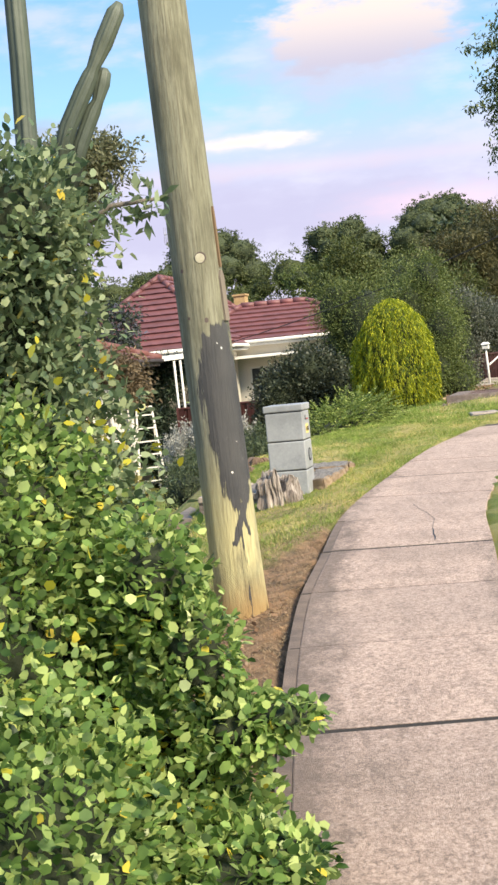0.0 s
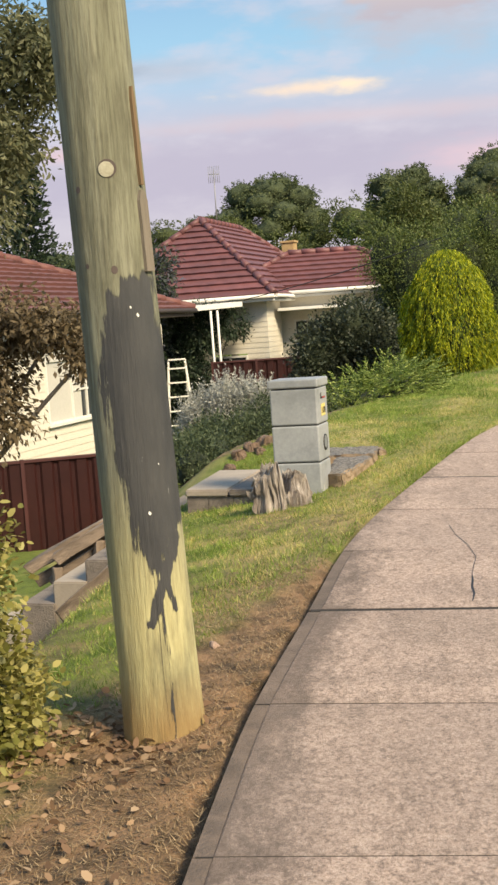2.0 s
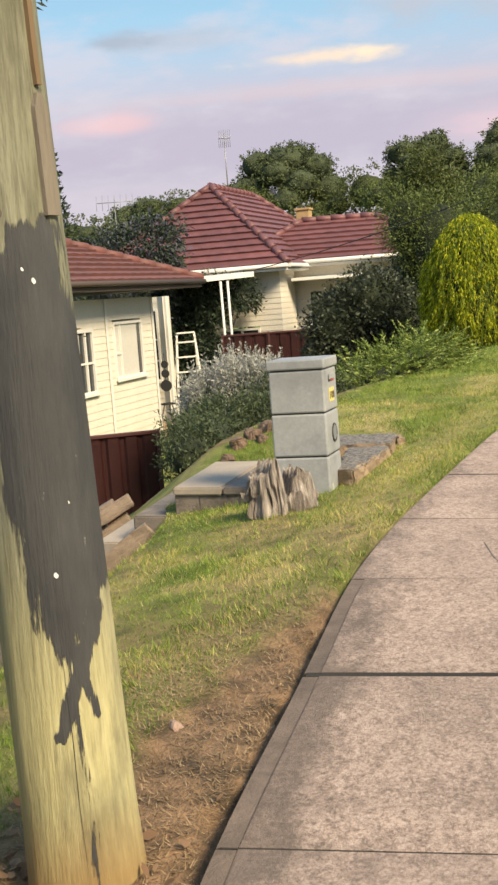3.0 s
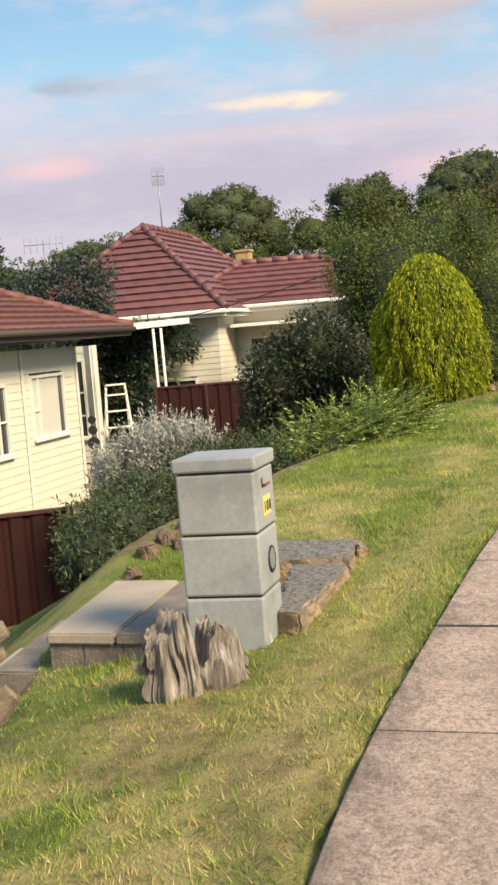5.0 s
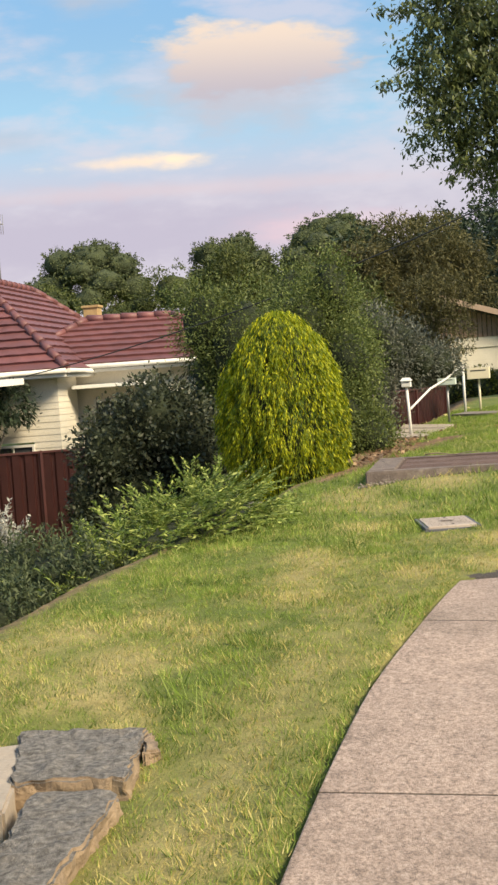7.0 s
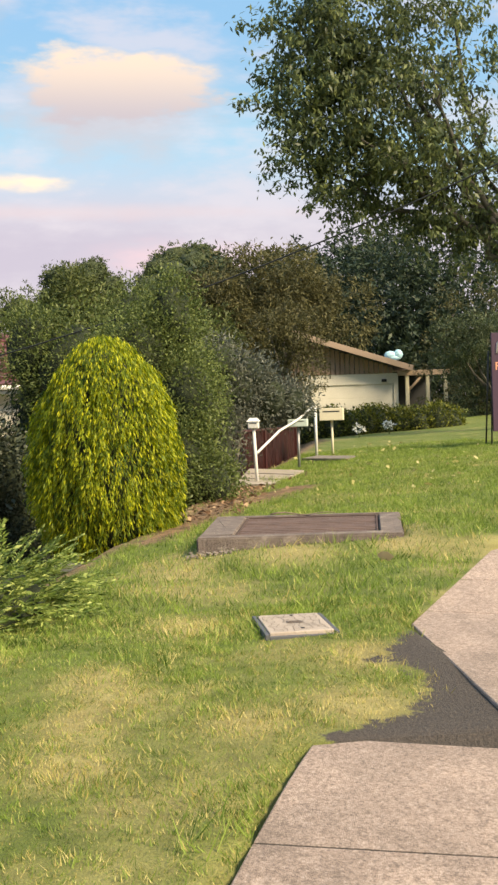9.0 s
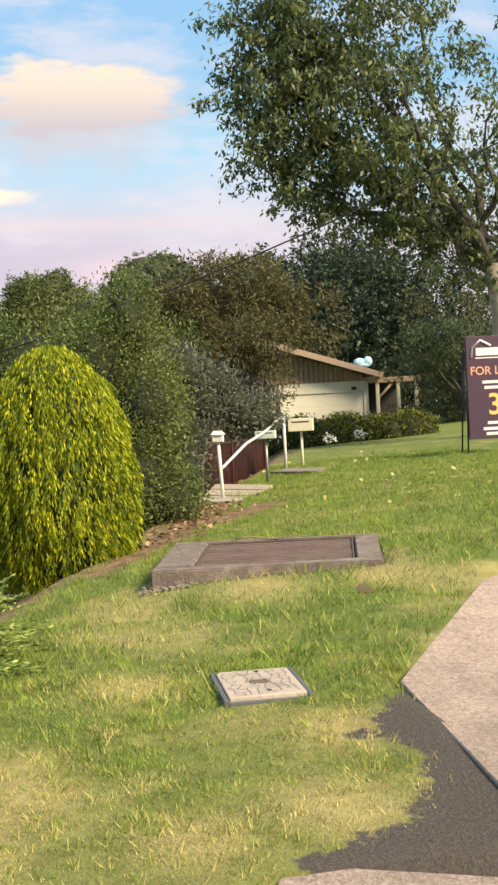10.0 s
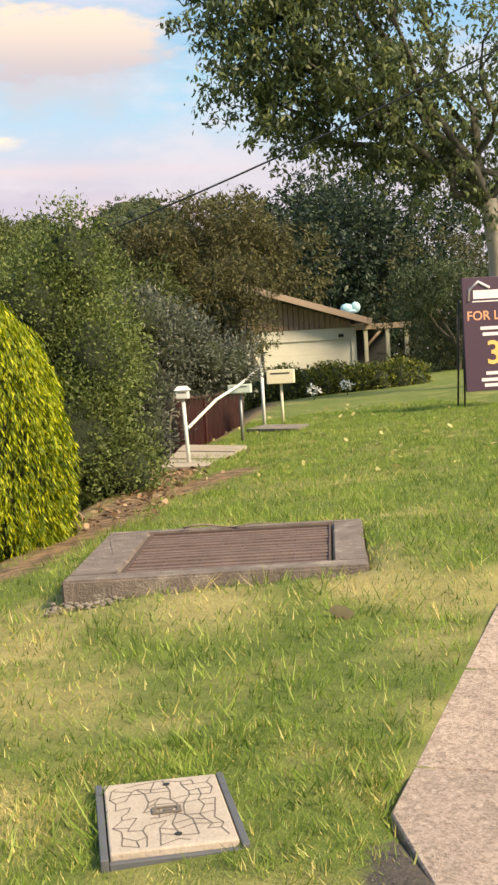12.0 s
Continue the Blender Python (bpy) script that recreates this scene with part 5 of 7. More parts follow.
def near_house():
    h = tagged(new("cream_house"), "cream weatherboard cottage with a worn brown tiled hip roof", "house")
    cx, cy = -3.98, 32.3
    d = Vector((0.22, 0.975, 0)).normalized()
    back = Vector((-d.y, d.x, 0))
    a = Vector((cx, cy, 0)) - d * 9.5
    base, top = -1.62, 1.66
    ln = 9.5
    wins = [(ln - 5.75, ln - 3.42, -0.30, 1.05), (ln - 2.35, ln - 0.75, -0.12, 1.15)]
    wall, m = board_wall(h, (a.x, a.y), (cx, cy), base, top, wins)
    window(h, m, *wins[0], bars=(wins[0][0] + 1.22, wins[0][0] + 1.95), cross=((wins[0][0] + 1.24, wins[0][1] - 0.06, 0.35),), blind=0.74)
    window(h, m, *wins[1], bars=(wins[1][0] + 0.36,), cross=((wins[1][0] + 0.06, wins[1][0] + 0.34, 0.45),), blind=0.86)
    boxed("corner_board", (ln - 0.10, ln + 0.012, -0.035, -0.024, base, top), M_WHITEPAINT, h, 0.003, m)
    boxed("corner_board", (ln - 2.75, ln - 2.63, -0.035, -0.024, base, top), M_WHITEPAINT, h, 0.003, m)
    boxed("foundation", (0, ln, 0.02, 0.2, -2.1, base - 0.004), M_STONESIDE, h, 0, m)
    e = Vector((cx, cy, 0)) + back * 1.5
    board_wall(h, (cx, cy), (e.x, e.y), base, top)
    # recessed porch wall
    f = Vector((-5.42, 35.6, 0))
    g = Vector((-4.04, 35.2, 0))
    w2, m2 = board_wall(h, (f.x, f.y), (g.x, g.y), base, top, [(0.75, 1.15, -0.55, 1.35)])
    window(h, m2, 0.75, 1.15, -0.55, 1.35, cross=((0.8, 1.1, 0.55), (0.8, 1.1, 0.0)))
    boxed("porch_post", (1.33, 1.45, -0.10, 0.02, base - 0.2, top), M_WHITEPAINT, h, 0.006, m2)
    board_wall(h, (g.x, g.y), (g.x + back.x * 4, g.y + 4), base, top)
    far = Vector((cx, cy, 0)) + back * 8
    board_wall(h, (a.x + back.x * 8, a.y + back.y * 8), (a.x, a.y), base, top)
    floor_ = boxed("porch_floor", (0, 1.5, -2.9, -0.05, base - 0.3, base + 0.05), M_STONESIDE, h, 0.01, m2)
    # roof in a frame along the wall
    rf = new("roof_frame")
    rf.parent = h
    ang = math.degrees(math.atan2(d.y, d.x)) - 90
    rf.matrix_basis = pose(cx, cy, 0, 0, 0, ang)
    hip_roof(rf, -8.0, 0.78, -10.2, 1.55, 1.98, 0.42, M_TILE2, M_TILE2, 0.34, M_DARKTRIM)
    return h


near_house()


def far_house():
    h = tagged(new("red_roof_house"), "cream weatherboard house with a red tiled hip roof", "house")
    ang = -12.0
    fx, fy = -0.97, 38.0
    rf = new("roof_frame")
    rf.parent = h
    rf.matrix_basis = pose(fx, fy, 0, 0, 0, ang)
    hip_roof(rf, -6.3, 0.0, 0.0, 11.0, 2.32, 0.83, M_TILE, M_TILE, 0.30)
    rot = pose(fx, fy, 0, 0, 0, ang)

    def w(x, y):
        v = rot @ Vector((x, y, 0))
        return v.x, v.y

    base, top = -2.0, 2.18
    wall, m = board_wall(h, w(-5.9, 0.55), w(-0.42, 0.55), base, top, [(3.7, 4.8, -0.5, 0.58)])
    window(h, m, 3.7, 4.8, -0.5, 0.58, bars=(4.25,))
    wall, m = board_wall(h, w(-0.42, 0.55), w(-0.42, 2.2), base, top)
    wall, m = board_wall(h, (-0.95, 40.5), (3.6, 40.5), base, 2.3, [(0.42, 1.25, -0.5, 1.55)])
    window(h, m, 0.42, 1.25, -0.5, 1.55, bars=(0.84,))
    wall, m = board_wall(h, w(-5.9, 10.4), w(-5.9, 0.55), base, top)
    boxed("awning", (-0.98, 1.1, 39.3, 40.45, 1.84, 1.93), M_WHITEPAINT, h, 0.008, Matrix.Identity(4))
    rg = new("wing_frame")
    rg.parent = h
    rg.matrix_basis = pose(0, 40.0, 0)
    hip_roof(rg, -3.0, 4.0, 0.0, 4.7, 2.42, 0.54, M_TILE, M_TILE, 0.30)
    board_wall(h, (3.6, 40.5), (3.6, 44.4), base, 2.3)
    ch = boxed("chimney", (-0.24, 0.24, -0.22, 0.22, 2.5, 4.40), M_CHIMNEY, h, 0.02, pose(-0.75, 47.6, 0, 0, 0, -15))
    boxed("chimney_cap", (-0.28, 0.28, -0.26, 0.26, 4.402, 4.48), M_CHIMNEY, ch, 0.01, pose(-0.75, 47.6, 0, 0, 0, -15))
    return h


far_house()


def carport():
    c = tagged(new("carport_awning"), "white flat carport awning on thin twin posts beside a cottage", "awning")
    b = bmesh.new()
    vs = [(-4.1, 35.4, 1.92), (-1.86, 36.9, 2.02), (-3.3, 40.5, 2.1), (-5.6, 39.2, 2.0)]
    lo = [b.verts.new(v) for v in vs]
    hi = [b.verts.new((x, y, z + 0.14)) for x, y, z in vs]
    b.faces.new(lo[::-1])
    b.faces.new(hi)
    for i in range(4):
        b.faces.new((lo[i], lo[(i + 1) % 4], hi[(i + 1) % 4], hi[i]))
    part("roof_sheet", b, M_WHITEPAINT, c)
    for x, y in ((-2.70, 36.35), (-2.52, 36.45)):
        b = tube(bmesh.new(), [(x, y, -1.95), (x - 0.03, y, 1.95)], [0.035, 0.035], 8)
        part("post", b, M_WHITEPAINT, c)


carport()


def ladder():
    l = thing("stepladder", (-3.70, 36.1, -1.95), "white folding stepladder standing beside a carport", "ladder", turn=20)
    for s in (-1, 1):
        b = box(bmesh.new(), -0.03, 0.03, -0.02, 0.02, 0, 2.62, 0.004, Matrix.Translation((s * 0.42, 0, 0)) @ pose(0, 0, 0, -6, s * -4, 0))
        part("rail", b, M_WHITEPAINT, l)
        b = box(bmesh.new(), -0.025, 0.025, -0.02, 0.02, 0, 2.58, 0.004, Matrix.Translation((s * 0.42, 0.85, 0)) @ pose(0, 0, 0, 14, s * -4, 0))
        part("rear_rail", b, M_WHITEPAINT, l)
    for k in range(6):
        z = 0.35 + 0.40 * k
        hw = 0.42 - 0.07 * z
        boxed("rung", (-hw, hw, -0.05 + 0.105 * z, 0.05 + 0.105 * z, z - 0.02, z + 0.02), M_WHITEPAINT, l, 0.003)
    boxed("top_plate", (-0.25, 0.25, 0.20, 0.36, 2.58, 2.62), M_WHITEPAINT, l, 0.004)


ladder()


def black_discs():
    o = thing("disc_ornament", (-4.16, 34.7, -1.2), "three black discs hung on a cottage porch", "ornament")
    for z, r in ((1.12, 0.10), (0.88, 0.11), (0.57, 0.15)):
        b = bmesh.new()
        bmesh.ops.create_cone(b, cap_ends=True, segments=20, radius1=r, radius2=r * 0.9, depth=0.04, matrix=pose(0, 0, z, 90, 0, 0))
        part("disc", b, M_BLACK, o)
    part("hanger", tube(bmesh.new(), [(0, 0, 0.5), (0, 0, 1.4)], [0.012, 0.012], 6), M_BLACK, o)
    b = bmesh.new()
    for a in np.linspace(0, 5.2, 5):
        tube(b, [(0.28 * math.cos(a), 0.2 * math.sin(a), -0.45), (0.1 * math.cos(a), 0.1 * math.sin(a), 0.1)], [0.014, 0.014], 5)
    tube(b, [(0.2 * math.cos(t), 0.2 * math.sin(t), 0.1) for t in np.linspace(0, 6.28, 15)], [0.018] * 15, 6, False)
    part("stand", b, M_BLACK, o)


black_discs()


def steel_fence(name, p, q, z_top, z_bot, label, pitch=0.28):
    f = tagged(new(name), label, "fence", "maroon fences")
    p, q = Vector((*p, 0)), Vector((*q, 0))
    d = (q - p).normalized()
    ln = (q - p).length
    m = Matrix(((d.x, -d.y, 0, p.x), (d.y, d.x, 0, p.y), (0, 0, 1, 0), (0, 0, 0, 1)))
    n = int(ln / 2.4) + 1
    for i in range(n):
        s0, s1 = ln * i / n, ln * (i + 1) / n
        b = bmesh.new()
        xs, prof = [], []
        k = s0 + 0.03
        while k < s1 - 0.03:
            for dx_, yy in ((0, 0), (pitch * 0.55, 0), (pitch * 0.68, 0.035), (pitch * 0.87, 0.035)):
                if k + dx_ < s1 - 0.03:
                    prof.append((k + dx_, yy))
            k += pitch
        prof.append((s1 - 0.028, 0.0))
        rows = [[b.verts.new((x, y, z)) for x, y in prof] for z in (z_bot, z_top - 0.03)]
        for j in range(len(prof) - 1):
            b.faces.new((rows[0][j], rows[0][j + 1], rows[1][j + 1], rows[1][j]))
        bmesh.ops.solidify(b, geom=list(b.faces), thickness=0.004)
        bmesh.ops.transform(b, matrix=m, verts=b.verts)
        part("panel", b, M_FENCE, f)
        boxed("top_rail", (s0 + 0.032, s1 - 0.032, -0.03, 0.06, z_top - 0.03, z_top + 0.02), M_FENCE, f, 0.004, m)
        boxed("post", (s0 - 0.03, s0 + 0.03, -0.035, 0.065, z_bot - 0.05, z_top + 0.03), M_FENCE, f, 0.004, m)
    boxed("post", (ln - 0.03, ln + 0.03, -0.035, 0.065, z_bot - 0.05, z_top + 0.03), M_FENCE, f, 0.004, m)


steel_fence("steel_fence", (-8.6, 20.0), (-2.35, 22.1), -0.45, -1.98, "maroon steel panel fence in front of a cottage")
steel_fence("steel_fence", (-2.75, 36.0), (-0.3, 36.2), 0.50, -1.98, "maroon steel panel fence between two houses")


def tv_aerial(x, y, z0, z1, spread, label):
    a = thing("tv_aerial", (x, y, z0), label, "aerial", "television aerials")
    part("mast", tube(bmesh.new(), [(0, 0, 0), (0, 0, z1 - z0)], [0.022, 0.018], 6), M_STEEL, a)
    part("boom", tube(bmesh.new(), [(-spread, 0, z1 - z0 - 0.15), (spread, 0.1, z1 - z0 - 0.15)], [0.014, 0.014], 6), M_STEEL, a)
    for k in range(7):
        u = -spread + 2 * spread * k / 6
        part("element", tube(bmesh.new(), [(u, -0.05, z1 - z0 - 0.45), (u, 0.05, z1 - z0 + 0.12)], [0.008, 0.008], 5), M_STEEL, a)


tv_aerial(-3.0, 43.4, 4.6, 6.75, 0.18, "television aerial on a mast above a red tiled roof")
tv_aerial(-8.0, 50.0, -2.1, 5.6, 0.7, "television aerial on a tall mast behind a cottage")


def garage():
    g = tagged(new("garage_house"), "cream garage with brown battened gable and dark sloping roof", "house")
    m = pose(14.85, 66.0, 0, 0, 0, -6) @ Matrix.Diagonal((1.13, 1, 1, 1))
    boxed("wall", (0.0, 0.62, 0, 0.2, 0.0, 3.12), M_CREAM, g, 0, m)
    boxed("wall", (0.62, 4.05, 0, 0.2, 2.63, 3.12), M_CREAM, g, 0, m)
    boxed("wall", (4.05, 4.25, 0, 0.2, 0.0, 3.12), M_CREAM, g, 0, m)
    boxed("side_wall", (0.0, 0.2, 0.21, 7, 0.0, 3.12), M_CREAM, g, 0, m)
    boxed("side_wall", (4.05, 4.25, 0.21, 7, 0.0, 3.0), M_CREAM, g, 0, m)
    door = boxed("garage_door", (0.63, 4.04, 0.06, 0.12, 0.0, 2.62), M_CREAM, g, 0, m)
    for k in range(6):
        boxed("door_rib", (0.64, 4.03, 0.052, 0.059, 0.4 * k + 0.02, 0.4 * k + 0.37), M_CREAM, door, 0.004, m)
    boxed("jamb", (0.52, 0.62, -0.04, -0.004, 0.0, 2.72), M_BLACK, g, 0, m)
    boxed("downpipe", (0.18, 0.26, -0.09, -0.02, 0.0, 4.3), M_PINKBOARD, g, 0.01, m)
    for k in range(21):
        x = -0.15 + 0.2 * k
        t = 4.95 - 0.36 * max(0, x + 0.4) - (0.10 if x < -0.4 else 0)
        if t > 3.2:
            boxed("gable_batten", (x, x + 0.17, -0.03 - 0.012 * (k % 2), 0.0, 3.125, t), M_PINKBOARD, g, 0.004, m)
    b = bmesh.new()
    box(b, 0.0, 5.3, -0.8, 7.5, 0.0, 0.12, 0, m @ Matrix.Translation((-0.25, 0, 5.05)) @ pose(0, 0, 0, 0, 19.8, 0))
    part("roof", b, M_TIN, g, "dark sheet roof")
    b = box(bmesh.new(), 0.0, 5.3, -0.86, -0.802, -0.10, 0.16, 0.01, m @ Matrix.Translation((-0.25, 0, 5.05)) @ pose(0, 0, 0, 0, 19.8, 0))
    part("barge_board", b, plain("brown_barge", (0.34, 0.245, 0.185), 0.7), g)
    boxed("porch_beam", (4.2, 6.35, -0.4, -0.15, 2.98, 3.22), plain("tan_beam", (0.46, 0.33, 0.23), 0.7), g, 0.01, m)
    boxed("porch_roof", (4.3, 6.3, -0.14, 3.0, 3.06, 3.16), M_PINKBOARD, g, 0, m)
    for x in (4.5, 5.35, 6.1):
        boxed("porch_post", (x, x + 0.14, -0.34, -0.2, 0.0, 2.978), M_CREAMPAINT, g, 0.01, m)
    b = tube(bmesh.new(), [m @ Vector((4.55, -0.27, 2.2)), m @ Vector((5.2, -0.27, 2.97))], [0.06, 0.06], 6)
    part("brace", b, bpy.data.materials["tan_beam"], g)
    boxed("wall_lamp", (3.55, 3.75, -0.12, -0.005, 2.72, 2.86), M_BLACK, g, 0.02, m)
    vent = bmesh.new()
    for dx_, dz_, rx_, rz_ in ((0, 0.30, 0.26, 0.22), (0.34, 0.34, 0.20, 0.24), (0.16, 0.18, 0.3, 0.12)):
        bmesh.ops.create_icosphere(vent, subdivisions=2, radius=1.0, matrix=m @ Matrix.Translation((4.02 + dx_, 0.4, 3.66 + dz_)) @ Matrix.Diagonal((rx_, 0.2, rz_, 1)))
    part("roof_ventilator", vent, plain("pale_blue_sheet", (0.42, 0.66, 0.74), 0.5), g, "pale blue wrapped roof ventilator")
    # Black sheet deep in the porch, its shade put into colour.
    boxed("porch_shade", (4.3, 6.2, 2.8, 3.0, 0.0, 3.05), M_BLACK, g, 0, m)


garage()


# ---- letterboxes, rail and ramp ----
def letterbox(at, post_h, w, h, d, mat, post_mat, label, lean=0.0, roofed=False):
    l = thing("letterbox", at, label, "letterbox", "roadside letterboxes", turn=-20)
    b = tube(bmesh.new(), [(0, 0, -0.1), (lean, 0, post_h)], [0.030, 0.030], 8)
    part("post", b, post_mat, l)
    bx = bmesh.new()
    box(bx, lean - w / 2, lean + w / 2, -d / 2, d / 2, post_h + 0.001, post_h + h, 0.012)
    part("box", bx, mat, l)
    boxed("slot", (lean - w * 0.35, lean + w * 0.35, -d / 2 - 0.004, -d / 2 - 0.001, post_h + h * 0.68, post_h + h * 0.78), M_BLACK, l)
    if roofed:
        rb = bmesh.new()
        o = w * 0.62
        vs = [rb.verts.new(v) for v in ((lean - o, -d * 0.6, post_h + h), (lean + o, -d * 0.6, post_h + h), (lean + o, d * 0.6, post_h + h), (lean - o, d * 0.6, post_h + h), (lean - o * 0.6, 0, post_h + h * 1.5), (lean + o * 0.6, 0, post_h + h * 1.5))]
        for f in ((0, 1, 5, 4), (2, 3, 4, 5), (1, 2, 5), (3, 0, 4), (3, 2, 1, 0)):
            rb.faces.new([vs[i] for i in f])
        part("lid", rb, mat, l)


letterbox((6.22, 33.5, gz(6.22, 33.5)), 1.0, 0.19, 0.13, 0.15, M_WHITEPAINT, M_WHITEPAINT, "small white letterbox on a thin white post", -0.04, True)
letterbox((7.86, 37.0, gz(7.86, 37.0)), 0.86, 0.42, 0.16, 0.24, surface("pale_green_tin", (0.62, 0.70, 0.64), (0.54, 0.62, 0.57), 0.5, 3, 30), M_STEEL, "pale green metal letterbox on a steel post")
letterbox((9.51, 40.3, gz(9.51, 40.3)), 0.84, 0.58, 0.30, 0.30, M_CREAMPAINT, M_CREAMPAINT, "large cream letterbox on a cream timber post")

rail = tagged(new("handrail"), "white pipe handrail rising along a sloping concrete ramp", "handrail")
part("rail_pipe", tube(bmesh.new(), [(6.25, 33.6, 0.92), (7.0, 35.0, 1.28), (7.7, 36.4, 1.46), (9.0, 39.9, 1.76)], [0.025] * 4, 8), M_WHITEPAINT, rail)
part("post", tube(bmesh.new(), [(9.0, 39.9, gz(9, 39.9) - 0.1), (9.0, 39.9, 1.76)], [0.035, 0.035], 8), M_WHITEPAINT, rail)
ramp_ = tagged(new("concrete_ramp"), "pale concrete ramp slabs behind a white handrail", "ramp", kind="structure")
for k in range(3):
    e0, e1 = k / 3 + 0.008, (k + 1) / 3 - 0.008
    near, far_ = (np.array([5.72, 33.15]), np.array([6.34, 32.80])), (np.array([6.62, 36.2]), np.array([7.52, 35.2]))
    quad = [near[0] + (far_[0] - near[0]) * e0, near[1] + (far_[1] - near[1]) * e0, near[1] + (far_[1] - near[1]) * e1, near[0] + (far_[0] - near[0]) * e1]
    part("slab", polyslab(bmesh.new(), [tuple(q) for q in quad], -0.5, 0.035 + 0.01 * k, lambda x, y: 0.355 + 0.030 * (y - 33.0)), M_PALECONC, ramp_)
part("slab", polyslab(bmesh.new(), [(8.30, 38.55), (9.05, 37.5), (9.70, 38.8), (8.95, 39.7)], -0.4, 0.56), M_OLDCONC, ramp_)
steel_fence("steel_fence", (6.6, 38.4), (9.0, 42.0), 1.22, -0.8, "maroon steel panel fence behind a white handrail")


# ---- lease sign ----
def text_part(name, body, size, at, mat, parent, align="CENTER"):
    cu_ = bpy.data.curves.new(name, "FONT")
    cu_.body, cu_.size, cu_.extrude, cu_.align_x, cu_.offset = body, size, 0.003, align, size * 0.012
    tmp = bpy.data.objects.new(name, cu_)
    scene.collection.objects.link(tmp)
    me = bpy.data.meshes.new_from_object(tmp.evaluated_get(bpy.context.evaluated_depsgraph_get()))
    bpy.data.objects.remove(tmp)
    me.materials.clear()
    me.materials.append(mat)
    ob = new(name, me)
    ob.parent = parent
    ob.matrix_basis = Matrix.Translation(at) @ pose(0, 0, 0, 90, 0, 0)
    return ob


def lease_sign():
    x, y = 13.40, 38.0
    s = thing("lease_sign", (x, y, gz(x, y)), "tall purple lease sign board on black metal legs in the grass", "sign", turn=-6)
    w, z0, z1 = 0.66, 0.28, 2.55
    bd = boxed("board", (-w, w, -0.03, 0.03, z0, z1), M_SIGN, s, 0.008)
    for sx in (-1, 1):
        for yy in (-0.02, 0.45):
            part("leg", tube(bmesh.new(), [(sx * (w - 0.03) + (0.05 * sx if yy > 0 else 0), 0.055 + yy * 0.2, z1 - 0.4), (sx * (w + 0.03), 0.055 + yy, -0.05)], [0.02, 0.02], 6), M_BLACK, s)
    f = -0.034
    b = bmesh.new()
    tube(b, [(-w + 0.12, f, 2.08), (-w + 0.14, f, 2.30), (-w + 0.33, f, 2.46), (-w + 0.56, f, 2.33)], [0.028] * 4, 6)
    part("logo_mark", b, M_SIGNWHITE, bd)
    boxed("logo_bar", (-w + 0.22, w - 0.06, f - 0.004, f, 2.12, 2.29), M_SIGNWHITE, bd, 0.0)
    boxed("logo_rule", (-w + 0.2, w - 0.05, f - 0.004, f, 2.055, 2.08), M_SIGNWHITE, bd)
    text_part("headline", "FOR LEASE", 0.255, (0.02, f, 1.70), M_SIGNTEXT, bd)
    text_part("figure", "3", 0.66, (-0.06, f, 0.82), plain("gold_print", (0.86, 0.50, 0.16), 0.6), bd)
    text_part("figure", "%", 0.36, (0.30, f, 0.86), M_SIGNTEXT, bd)
    for a, c, z in ((-0.32, 0.42, 1.50), (-0.28, 0.40, 1.38), (-0.24, 0.42, 0.60), (-0.34, 0.56, 0.47), (-0.28, 0.52, 0.36)):
        boxed("small_print", (a, c, f - 0.003, f, z, z + 0.065), M_SIGNWHITE, bd)


lease_sign()

wire = bmesh.new()
pts = [Vector((-1.8 + 0.860 * u, 36.9 - 0.509 * u, 2.2 + 0.13 * u + 0.009 * u * u)) for u in np.linspace(0.0, 26.0, 40)]
tube(wire, pts, [0.013] * 40, 6)
tagged(part("power_cable", wire, M_BLACK), "black overhead service cable sagging past the trees", "cable")


# ---- plants ----
def limb_tree(name, at, trunk_pts, trunk_r, limbs, bark, label, category="tree", group=""):
    t = thing(name, at, label, category, group)
    b = bmesh.new()
    tube(b, trunk_pts, trunk_r, 12)
    for pts, r in limbs:
        tube(b, pts, r, 8)
    part("trunk", b, bark, t)
    return t


def wiggle(a, b, n, amp, seed):
    a, b = Vector(a), Vector(b)
    return [a.lerp(b, i / n) + (amp * Vector((noise.noise(Vector((i * 0.7, seed, 0))), noise.noise(Vector((i * 0.7, seed, 4))), 0.5 * noise.noise(Vector((i * 0.7, seed, 8))))) if 0 < i else Vector()) for i in range(n + 1)]


def shrub(name, at, blobs, n, leaf, mat, label, shrink=0.74, droop=0.0, wild=0.8, shell=0.45, category="shrub", group="", clump=None, stem=True, rounded=False, root=None):
    """A shrub: short stems, an inner mass coloured dark as crown shade, and a crown of leaves. Blobs are relative to
    its base.
    """
    s = thing(name, at, label, category, group)
    if stem:
        b = bmesh.new()
        mx, my = sum(q[0] for q in blobs) / len(blobs), sum(q[1] for q in blobs) / len(blobs)
        mx, my = root or (mx, my)
        for i, bl in enumerate(blobs[:5]):
            tube(b, wiggle((mx + 0.15 * (bl[0] - mx), my + 0.15 * (bl[1] - my), -0.25), (bl[0], bl[1], bl[2]), 5, 0.1, i), [0.032, 0.028, 0.024, 0.02, 0.016, 0.012], 6)
        part("stem", b, M_BARK, s)
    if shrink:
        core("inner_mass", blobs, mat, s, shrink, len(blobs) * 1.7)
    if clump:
        p, d = clumped(blobs, n // clump[0], clump[0], clump[1], shell)
    else:
        p, d = lobes(blobs, n, shell)
    v, f = leaves_at(p, d, leaf[0], leaf[1], droop, wild, rounded=rounded)
    c = sheet("crown", v, f, mat, s)
    tagged(c, kind="stuff")
    return s


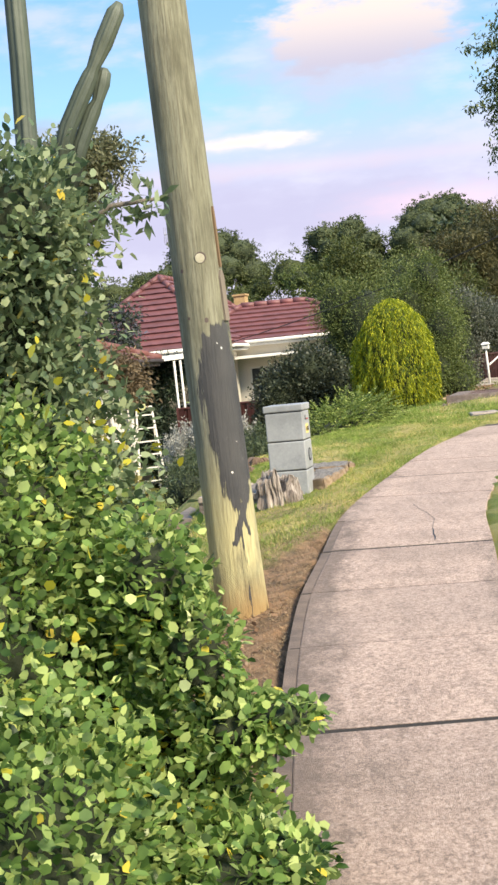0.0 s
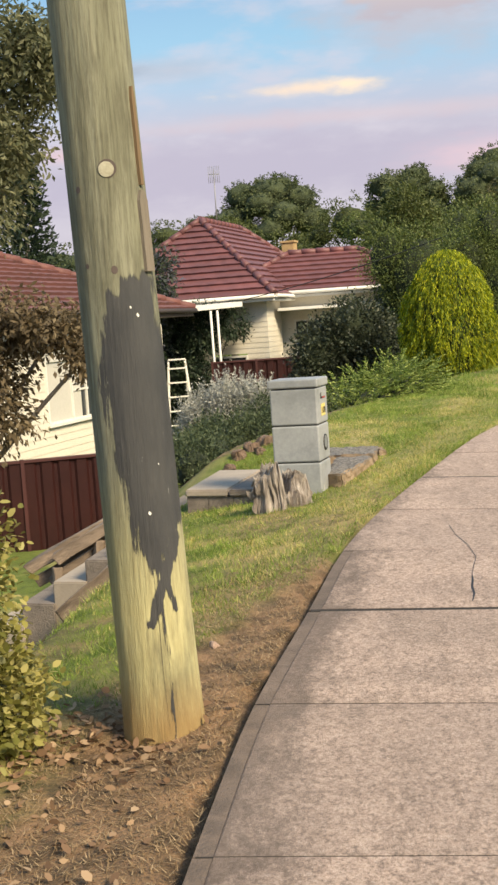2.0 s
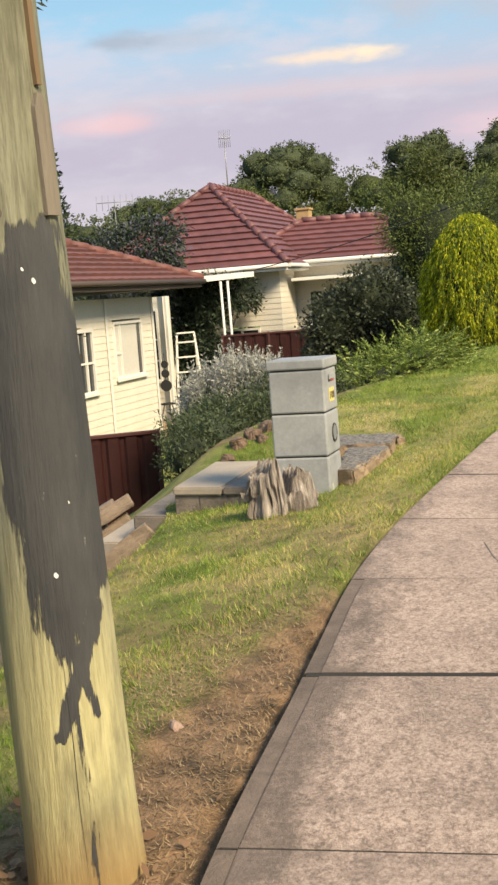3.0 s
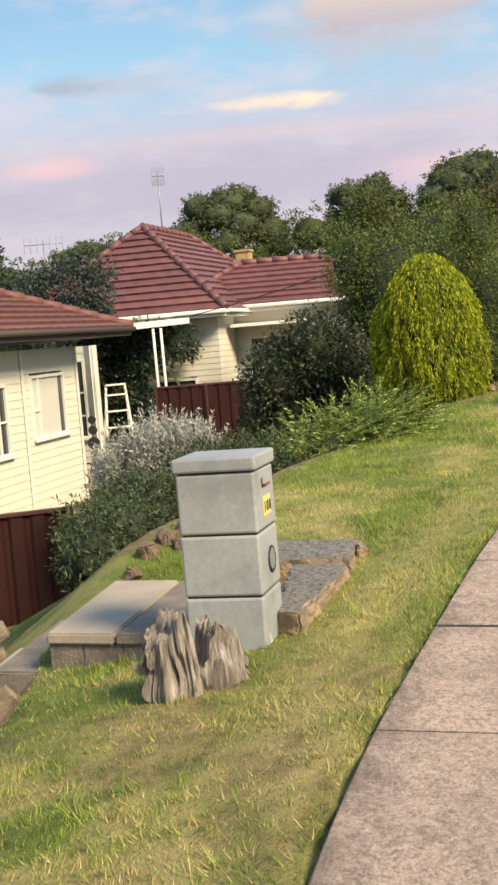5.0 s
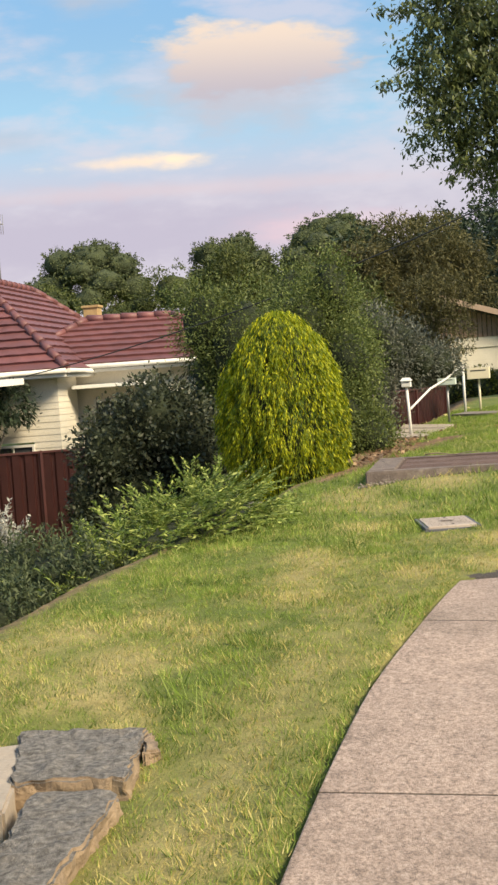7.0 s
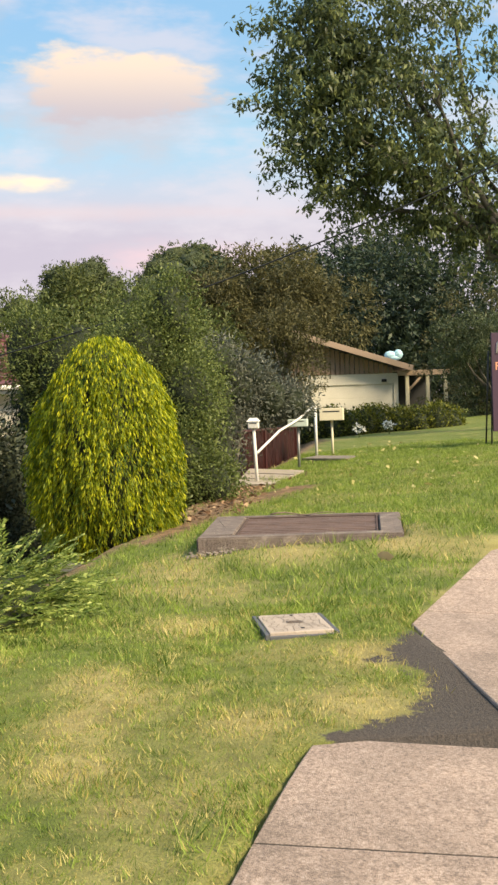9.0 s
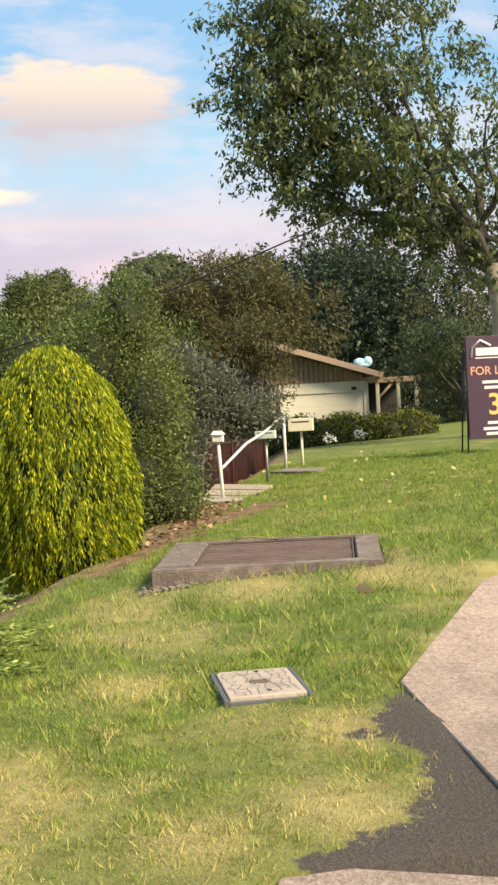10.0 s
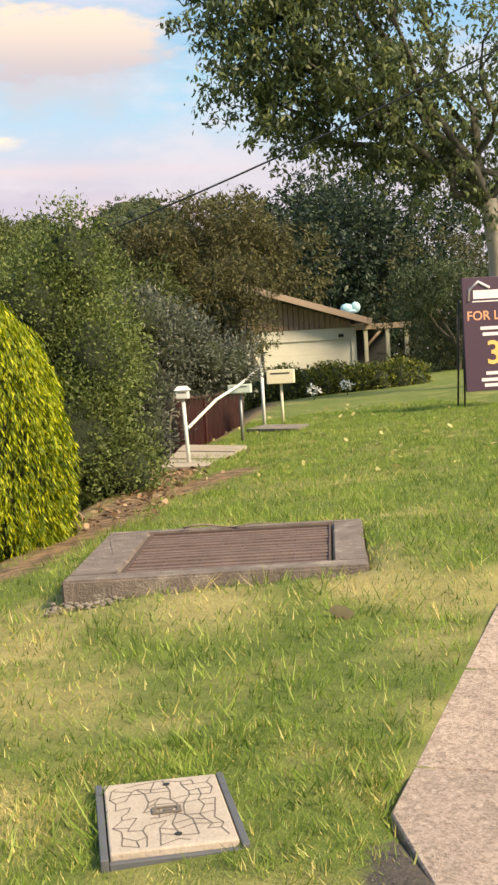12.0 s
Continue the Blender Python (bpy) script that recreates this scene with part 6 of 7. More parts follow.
# near bush and cactus beside the start of the walk
near_base = (0.0, 0.0, gz(-0.6, 3.0))
shrub("garden_bush", near_base, [(-0.62, 3.42, 1.12, 0.36, 0.34, 0.42), (-0.55, 3.55, 0.85, 0.30, 0.3, 0.36), (-0.42, 2.65, 0.42, 0.34, 0.5, 0.46), (-0.18, 3.0, 0.26, 0.32, 0.36, 0.28), (-0.12, 3.2, 0.44, 0.22, 0.30, 0.30), (0.02, 3.05, 0.66, 0.15, 0.18, 0.09), (0.15, 3.0, 0.685, 0.10, 0.12, 0.05), (-0.07, 3.1, 0.84, 0.13, 0.16, 0.17), (-0.17, 3.2, 1.02, 0.15, 0.2, 0.2), (0.0, 2.8, 0.36, 0.20, 0.30, 0.12), (0.11, 2.8, 0.40, 0.12, 0.16, 0.07), (-0.05, 2.75, 0.16, 0.22, 0.35, 0.18), (-0.62, 3.3, 0.75, 0.36, 0.6, 0.6), (-0.54, 3.65, 0.48, 0.34, 0.45, 0.42)], 48000, (0.032, 0.024), F_NEAR, "bright green leafy garden bush spilling over a footpath", shrink=0.58, wild=0.9, shell=0.55, rounded=True)
shrub("tall_bush", (0, 0, near_base[2]), [(-0.62, 3.75, 1.25, 0.40, 0.30, 0.62), (-0.69, 3.8, 1.85, 0.37, 0.28, 0.50), (-0.54, 3.7, 0.85, 0.34, 0.32, 0.5), (-0.80, 3.85, 1.6, 0.36, 0.3, 0.6), (-0.55, 3.75, 2.05, 0.24, 0.25, 0.28)], 30000, (0.034, 0.021), F_DUSKY, "tall dusky green garden bush with small leaves", shrink=0.58, wild=0.9, shell=0.5, rounded=True, clump=(8, 0.05))
tw = thing("leafy_branch", (-0.36, 3.9, 1.93), "leafy branch reaching out of a tall bush", "branch")
part("twig", tube(bmesh.new(), [(-0.1, 0, -0.1), (0.1, -0.02, 0.02), (0.26, -0.02, 0.03)], [0.012, 0.009, 0.005], 6), M_BARK, tw)
p, d = clumped([(0.05, 0, 0.0, 0.16, 0.1, 0.05), (0.22, 0, 0.03, 0.06, 0.06, 0.03)], 26, 6, 0.03)
v, f = leaves_at(p, d, 0.055, 0.026)
tagged(sheet("leaf_spray", v, f, F_DUSKY, tw), kind="stuff")
p, d = lobes([(-0.55, 3.2, 0.9, 0.40, 0.8, 0.95), (-0.60, 3.75, 1.3, 0.40, 0.3, 0.9)], 300, 0.2)
v, f = leaves_at(p, d, 0.034, 0.024, rounded=True)
yl = sheet("yellowed_leaves", v + np.array([0, 0, near_base[2]]), f, F_YELLOWLEAF)
tagged(yl, "scattered yellowed leaves in a green bush", "leaves", kind="stuff")
shrub("olive_tree", (0, 0, 0), [(-1.15, 10.8, 3.38, 0.28, 0.35, 0.22), (-1.42, 10.8, 3.35, 0.30, 0.35, 0.30), (-1.62, 10.8, 3.0, 0.32, 0.4, 0.36), (-1.72, 10.8, 2.5, 0.30, 0.4, 0.34), (-1.18, 10.8, 3.50, 0.17, 0.25, 0.16), (-1.42, 10.8, 2.82, 0.20, 0.3, 0.26), (-1.15, 10.75, 3.1, 0.10, 0.1, 0.16)], 15000, (0.055, 0.022), F_BRONZEOLIVE, "airy olive tree with fine grey-green leaves", shrink=0, root=(-3.0, 11.4), wild=1.0, shell=0.9, droop=0.2, clump=(12, 0.07), category="tree")
shrub("bronze_shrub", (0, 0, 0), [(-1.55, 10.6, 1.60, 0.30, 0.3, 0.20), (-1.20, 10.6, 1.52, 0.26, 0.3, 0.16), (-1.75, 10.6, 1.25, 0.30, 0.3, 0.22), (-1.02, 10.6, 1.34, 0.12, 0.2, 0.14), (-1.68, 10.6, 0.95, 0.24, 0.3, 0.20)], 9000, (0.055, 0.024), F_BRONZE, "open bronze-leaved shrub with drooping sprays", shrink=0, root=(-3.0, 11.0), wild=1.0, shell=0.9, droop=0.6, clump=(10, 0.06))
shrub("low_yellow_bush", (0, 0, gz(-1.0, 7.0)), [(-1.02, 7.0, 0.75, 0.42, 0.35, 0.46), (-1.05, 7.0, 0.3, 0.50, 0.4, 0.38), (-0.85, 7.1, 0.25, 0.28, 0.3, 0.26), (-1.0, 7.0, 1.05, 0.26, 0.25, 0.22)], 14000, (0.036, 0.024), foliage("variegated_leaf", (0.14, 0.14, 0.03), (0.32, 0.29, 0.08), (0.62, 0.54, 0.22), 0.5, 0.3, 3.0), "yellow-green variegated low bush on mulch", shrink=0.6, rounded=True)
boxed("low_wall_end", (-0.90, -0.535, 4.95, 5.25, gz(-0.7, 5.1) - 0.05, 0.47), M_PALECONC, None, 0.02)
tagged(bpy.data.objects["low_wall_end"], "pale rendered end of a low garden wall", "garden wall")


def cactus():
    c = thing("column_cactus", (-1.02, 5.3, gz(-1, 5.3)), "tall ribbed column cactus with angled arms", "cactus")

    def arm(pts, r, name):
        b = bmesh.new()
        P = [Vector(p) for p in pts]
        rings = []
        sides = 24
        for i, p in enumerate(P):
            dd = (P[min(i + 1, len(P) - 1)] - P[max(i - 1, 0)]).normalized()
            a = dd.orthogonal().normalized()
            e = dd.cross(a)
            rr = r[i]
            rings.append([b.verts.new(p + rr * (1 + 0.22 * math.cos(8 * 6.28318 * k / sides)) * (math.cos(6.28318 * k / sides) * a + math.sin(6.28318 * k / sides) * e)) for k in range(sides)])
        for r0, r1 in zip(rings, rings[1:]):
            for k in range(sides):
                b.faces.new((r0[k], r0[(k + 1) % sides], r1[(k + 1) % sides], r1[k])).smooth = True
        b.faces.new(rings[-1])
        b.faces.new(rings[0][::-1])
        part(name, b, M_CACTUS, c)

    arm([(0.22, -0.2, 0), (0.24, -0.2, 1.5), (0.28, -0.2, 2.4), (0.30, -0.2, 3.0), (0.31, -0.2, 3.7), (0.31, -0.2, 3.78)], [0.04, 0.042, 0.04, 0.038, 0.036, 0.02], "stem")
    arm([(0.36, 0, 2.50), (0.44, 0, 2.72), (0.52, 0, 2.86), (0.56, 0, 2.93), (0.575, 0, 2.96), (0.63, 0, 3.06), (0.70, 0, 3.19), (0.72, 0, 3.23)], [0.030, 0.034, 0.035, 0.031, 0.024, 0.036, 0.034, 0.014], "arm")
    arm([(0.40, 0.05, 2.42), (0.48, 0.05, 2.65), (0.55, 0.05, 2.79), (0.575, 0.05, 2.83), (0.60, 0.05, 2.90), (0.615, 0.05, 2.95), (0.62, 0.05, 2.97)], [0.026, 0.030, 0.030, 0.022, 0.031, 0.028, 0.012], "arm")


cactus()

# golden weeping cypress
def cypress():
    x, y = 3.02, 27.4
    c = thing("golden_cypress", (x, y, gz(x, y) - 0.02), "golden-green weeping cypress, egg-shaped and dense", "tree")
    H, R = 2.78, 0.87
    part("trunk", tube(bmesh.new(), [(0, 0, -0.5), (0, 0, 1.6)], [0.12, 0.05], 10), M_BARK, c)

    def prof(t):
        return R * np.interp(t, (0, 0.06, 0.2, 0.35, 0.5, 0.63, 0.76, 0.85, 0.92, 0.97, 1.0), (0.54, 0.66, 0.90, 1.0, 0.98, 0.91, 0.79, 0.64, 0.46, 0.28, 0.04))

    b = bmesh.new()
    rings = []
    for i in range(17):
        t = i / 16
        rings.append([b.verts.new((0.86 * prof(t) * math.cos(a) * (1 + 0.06 * noise.noise(Vector((math.cos(a) * 2, math.sin(a) * 2, t * 5)))), 0.86 * prof(t) * math.sin(a), t * (H - 0.12))) for a in np.linspace(0, 6.28318, 29)[:-1]])
    for r0, r1 in zip(rings, rings[1:]):
        for k in range(28):
            b.faces.new((r0[k], r0[(k + 1) % 28], r1[(k + 1) % 28], r1[k]))
    # Cypress core in the same dark colour, for shade among the sprays.
    part("inner_mass", b, M_CROWNSHADE, c)
    n, per = 2600, 26
    t = 0.02 + 0.98 * rng.random(n) ** 0.9
    a = rng.uniform(0, 6.28318, n)
    lump = 1 + 0.035 * np.sin(a * 5 + t * 9) + 0.035 * np.sin(a * 23 + 3 * np.sin(t * 7)) + 0.045 * rng.normal(size=n)
    r = prof(t) * lump
    cen = np.stack([r * np.cos(a), r * np.sin(a), t * H], 1)
    out = np.stack([np.cos(a), np.sin(a), 0 * a], 1)
    k = np.tile(np.linspace(0, 1, per), n)
    ln = np.repeat(rng.uniform(0.18, 0.40, n), per)
    P = np.repeat(cen, per, 0) + np.repeat(out, per, 0) * (0.06 * np.sin(k * 3.0))[:, None] - np.stack([0 * k, 0 * k, k * ln], 1) + rng.normal(size=(n * per, 3)) * 0.018
    P[:, 2] = np.maximum(P[:, 2], 0.03)
    v, f = leaves_at(P, np.repeat(out, per, 0) * 0.5, 0.075, 0.014, 1.6, 0.3)
    tagged(sheet("crown", v, f, F_CYPRESS, c), kind="stuff")


cypress()


def juniper():
    cx, cy = 1.05, 21.2
    j = thing("spreading_juniper", (cx, cy, gz(cx, cy)), "low spreading juniper with pale feathery tips at the lawn edge", "shrub")
    part("stem", tube(bmesh.new(), wiggle((0, 0, -0.2), (0.4, 0, 0.5), 5, 0.1, 2), [0.06, 0.05, 0.05, 0.04, 0.03, 0.02], 7), M_BARK, j)
    blobs = [(0.55, 0.0, 0.22, 0.55, 0.9, 0.38), (0.15, -0.5, 0.08, 0.6, 0.8, 0.38), (-0.35, -0.9, -0.15, 0.5, 0.8, 0.30), (-0.75, -1.3, -0.35, 0.5, 0.7, 0.26), (0.72, 0.3, 0.30, 0.36, 0.5, 0.26)]
    core("inner_mass", blobs, F_JUNIPER, j, 0.74, 3)
    n, per = 1300, 40
    p, d = lobes(blobs, n, 0.3)
    keep = d[:, 2] > -0.3
    p, d = p[keep], d[keep]
    n = len(p)
    way = unit(d * np.array([1, 1, 0.3]) + np.array([0.35, -0.15, 0.30]) + 0.25 * rng.normal(size=(n, 3)))
    k = np.tile(np.linspace(0, 1, per), n)
    L = np.repeat(rng.uniform(0.28, 0.55, n), per)[:, None]
    W = np.repeat(way, per, 0)
    side = unit(np.cross(W, np.array([0, 0, 1.0])))
    sgn = np.where(np.arange(n * per) % 2, 1.0, -1.0)[:, None]
    P = np.repeat(p, per, 0) + W * L * k[:, None] - np.array([0, 0, 1.0]) * (0.05 * k ** 2)[:, None]
    v, f = leaves_at(P, W * 0.9 + side * sgn * 0.8, 0.058, 0.018, 0.15, 0.2)
    tagged(sheet("crown", v, f, F_JUNIPER, j), kind="stuff")


juniper()

# silver bush and rosemary-like shrubs on the bank
def spiky(name, at, blobs, n, per, ln, mat, label, up=0.8):
    s = thing(name, at, label, "shrub")
    core("inner_mass", blobs, mat, s, 0.70, 5)
    p, d = lobes(blobs, n, 0.5)
    way = unit(d * 0.6 + np.array([0, 0, up]) + 0.25 * rng.normal(size=(n, 3)))
    k = np.tile(np.linspace(0, 1, per), n)
    L = np.repeat(rng.uniform(0.5, 1.2, n) * ln, per)[:, None]
    P = np.repeat(p, per, 0) + np.repeat(way, per, 0) * L * k[:, None]
    v, f = leaves_at(P, np.repeat(way, per, 0) * 0.7, 0.055, 0.018, 0.0, 0.75)
    tagged(sheet("crown", v, f, mat, s), kind="stuff")
    return s


gb = gz(-1.2, 20.5)
spiky("silver_bush", (-1.05, 20.8, gb), [(-0.30, 0.3, 0.85, 0.36, 0.5, 0.42), (0.10, 0.2, 1.02, 0.36, 0.5, 0.45), (0.48, 0.2, 0.98, 0.25, 0.4, 0.40), (-0.50, 0.4, 0.62, 0.20, 0.4, 0.30)], 1900, 18, 0.32, F_SILVER, "silver-white feathery bush on a garden bank")
spiky("sage_bush", (-0.80, 19.0, gz(-0.80, 19.0)), [(-0.1, 0, 0.22, 0.55, 0.7, 0.40), (0.45, 0.4, 0.30, 0.5, 0.7, 0.36), (-0.25, -0.6, 0.12, 0.30, 0.5, 0.32), (0.8, 0.9, 0.25, 0.5, 0.6, 0.36), (-0.30, 0.3, 0.20, 0.36, 0.5, 0.38)], 1900, 16, 0.20, F_SAGE, "grey-green spiky bush on a garden bank")
spiky("sage_bush", (0.25, 20.2, gz(0.25, 20.2)), [(0, 0, 0.25, 0.5, 0.6, 0.30), (-0.5, 0.3, 0.25, 0.5, 0.6, 0.32), (0.35, -0.4, 0.15, 0.35, 0.4, 0.25)], 700, 14, 0.18, F_SAGE, "low grey-green bush at a lawn edge")
spiky("sage_bush", (-1.12, 16.9, gz(-1.12, 16.9)), [(0, 0, 0.26, 0.30, 0.45, 0.32), (-0.12, 0.6, 0.26, 0.30, 0.4, 0.32), (0.1, 0.8, 0.3, 0.4, 0.5, 0.35)], 600, 14, 0.18, F_SAGE, "grey-green spiky bush beside concrete steps")
shrub("camellia_shrub", (0.75, 29.6, gz(0.75, 29.6)), [(0.35, 0, 2.55, 0.75, 0.8, 0.85), (-0.35, 0, 2.15, 0.75, 0.8, 0.80), (0.75, 0.2, 2.2, 0.7, 0.8, 0.9), (0.0, 0, 1.2, 1.1, 0.9, 0.9), (-0.85, -0.1, 1.3, 0.35, 0.5, 0.6), (0.9, 0.2, 1.3, 0.7, 0.8, 0.9)], 24000, (0.085, 0.05), F_CAMELLIA, "dark glossy dense camellia shrub behind a lawn", shrink=0.72)

# shrub wall beyond the cypress
shrub("mixed_shrub", (4.30, 31.0, gz(4.30, 31.0)), [(0, 0, 0.9, 0.75, 0.8, 0.9), (0.3, 0.3, 1.9, 0.65, 0.8, 0.8), (-0.4, 0.6, 2.6, 0.7, 0.8, 0.8), (0.55, -0.1, 0.5, 0.55, 0.6, 0.55), (0.2, 0.8, 3.2, 0.45, 0.6, 0.8)], 38000, (0.060, 0.030), F_SHRUB, "dense green privet shrub along a lawn edge", shrink=0.68, clump=(12, 0.12))
shrub("mixed_shrub", (3.2, 35.5, gz(3.2, 35.5)), [(0, 0, 3.6, 1.1, 1.0, 1.5), (1.1, 0.5, 4.4, 0.7, 0.8, 1.2), (-0.9, 0.5, 4.2, 0.7, 0.8, 1.0), (0.5, 0, 2.2, 1.5, 1.2, 1.4), (2.0, 0.2, 3.6, 0.8, 0.9, 1.4)], 36000, (0.085, 0.030), F_SHRUB, "tall green shrub thicket behind a cypress", shrink=0.68, clump=(12, 0.15))
shrub("grey_shrub", (5.9, 36.4, gz(5.9, 36.4)), [(0, 0, 1.6, 0.7, 0.7, 1.0), (0.15, 0.2, 2.75, 0.65, 0.7, 0.55), (-0.5, 0.4, 2.85, 0.55, 0.7, 0.55), (0.85, 0.5, 2.5, 0.5, 0.6, 0.5), (0.5, 0.3, 2.2, 0.65, 0.7, 0.65), (-0.5, 0.3, 2.2, 0.6, 0.7, 0.8), (0.0, -0.2, 0.8, 0.5, 0.6, 0.8), (1.3, 0.8, 2.0, 0.6, 0.6, 0.6), (1.9, 1.2, 1.9, 0.55, 0.6, 0.5)], 24000, (0.10, 0.030), F_GREYSHRUB, "grey-green spiky shrub beside a white letterbox", shrink=0.72, clump=(14, 0.13))
shrub("weeping_conifer", (2.2, 36.5, gz(2.2, 36.5) - 0.2), [(0, 0, 2.4, 0.75, 0.8, 1.5), (0.3, 0.2, 3.9, 0.6, 0.7, 1.3), (-0.4, 0.2, 1.6, 0.7, 0.8, 1.4)], 18000, (0.15, 0.03), F_DARK, "dark drooping conifer between houses", shrink=0.8, droop=1.0, clump=(12, 0.12))

# trees of the middle distance
def far_tree(name, x, y, h, w, mat, label, n=14000, leaf=(0.3, 0.16), base=None, trunk=0.35, flat=0.5, seed=1, bark=M_BARK, k=9, low=0.35, dome=False, mass=None):
    """A tree of the distance: trunk, limbs, a leafy inner mass and a crown of small leaves in lobes. A dome spreads like an umbrella."""
    z = gz(x, y) if base is None else base
    rr = np.random.default_rng(seed)
    t = thing(name, (x, y, z), label, "tree")
    blobs = []
    for i in range(k):
        if dome:
            u = (i + 0.5) / k
            a = 2.39996 * i + rr.uniform(-0.25, 0.25)
            q, zz = 0.40 * w * math.sqrt(u), h * (0.885 - 0.27 * u ** 1.5 + rr.uniform(-0.02, 0.02))
            s = w * rr.uniform(0.13, 0.19)
            blobs.append((q * math.cos(a), q * math.sin(a), zz, s, s, s * 0.72))
            continue
        a = 6.28318 * i / k + rr.uniform(-0.3, 0.3)
        q = rr.uniform(0.2, 0.80)
        zz = h * rr.uniform(low, 0.90)
        s = w * rr.uniform(0.15, 0.30) * (1.05 - 0.35 * (zz / h - low))
        blobs.append((w * 0.5 * q * 1.25 * math.cos(a), w * 0.5 * q * math.sin(a), zz, s, s, s * flat * 1.4))
    if not dome:
        blobs.append((0, 0, h * 0.84, w * 0.30, w * 0.30, h * 0.16))
    b = bmesh.new()
    tube(b, wiggle((0, 0, -1), (0, 0, h * 0.6), 6, w * 0.02, seed), [trunk * (1 - 0.1 * i) for i in range(7)], 9)
    for i, bl in enumerate(blobs[:10]):
        tube(b, wiggle((0, 0, h * 0.3), bl[:3], 5, w * 0.03, seed + i), [trunk * 0.45 * (1 - 0.15 * q) for q in range(6)], 6)
    part("trunk", b, bark, t)
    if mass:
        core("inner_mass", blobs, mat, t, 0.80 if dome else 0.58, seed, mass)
    p, d = clumped(blobs, n // 14, 14, leaf[0] * 0.7, 0.35)
    v, f = leaves_at(p, d, leaf[0], leaf[1], 0.3, 0.9)
    tagged(sheet("crown", v, f, mat, t), kind="stuff")
    return t


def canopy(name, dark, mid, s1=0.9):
    """The leafy inside of a crown, in a darker tone than its outer leaves."""
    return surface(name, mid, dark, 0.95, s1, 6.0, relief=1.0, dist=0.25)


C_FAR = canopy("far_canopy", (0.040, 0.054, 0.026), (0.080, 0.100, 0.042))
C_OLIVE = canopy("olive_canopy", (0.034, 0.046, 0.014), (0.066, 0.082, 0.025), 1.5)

LOW = -4.0
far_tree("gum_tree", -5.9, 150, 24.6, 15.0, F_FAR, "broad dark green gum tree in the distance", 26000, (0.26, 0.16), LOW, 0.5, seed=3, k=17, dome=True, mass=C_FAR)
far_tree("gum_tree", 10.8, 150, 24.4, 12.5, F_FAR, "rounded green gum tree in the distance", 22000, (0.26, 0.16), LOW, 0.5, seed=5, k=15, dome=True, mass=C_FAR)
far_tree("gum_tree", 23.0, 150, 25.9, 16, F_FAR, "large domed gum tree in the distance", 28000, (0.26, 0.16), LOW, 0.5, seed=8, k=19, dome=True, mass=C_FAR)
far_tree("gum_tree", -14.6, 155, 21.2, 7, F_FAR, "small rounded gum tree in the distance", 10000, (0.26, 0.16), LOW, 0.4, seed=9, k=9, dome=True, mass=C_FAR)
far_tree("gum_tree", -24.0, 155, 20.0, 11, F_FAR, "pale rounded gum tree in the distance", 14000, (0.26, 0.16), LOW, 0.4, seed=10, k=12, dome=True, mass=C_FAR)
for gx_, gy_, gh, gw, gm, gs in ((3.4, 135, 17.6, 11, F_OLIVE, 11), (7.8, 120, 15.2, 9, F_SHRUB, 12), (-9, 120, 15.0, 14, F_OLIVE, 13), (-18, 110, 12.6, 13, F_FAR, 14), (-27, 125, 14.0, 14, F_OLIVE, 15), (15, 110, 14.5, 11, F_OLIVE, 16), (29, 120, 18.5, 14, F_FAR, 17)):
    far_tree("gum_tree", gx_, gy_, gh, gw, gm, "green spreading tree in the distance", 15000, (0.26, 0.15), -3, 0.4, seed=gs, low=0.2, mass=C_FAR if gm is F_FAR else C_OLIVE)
far_tree("casuarina_tree", 4.6, 60, 9.3, 4.6, F_OLIVE, "upright feathery olive tree behind a cypress", 32000, (0.26, 0.06), -2.2, 0.2, 1.3, seed=21, k=13, low=0.15)
far_tree("casuarina_tree", 7.7, 56, 7.4, 4.2, F_OLIVE, "upright feathery olive tree behind shrubs", 28000, (0.26, 0.06), -2.0, 0.2, 1.2, seed=22, k=12, low=0.12)
far_tree("bronze_tree", 11.7, 70, 9.6, 5.8, F_BROWN, "bronze-brown fine-leaved tree beside a garage", 38000, (0.24, 0.075), -1.2, 0.25, 0.8, seed=23, k=22, low=0.15)
far_tree("bronze_tree", 15.2, 72, 10.3, 8, F_BROWN, "bronze-brown fine-leaved tree behind a garage", 42000, (0.26, 0.08), -0.5, 0.25, 0.8, seed=24, k=22, low=0.25)
far_tree("bronze_tree", 13.7, 62, 6.4, 2.6, F_BROWN, "airy bronze-leaved tree in front of a garage gable", 9000, (0.16, 0.05), -0.2, 0.12, 0.9, seed=33, k=12, low=0.45)
far_tree("dark_tree", 21.5, 86, 12.0, 12, F_DARK, "dense very dark tree behind a garage", 50000, (0.30, 0.14), -0.3, 0.35, 0.8, seed=25, k=22, low=0.08)
far_tree("dark_tree", 23.5, 100, 12.5, 18, F_DARK, "dense very dark tree behind other trees", 26000, (0.45, 0.24), -0.5, 0.35, 0.8, seed=34, k=20, low=0.06)
far_tree("dark_tree", 28, 80, 12.5, 13, F_DARK, "dense very dark tree behind a lease sign", 50000, (0.30, 0.14), 0, 0.35, 0.8, seed=26, k=22, low=0.06)
far_tree("olive_tree", 24.5, 62, 6.5, 7, F_BROWN, "low brown-green tree behind a hedge", 22000, (0.17, 0.06), 0.3, 0.2, 0.8, seed=27, k=20, low=0.1)
far_tree("olive_tree", 22.0, 60, 4.6, 3.8, F_SAGE, "grey-green bushy tree behind a hedge", 16000, (0.17, 0.05), 0.5, 0.15, 0.8, seed=28, k=19, low=0.1)
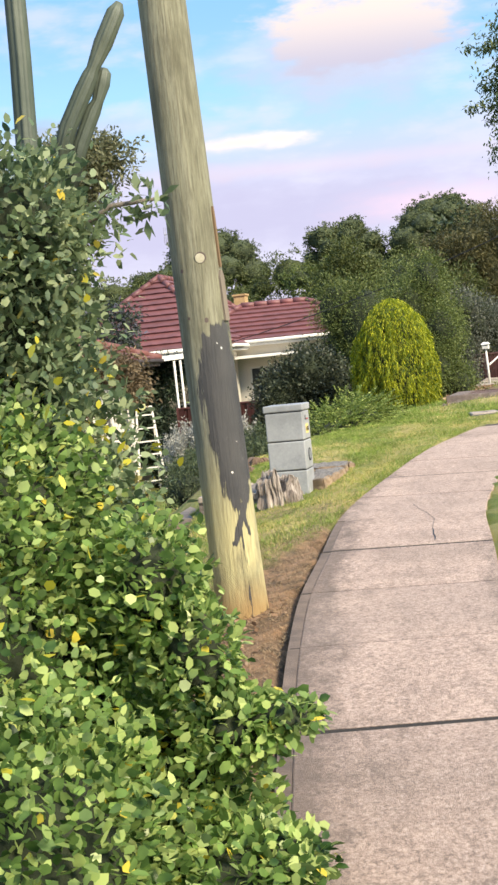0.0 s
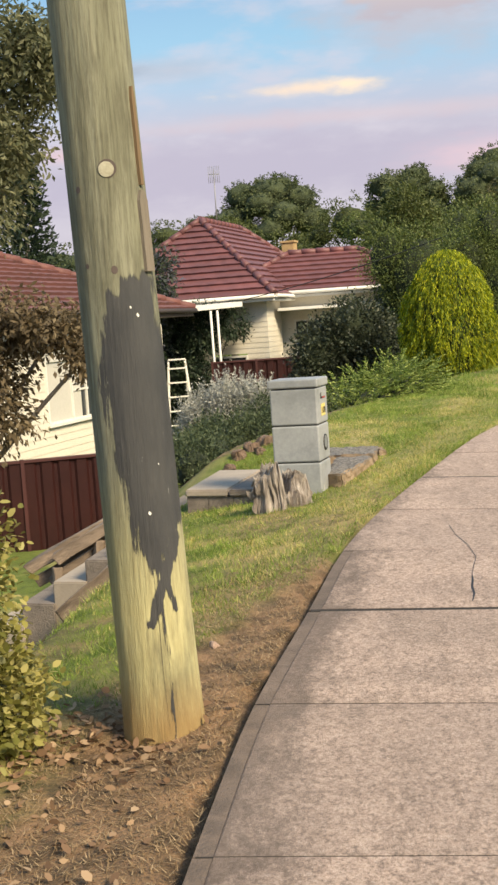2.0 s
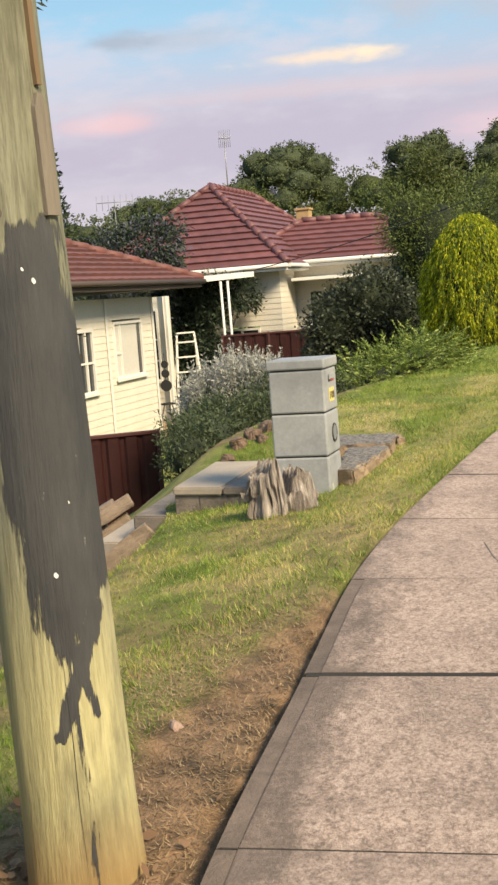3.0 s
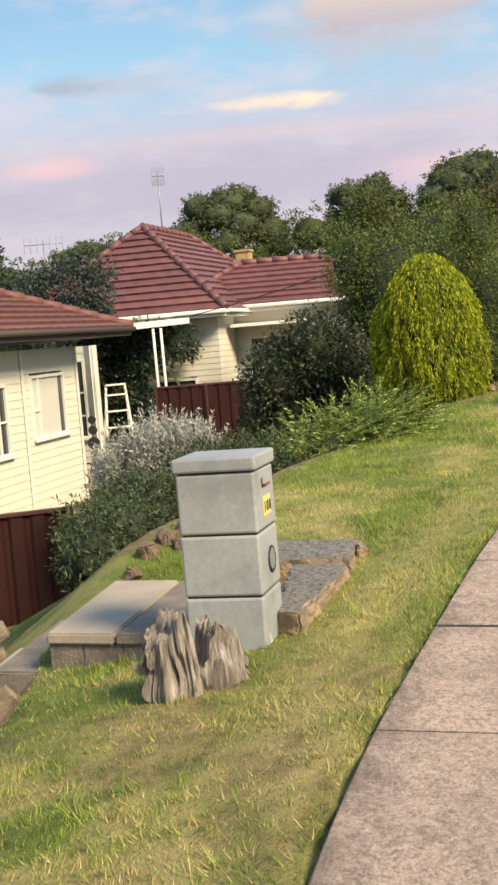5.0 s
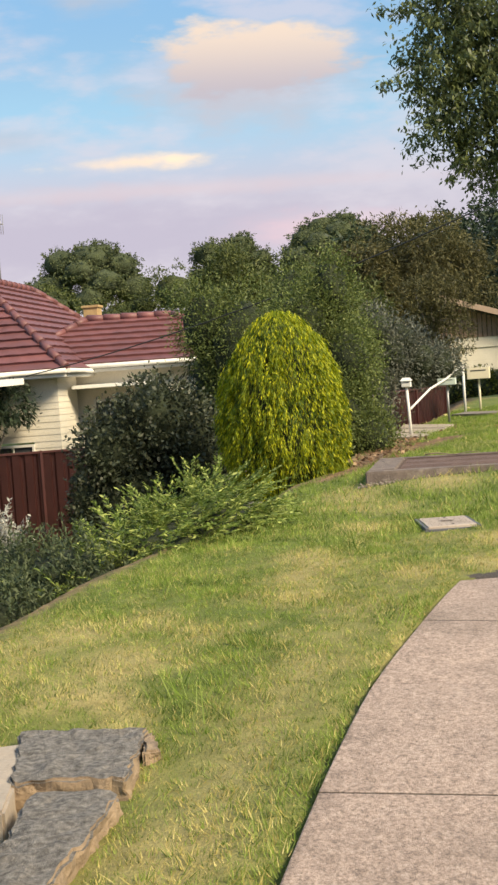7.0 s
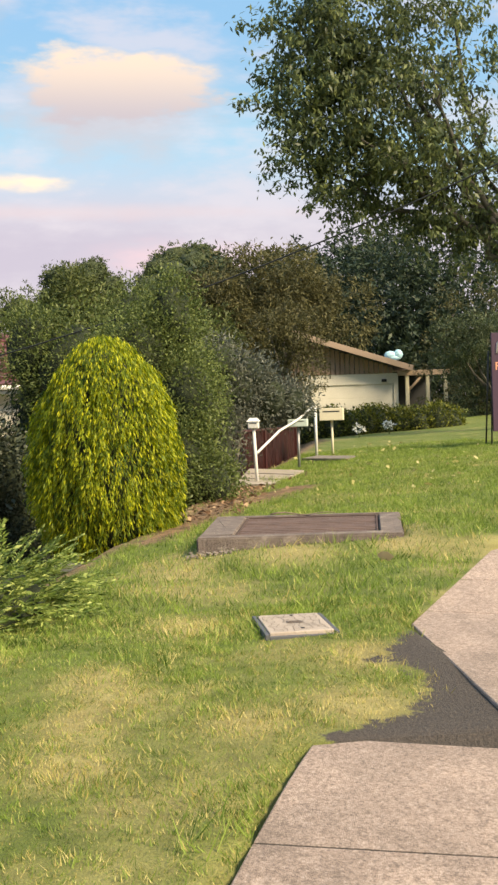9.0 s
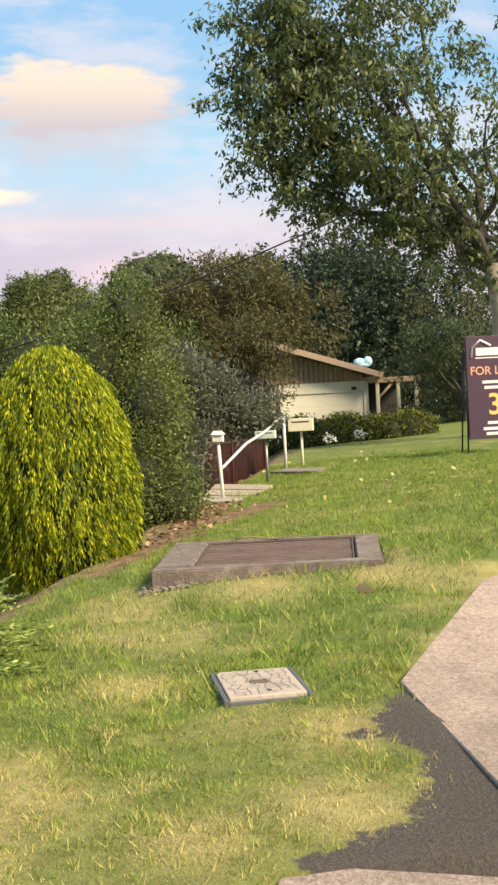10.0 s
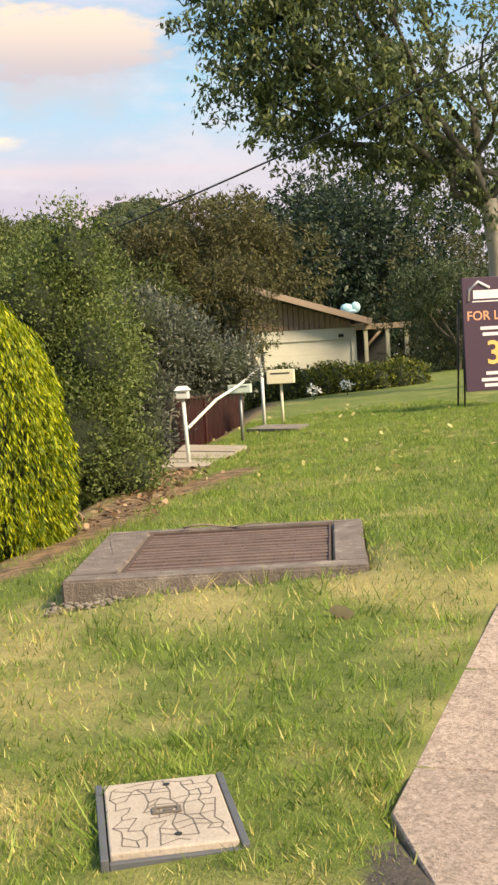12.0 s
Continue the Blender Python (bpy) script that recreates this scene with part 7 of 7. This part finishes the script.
far_tree("jacaranda_tree", -4.95, 37.6, 6.0, 3.2, F_JACARANDA, "dark jacaranda tree with purple blossom behind a cottage", 26000, (0.14, 0.05), -2.1, 0.15, 0.8, seed=31, k=12, low=0.3)
far_tree("dark_tree", -3.2, 37.8, 4.1, 2.1, F_DARK, "dark leafy tree under a carport awning", 16000, (0.16, 0.05), -2.0, 0.1, 0.8, seed=32, k=19, low=0.15)


def norfolk_pine():
    t = thing("norfolk_pine", (-21.2, 90, -3), "dark tiered pine tree in the distance", "tree")
    part("trunk", tube(bmesh.new(), [(0, 0, 0), (0, 0, 19.5)], [0.4, 0.04], 8), M_BARK, t)
    P, D = [], []
    for i in range(26):
        z = 4 + 15 * i / 26
        r = 3.6 * (1 - i / 27) + 0.25
        for k in range(11):
            a = 6.28318 * (k + 0.37 * i) / 11
            s = np.linspace(0.1, 1, 26)
            pts = np.stack([r * s * math.cos(a), r * s * math.sin(a), z + 0.35 * s + 0 * s], 1) + rng.normal(size=(26, 3)) * 0.10
            P.append(pts)
            D.append(np.repeat([[math.cos(a), math.sin(a), 0.4]], 26, 0))
    v, f = leaves_at(np.concatenate(P), np.concatenate(D), 0.5, 0.22, 0.0, 0.6)
    tagged(sheet("crown", v, f, F_DARK, t), kind="stuff")


norfolk_pine()


def big_gum():
    x, y = 17.2, 45.5
    t = thing("plane_tree", (x, y, gz(x, y)), "tall spreading street tree with pale forked trunk and airy crown", "tree")
    b = bmesh.new()
    tube(b, wiggle((0.1, 0, -0.3), (-0.35, 0, 4.9), 7, 0.12, 3), [0.34, 0.30, 0.27, 0.25, 0.24, 0.23, 0.22, 0.21], 12)
    tube(b, wiggle((0.2, 0.05, 2.2), (1.6, 0.3, 7.5), 6, 0.2, 5), [0.22, 0.2, 0.18, 0.16, 0.14, 0.11, 0.08], 9)
    part("trunk", b, M_PALEBARK, t)
    ends = []
    for i, (ex, ey, ez) in enumerate(((-3.0, 0.3, 8.6), (-5.4, -0.6, 8.4), (-6.2, 0.2, 10.2), (-2.0, 1.2, 11.5), (-4.4, 0.6, 12.2), (0.6, 0.2, 12.5), (2.4, 0.2, 10.0), (-1.0, -1.6, 9.2), (-4.0, -1.2, 10.4), (-6.6, 0.8, 8.0), (3.2, 1.2, 8.0), (-6.2, 0.0, 12.6), (0.5, -1.0, 7.2), (-2.6, 0.8, 14.0))):
        b = bmesh.new()
        pts = wiggle((-0.35, 0, 4.8) if ex < 0.5 else (1.2, 0.2, 6.4), (ex, ey, ez), 8, 0.95, 11 + i)
        tube(b, pts, [0.14 - 0.015 * q for q in range(9)], 7)
        ends.append(pts)
        for j in (4, 6):
            e2 = pts[j] + Vector((rng.uniform(-1.3, 1.3), rng.uniform(-1, 1), rng.uniform(0.1, 1.3)))
            q2 = wiggle(pts[j], e2, 5, 0.2, 40 + i * 3 + j)
            tube(b, q2, [0.06, 0.05, 0.04, 0.03, 0.025, 0.015], 5)
            ends.append(q2)
        part("limb", b, M_GREYLIMB, t, "dark grey forking limb")
    cl = []
    for pts in ends:
        for q in pts[3:]:
            for _ in range(6):
                cl.append((q.x + rng.normal() * 0.7, q.y + rng.normal() * 0.7, q.z + rng.normal() * 0.5))
    cl = np.array(cl)
    blobs = [(-7.8, 0.1, 10.4, 0.9, 1.0, 1.7), (-7.6, 0.1, 8.5, 0.7, 0.9, 0.8), (-7.4, 0.2, 12.0, 0.8, 0.9, 0.9), (-5.6, 0, 10.6, 2.2, 1.8, 2.9), (-3.4, 0, 9.0, 2.4, 1.8, 2.0), (-2.0, 0, 12.4, 2.4, 2.0, 2.6), (-5.0, 0.5, 7.5, 2.0, 1.5, 1.2), (1.5, 0.5, 9.5, 1.6, 1.6, 2.4), (-1.2, 0.5, 6.7, 2.2, 1.4, 1.0), (-6.9, 0, 9.2, 1.0, 1.2, 2.0), (-4.4, 0, 13.4, 2.6, 2, 2.0), (-6.7, 0, 12.0, 1.2, 1.3, 1.8), (1.0, 0.5, 5.6, 1.6, 1.2, 1.0), (-6.4, 0.3, 7.6, 1.2, 1.0, 0.9), (-5.6, 0, 9.6, 1.8, 1.4, 1.6), (-5.2, 0, 8.8, 1.8, 1.4, 1.4), (-6.0, 0.2, 11.6, 1.4, 1.2, 1.6), (-4.6, 0, 11.0, 1.6, 1.4, 1.6), (-6.2, 0.3, 9.6, 1.2, 1.2, 1.6), (-4.6, 0.3, 6.6, 1.5, 1.0, 0.8), (-3.2, 0.3, 6.1, 1.6, 1.0, 0.9), (-2.0, 0.3, 5.6, 1.6, 1.2, 0.9), (0.3, 0.4, 4.7, 1.4, 1.0, 0.8), (-0.8, 0.2, 5.0, 1.3, 1.0, 0.7), (1.5, 0.3, 5.6, 1.2, 1.0, 1.0)]
    extra, _ = lobes(blobs, 1150, 0.95)
    extra = extra[rng.random(len(extra)) < np.where((extra[:, 0] > -3.2) & (extra[:, 2] > 7.0), 0.45, 0.92)]
    cl = np.concatenate([cl[rng.random(len(cl)) < np.where(cl[:, 0] < -4, 0.6, 0.33)], extra])
    size = np.repeat(rng.uniform(0.10, 0.30, (len(cl), 1)), 36, 0)
    P = np.repeat(cl, 36, 0) + rng.normal(size=(len(cl) * 36, 3)) * size * np.array([1, 1, 0.7])
    v, f = leaves_at(P, rng.normal(size=P.shape), 0.20, 0.080, 0.9, 0.5)
    tagged(sheet("crown", v, f, F_GUM, t), kind="stuff")


big_gum()

hb = [(11.9 + 0.62 * k + 0.1 * math.sin(k * 3), 51.8 + 0.15 * math.sin(k * 5), 0.56, 0.62, 0.8, 0.70 + 0.06 * math.sin(k * 2)) for k in range(9)]
hedge = shrub("clipped_hedge", (0, 0, 0.35), hb, 22000, (0.11, 0.06), F_HEDGE, "clipped green and yellow hedge in front of a garage", shrink=0.85, shell=0.3, category="hedge", stem=False)


def white_flower(x, y):
    fl = thing("white_flower", (x, y, gz(x, y)), "small white flower clump at the foot of a hedge", "flower", "white flowers")
    part("stem", tube(bmesh.new(), [(0, 0, 0), (0.02, 0, 0.25)], [0.02, 0.01], 5), F_SHRUB, fl)
    p_, d_ = lobes([(0, 0, 0.3, 0.16, 0.16, 0.10)], 60, 0.4)
    v_, f_ = leaves_at(p_, d_, 0.09, 0.07)
    sheet("petals", v_, f_, M_WHITEPAINT, fl)


white_flower(12.7, 48.8)
white_flower(13.9, 49.4)

# ---- grass, litter ----
def blades(n, xr, yr, ln, wd, mat, label, want, lean=0.5):
    x, y = rng.uniform(*xr, n), rng.uniform(*yr, n)
    crest = np.interp(y, CREST_Y, CREST_X)
    dry, soil = wear_at(x, y)
    q = rng.random(n)
    beside = (x < edge_x(y) - 0.015) | ((y > 17.28) & (y < 19.38) & (x < 4.04 + 0.118 * (y - 17.35)))
    keep = beside & (x > crest - np.interp(y, (7.5, 8.5, 12.9, 13.2), (0.1, 1.1, 1.1, 0.1))) & want(x, y, dry, soil, q)
    for poly in (((-0.76, 13.20), (-0.37, 13.08), (0.10, 12.95), (0.26, 14.25), (-0.58, 14.55)), ((0.50, 12.86), (0.64, 12.72), (0.95, 13.92), (1.03, 14.76), (0.46, 14.86), (0.34, 14.7), (0.34, 13.9), (0.58, 13.9)), ((3.36, 19.32), (3.82, 19.29), (3.84, 20.0), (3.40, 20.02)), ((0.13, 12.62), (0.5, 12.62), (0.5, 13.03), (0.13, 13.03)), ((0.02, 12.02), (0.3, 12.02), (0.3, 12.24), (0.02, 12.24))):
        inside = np.zeros(x.shape, bool)
        for (x0, y0), (x1, y1) in zip(poly, poly[1:] + poly[:1]):
            inside ^= ((y0 > y) != (y1 > y)) & (x < (x1 - x0) * (y - y0) / ((y1 - y0) or 1e-9) + x0)
        keep &= ~inside
    keep &= ~in_drain(x, y)
    keep &= tar_at(x, y) + 0.6 * (q - 0.5) < 0.45
    keep &= ~((np.hypot(x + 0.112, y - 7.2)) < 0.17)
    x, y = x[keep], y[keep]
    n = len(x)
    z = ground_z(x, y) + 0.012 * np.sin(x * 3.1 + 1.3 * np.sin(y * 1.7)) - 0.006
    a = rng.uniform(0, 6.28318, n)
    tall = ln * rng.uniform(0.5, 1.3, n) * (0.75 + 0.5 * np.sin(x * 2.3 + 2 * np.sin(y * 1.1)) ** 2)
    # tufts: blades of one small cell grow alike, some cells long, some cropped
    cell = max(0.06, 1.6 * ln)
    ci, cj = np.floor((x + 0.4 * cell * np.sin(y * 41)) / cell), np.floor((y + 0.4 * cell * np.sin(x * 37)) / cell)
    h1, h2 = np.modf(np.abs(np.sin(ci * 12.9898 + cj * 78.233) * 43758.5453))[0], np.modf(np.abs(np.sin(ci * 39.346 + cj * 11.135) * 24634.63))[0]
    tall *= 0.45 + 1.25 * h1 ** 1.5
    lx, ly = tall * (lean * 0.8 * rng.normal(size=n) + 0.5 * np.cos(h2 * 6.28318)), tall * (lean * 0.8 * rng.normal(size=n) + 0.5 * np.sin(h2 * 6.28318))
    wx, wy = wd * np.cos(a) * 0.5, wd * np.sin(a) * 0.5
    v = np.stack([np.stack([x - wx, y - wy, z], 1), np.stack([x + wx, y + wy, z], 1), np.stack([x + lx, y + ly, z + tall], 1)], 1).reshape(-1, 3)
    g = sheet("grass", v, np.arange(3 * n).reshape(n, 3), mat)
    return tagged(g, label, "grass", kind="stuff")


blades(460000, (-1.9, 4.5), (7.5, 20.5), 0.030, 0.0048, F_GRASS, "short green mown lawn grass", lambda x, y, d, s, q: (q > d * 0.75) & (q > s * 1.02))
blades(320000, (-1.9, 4.5), (4.0, 20.5), 0.027, 0.0052, F_DRYGRASS, "short dry straw-coloured lawn grass", lambda x, y, d, s, q: (q < 0.21 + 0.10 * (y > 15.5) + d * 0.8) & (q > s * 0.93))
blades(280000, (0.8, 13.5), (19.5, 42), 0.055, 0.009, F_GRASS, "green mown lawn grass on a rising verge", lambda x, y, d, s, q: (q > d * 0.85) & (q > s))
blades(60000, (0.8, 12), (19.5, 36), 0.05, 0.009, F_DRYGRASS, "dry straw-coloured grass in a green verge", lambda x, y, d, s, q: (q < 0.12 + d * 0.9) & (q > s * 0.9))
blades(20000, (0.0, 8), (13, 30), 0.11, 0.008, F_GRASS, "tufts of longer green lawn grass", lambda x, y, d, s, q: (np.sin(x * 2.9 + 1) * np.sin(y * 2.3 + x) > 0.55) & (d < 0.3) & (s < 0.2), 0.6)


def flat_litter(n, pick, size, mat, label, name="leaf_litter", lift=0.35, wild=0.3, above=0.012):
    pts = np.array([pick() for _ in range(n)])
    pts[:, 0] = np.minimum(pts[:, 0], edge_x(pts[:, 1]) - 0.08)
    z = ground_z(pts[:, 0], pts[:, 1]) + 0.012 * np.sin(pts[:, 0] * 3.1 + 1.3 * np.sin(pts[:, 1] * 1.7)) * (np.abs(pts[:, 1] - 20) < 30) + above
    p_ = np.column_stack([pts, z])
    v_, f_ = leaves_at(p_, np.column_stack([rng.normal(size=(n, 2)), lift * rng.random(n)]), size, size * 0.6, 0, wild, rounded=True)
    return tagged(sheet(name, v_, f_, mat), label, "leaves", kind="stuff")


flat_litter(420, lambda: (rng.uniform(-0.9, 0.0), rng.uniform(4.5, 7.6)), 0.04, F_LITTER, "brown leaf litter on bare soil by a pole")
flat_litter(260, lambda: (0.25 * rng.normal() - 0.45, 0.2 * rng.normal() + 7.15), 0.045, F_LITTER, "curled dry leaves heaped beside a timber pole")
flat_litter(160, lambda: (rng.uniform(5, 12.5), rng.uniform(29, 44)), 0.12, foliage("fallen_yellow_leaf", (0.40, 0.34, 0.12), (0.55, 0.48, 0.2), (0.7, 0.62, 0.35)), "fallen pale yellow leaves on a lawn")
flat_litter(300, lambda: (lambda t: (4.2 + 1.9 * t + 0.25 * rng.normal(), 27.6 + 5.4 * t + 0.25 * rng.normal()))(rng.random()), 0.09, F_LITTER, "brown fallen leaves on bare soil beside shrubs")
flat_litter(1, lambda: (5.05, 22.0), 0.15, foliage("curled_tan_leaf", (0.42, 0.27, 0.14), (0.56, 0.40, 0.22), (0.70, 0.54, 0.33), 0.8, 0.3, 4.0), "single dry leaf lying on a lawn", "dry_leaf", 0.5, 0.03, 0.04)


def straw(n):
    t = rng.random(n)
    y = 4.0 + 5.6 * t
    x = edge_x(y) - 0.04 - 0.75 * rng.random(n)
    z = ground_z(x, y) + 0.012 * np.sin(x * 3.1 + 1.3 * np.sin(y * 1.7)) + 0.004
    a = rng.uniform(0, 6.28318, n)
    ln = rng.uniform(0.015, 0.05, n)
    v_ = np.stack([np.stack([x, y, z], 1), np.stack([x + 0.004 * np.sin(a), y - 0.004 * np.cos(a), z], 1), np.stack([x + ln * np.cos(a), y + ln * np.sin(a), z + 0.02 * rng.random(n)], 1)], 1).reshape(-1, 3)
    tagged(sheet("straw", v_, np.arange(3 * n).reshape(n, 3), F_STRAW), "dead straw strewn over bare soil by a footpath", "straw", kind="stuff")


straw(14000)
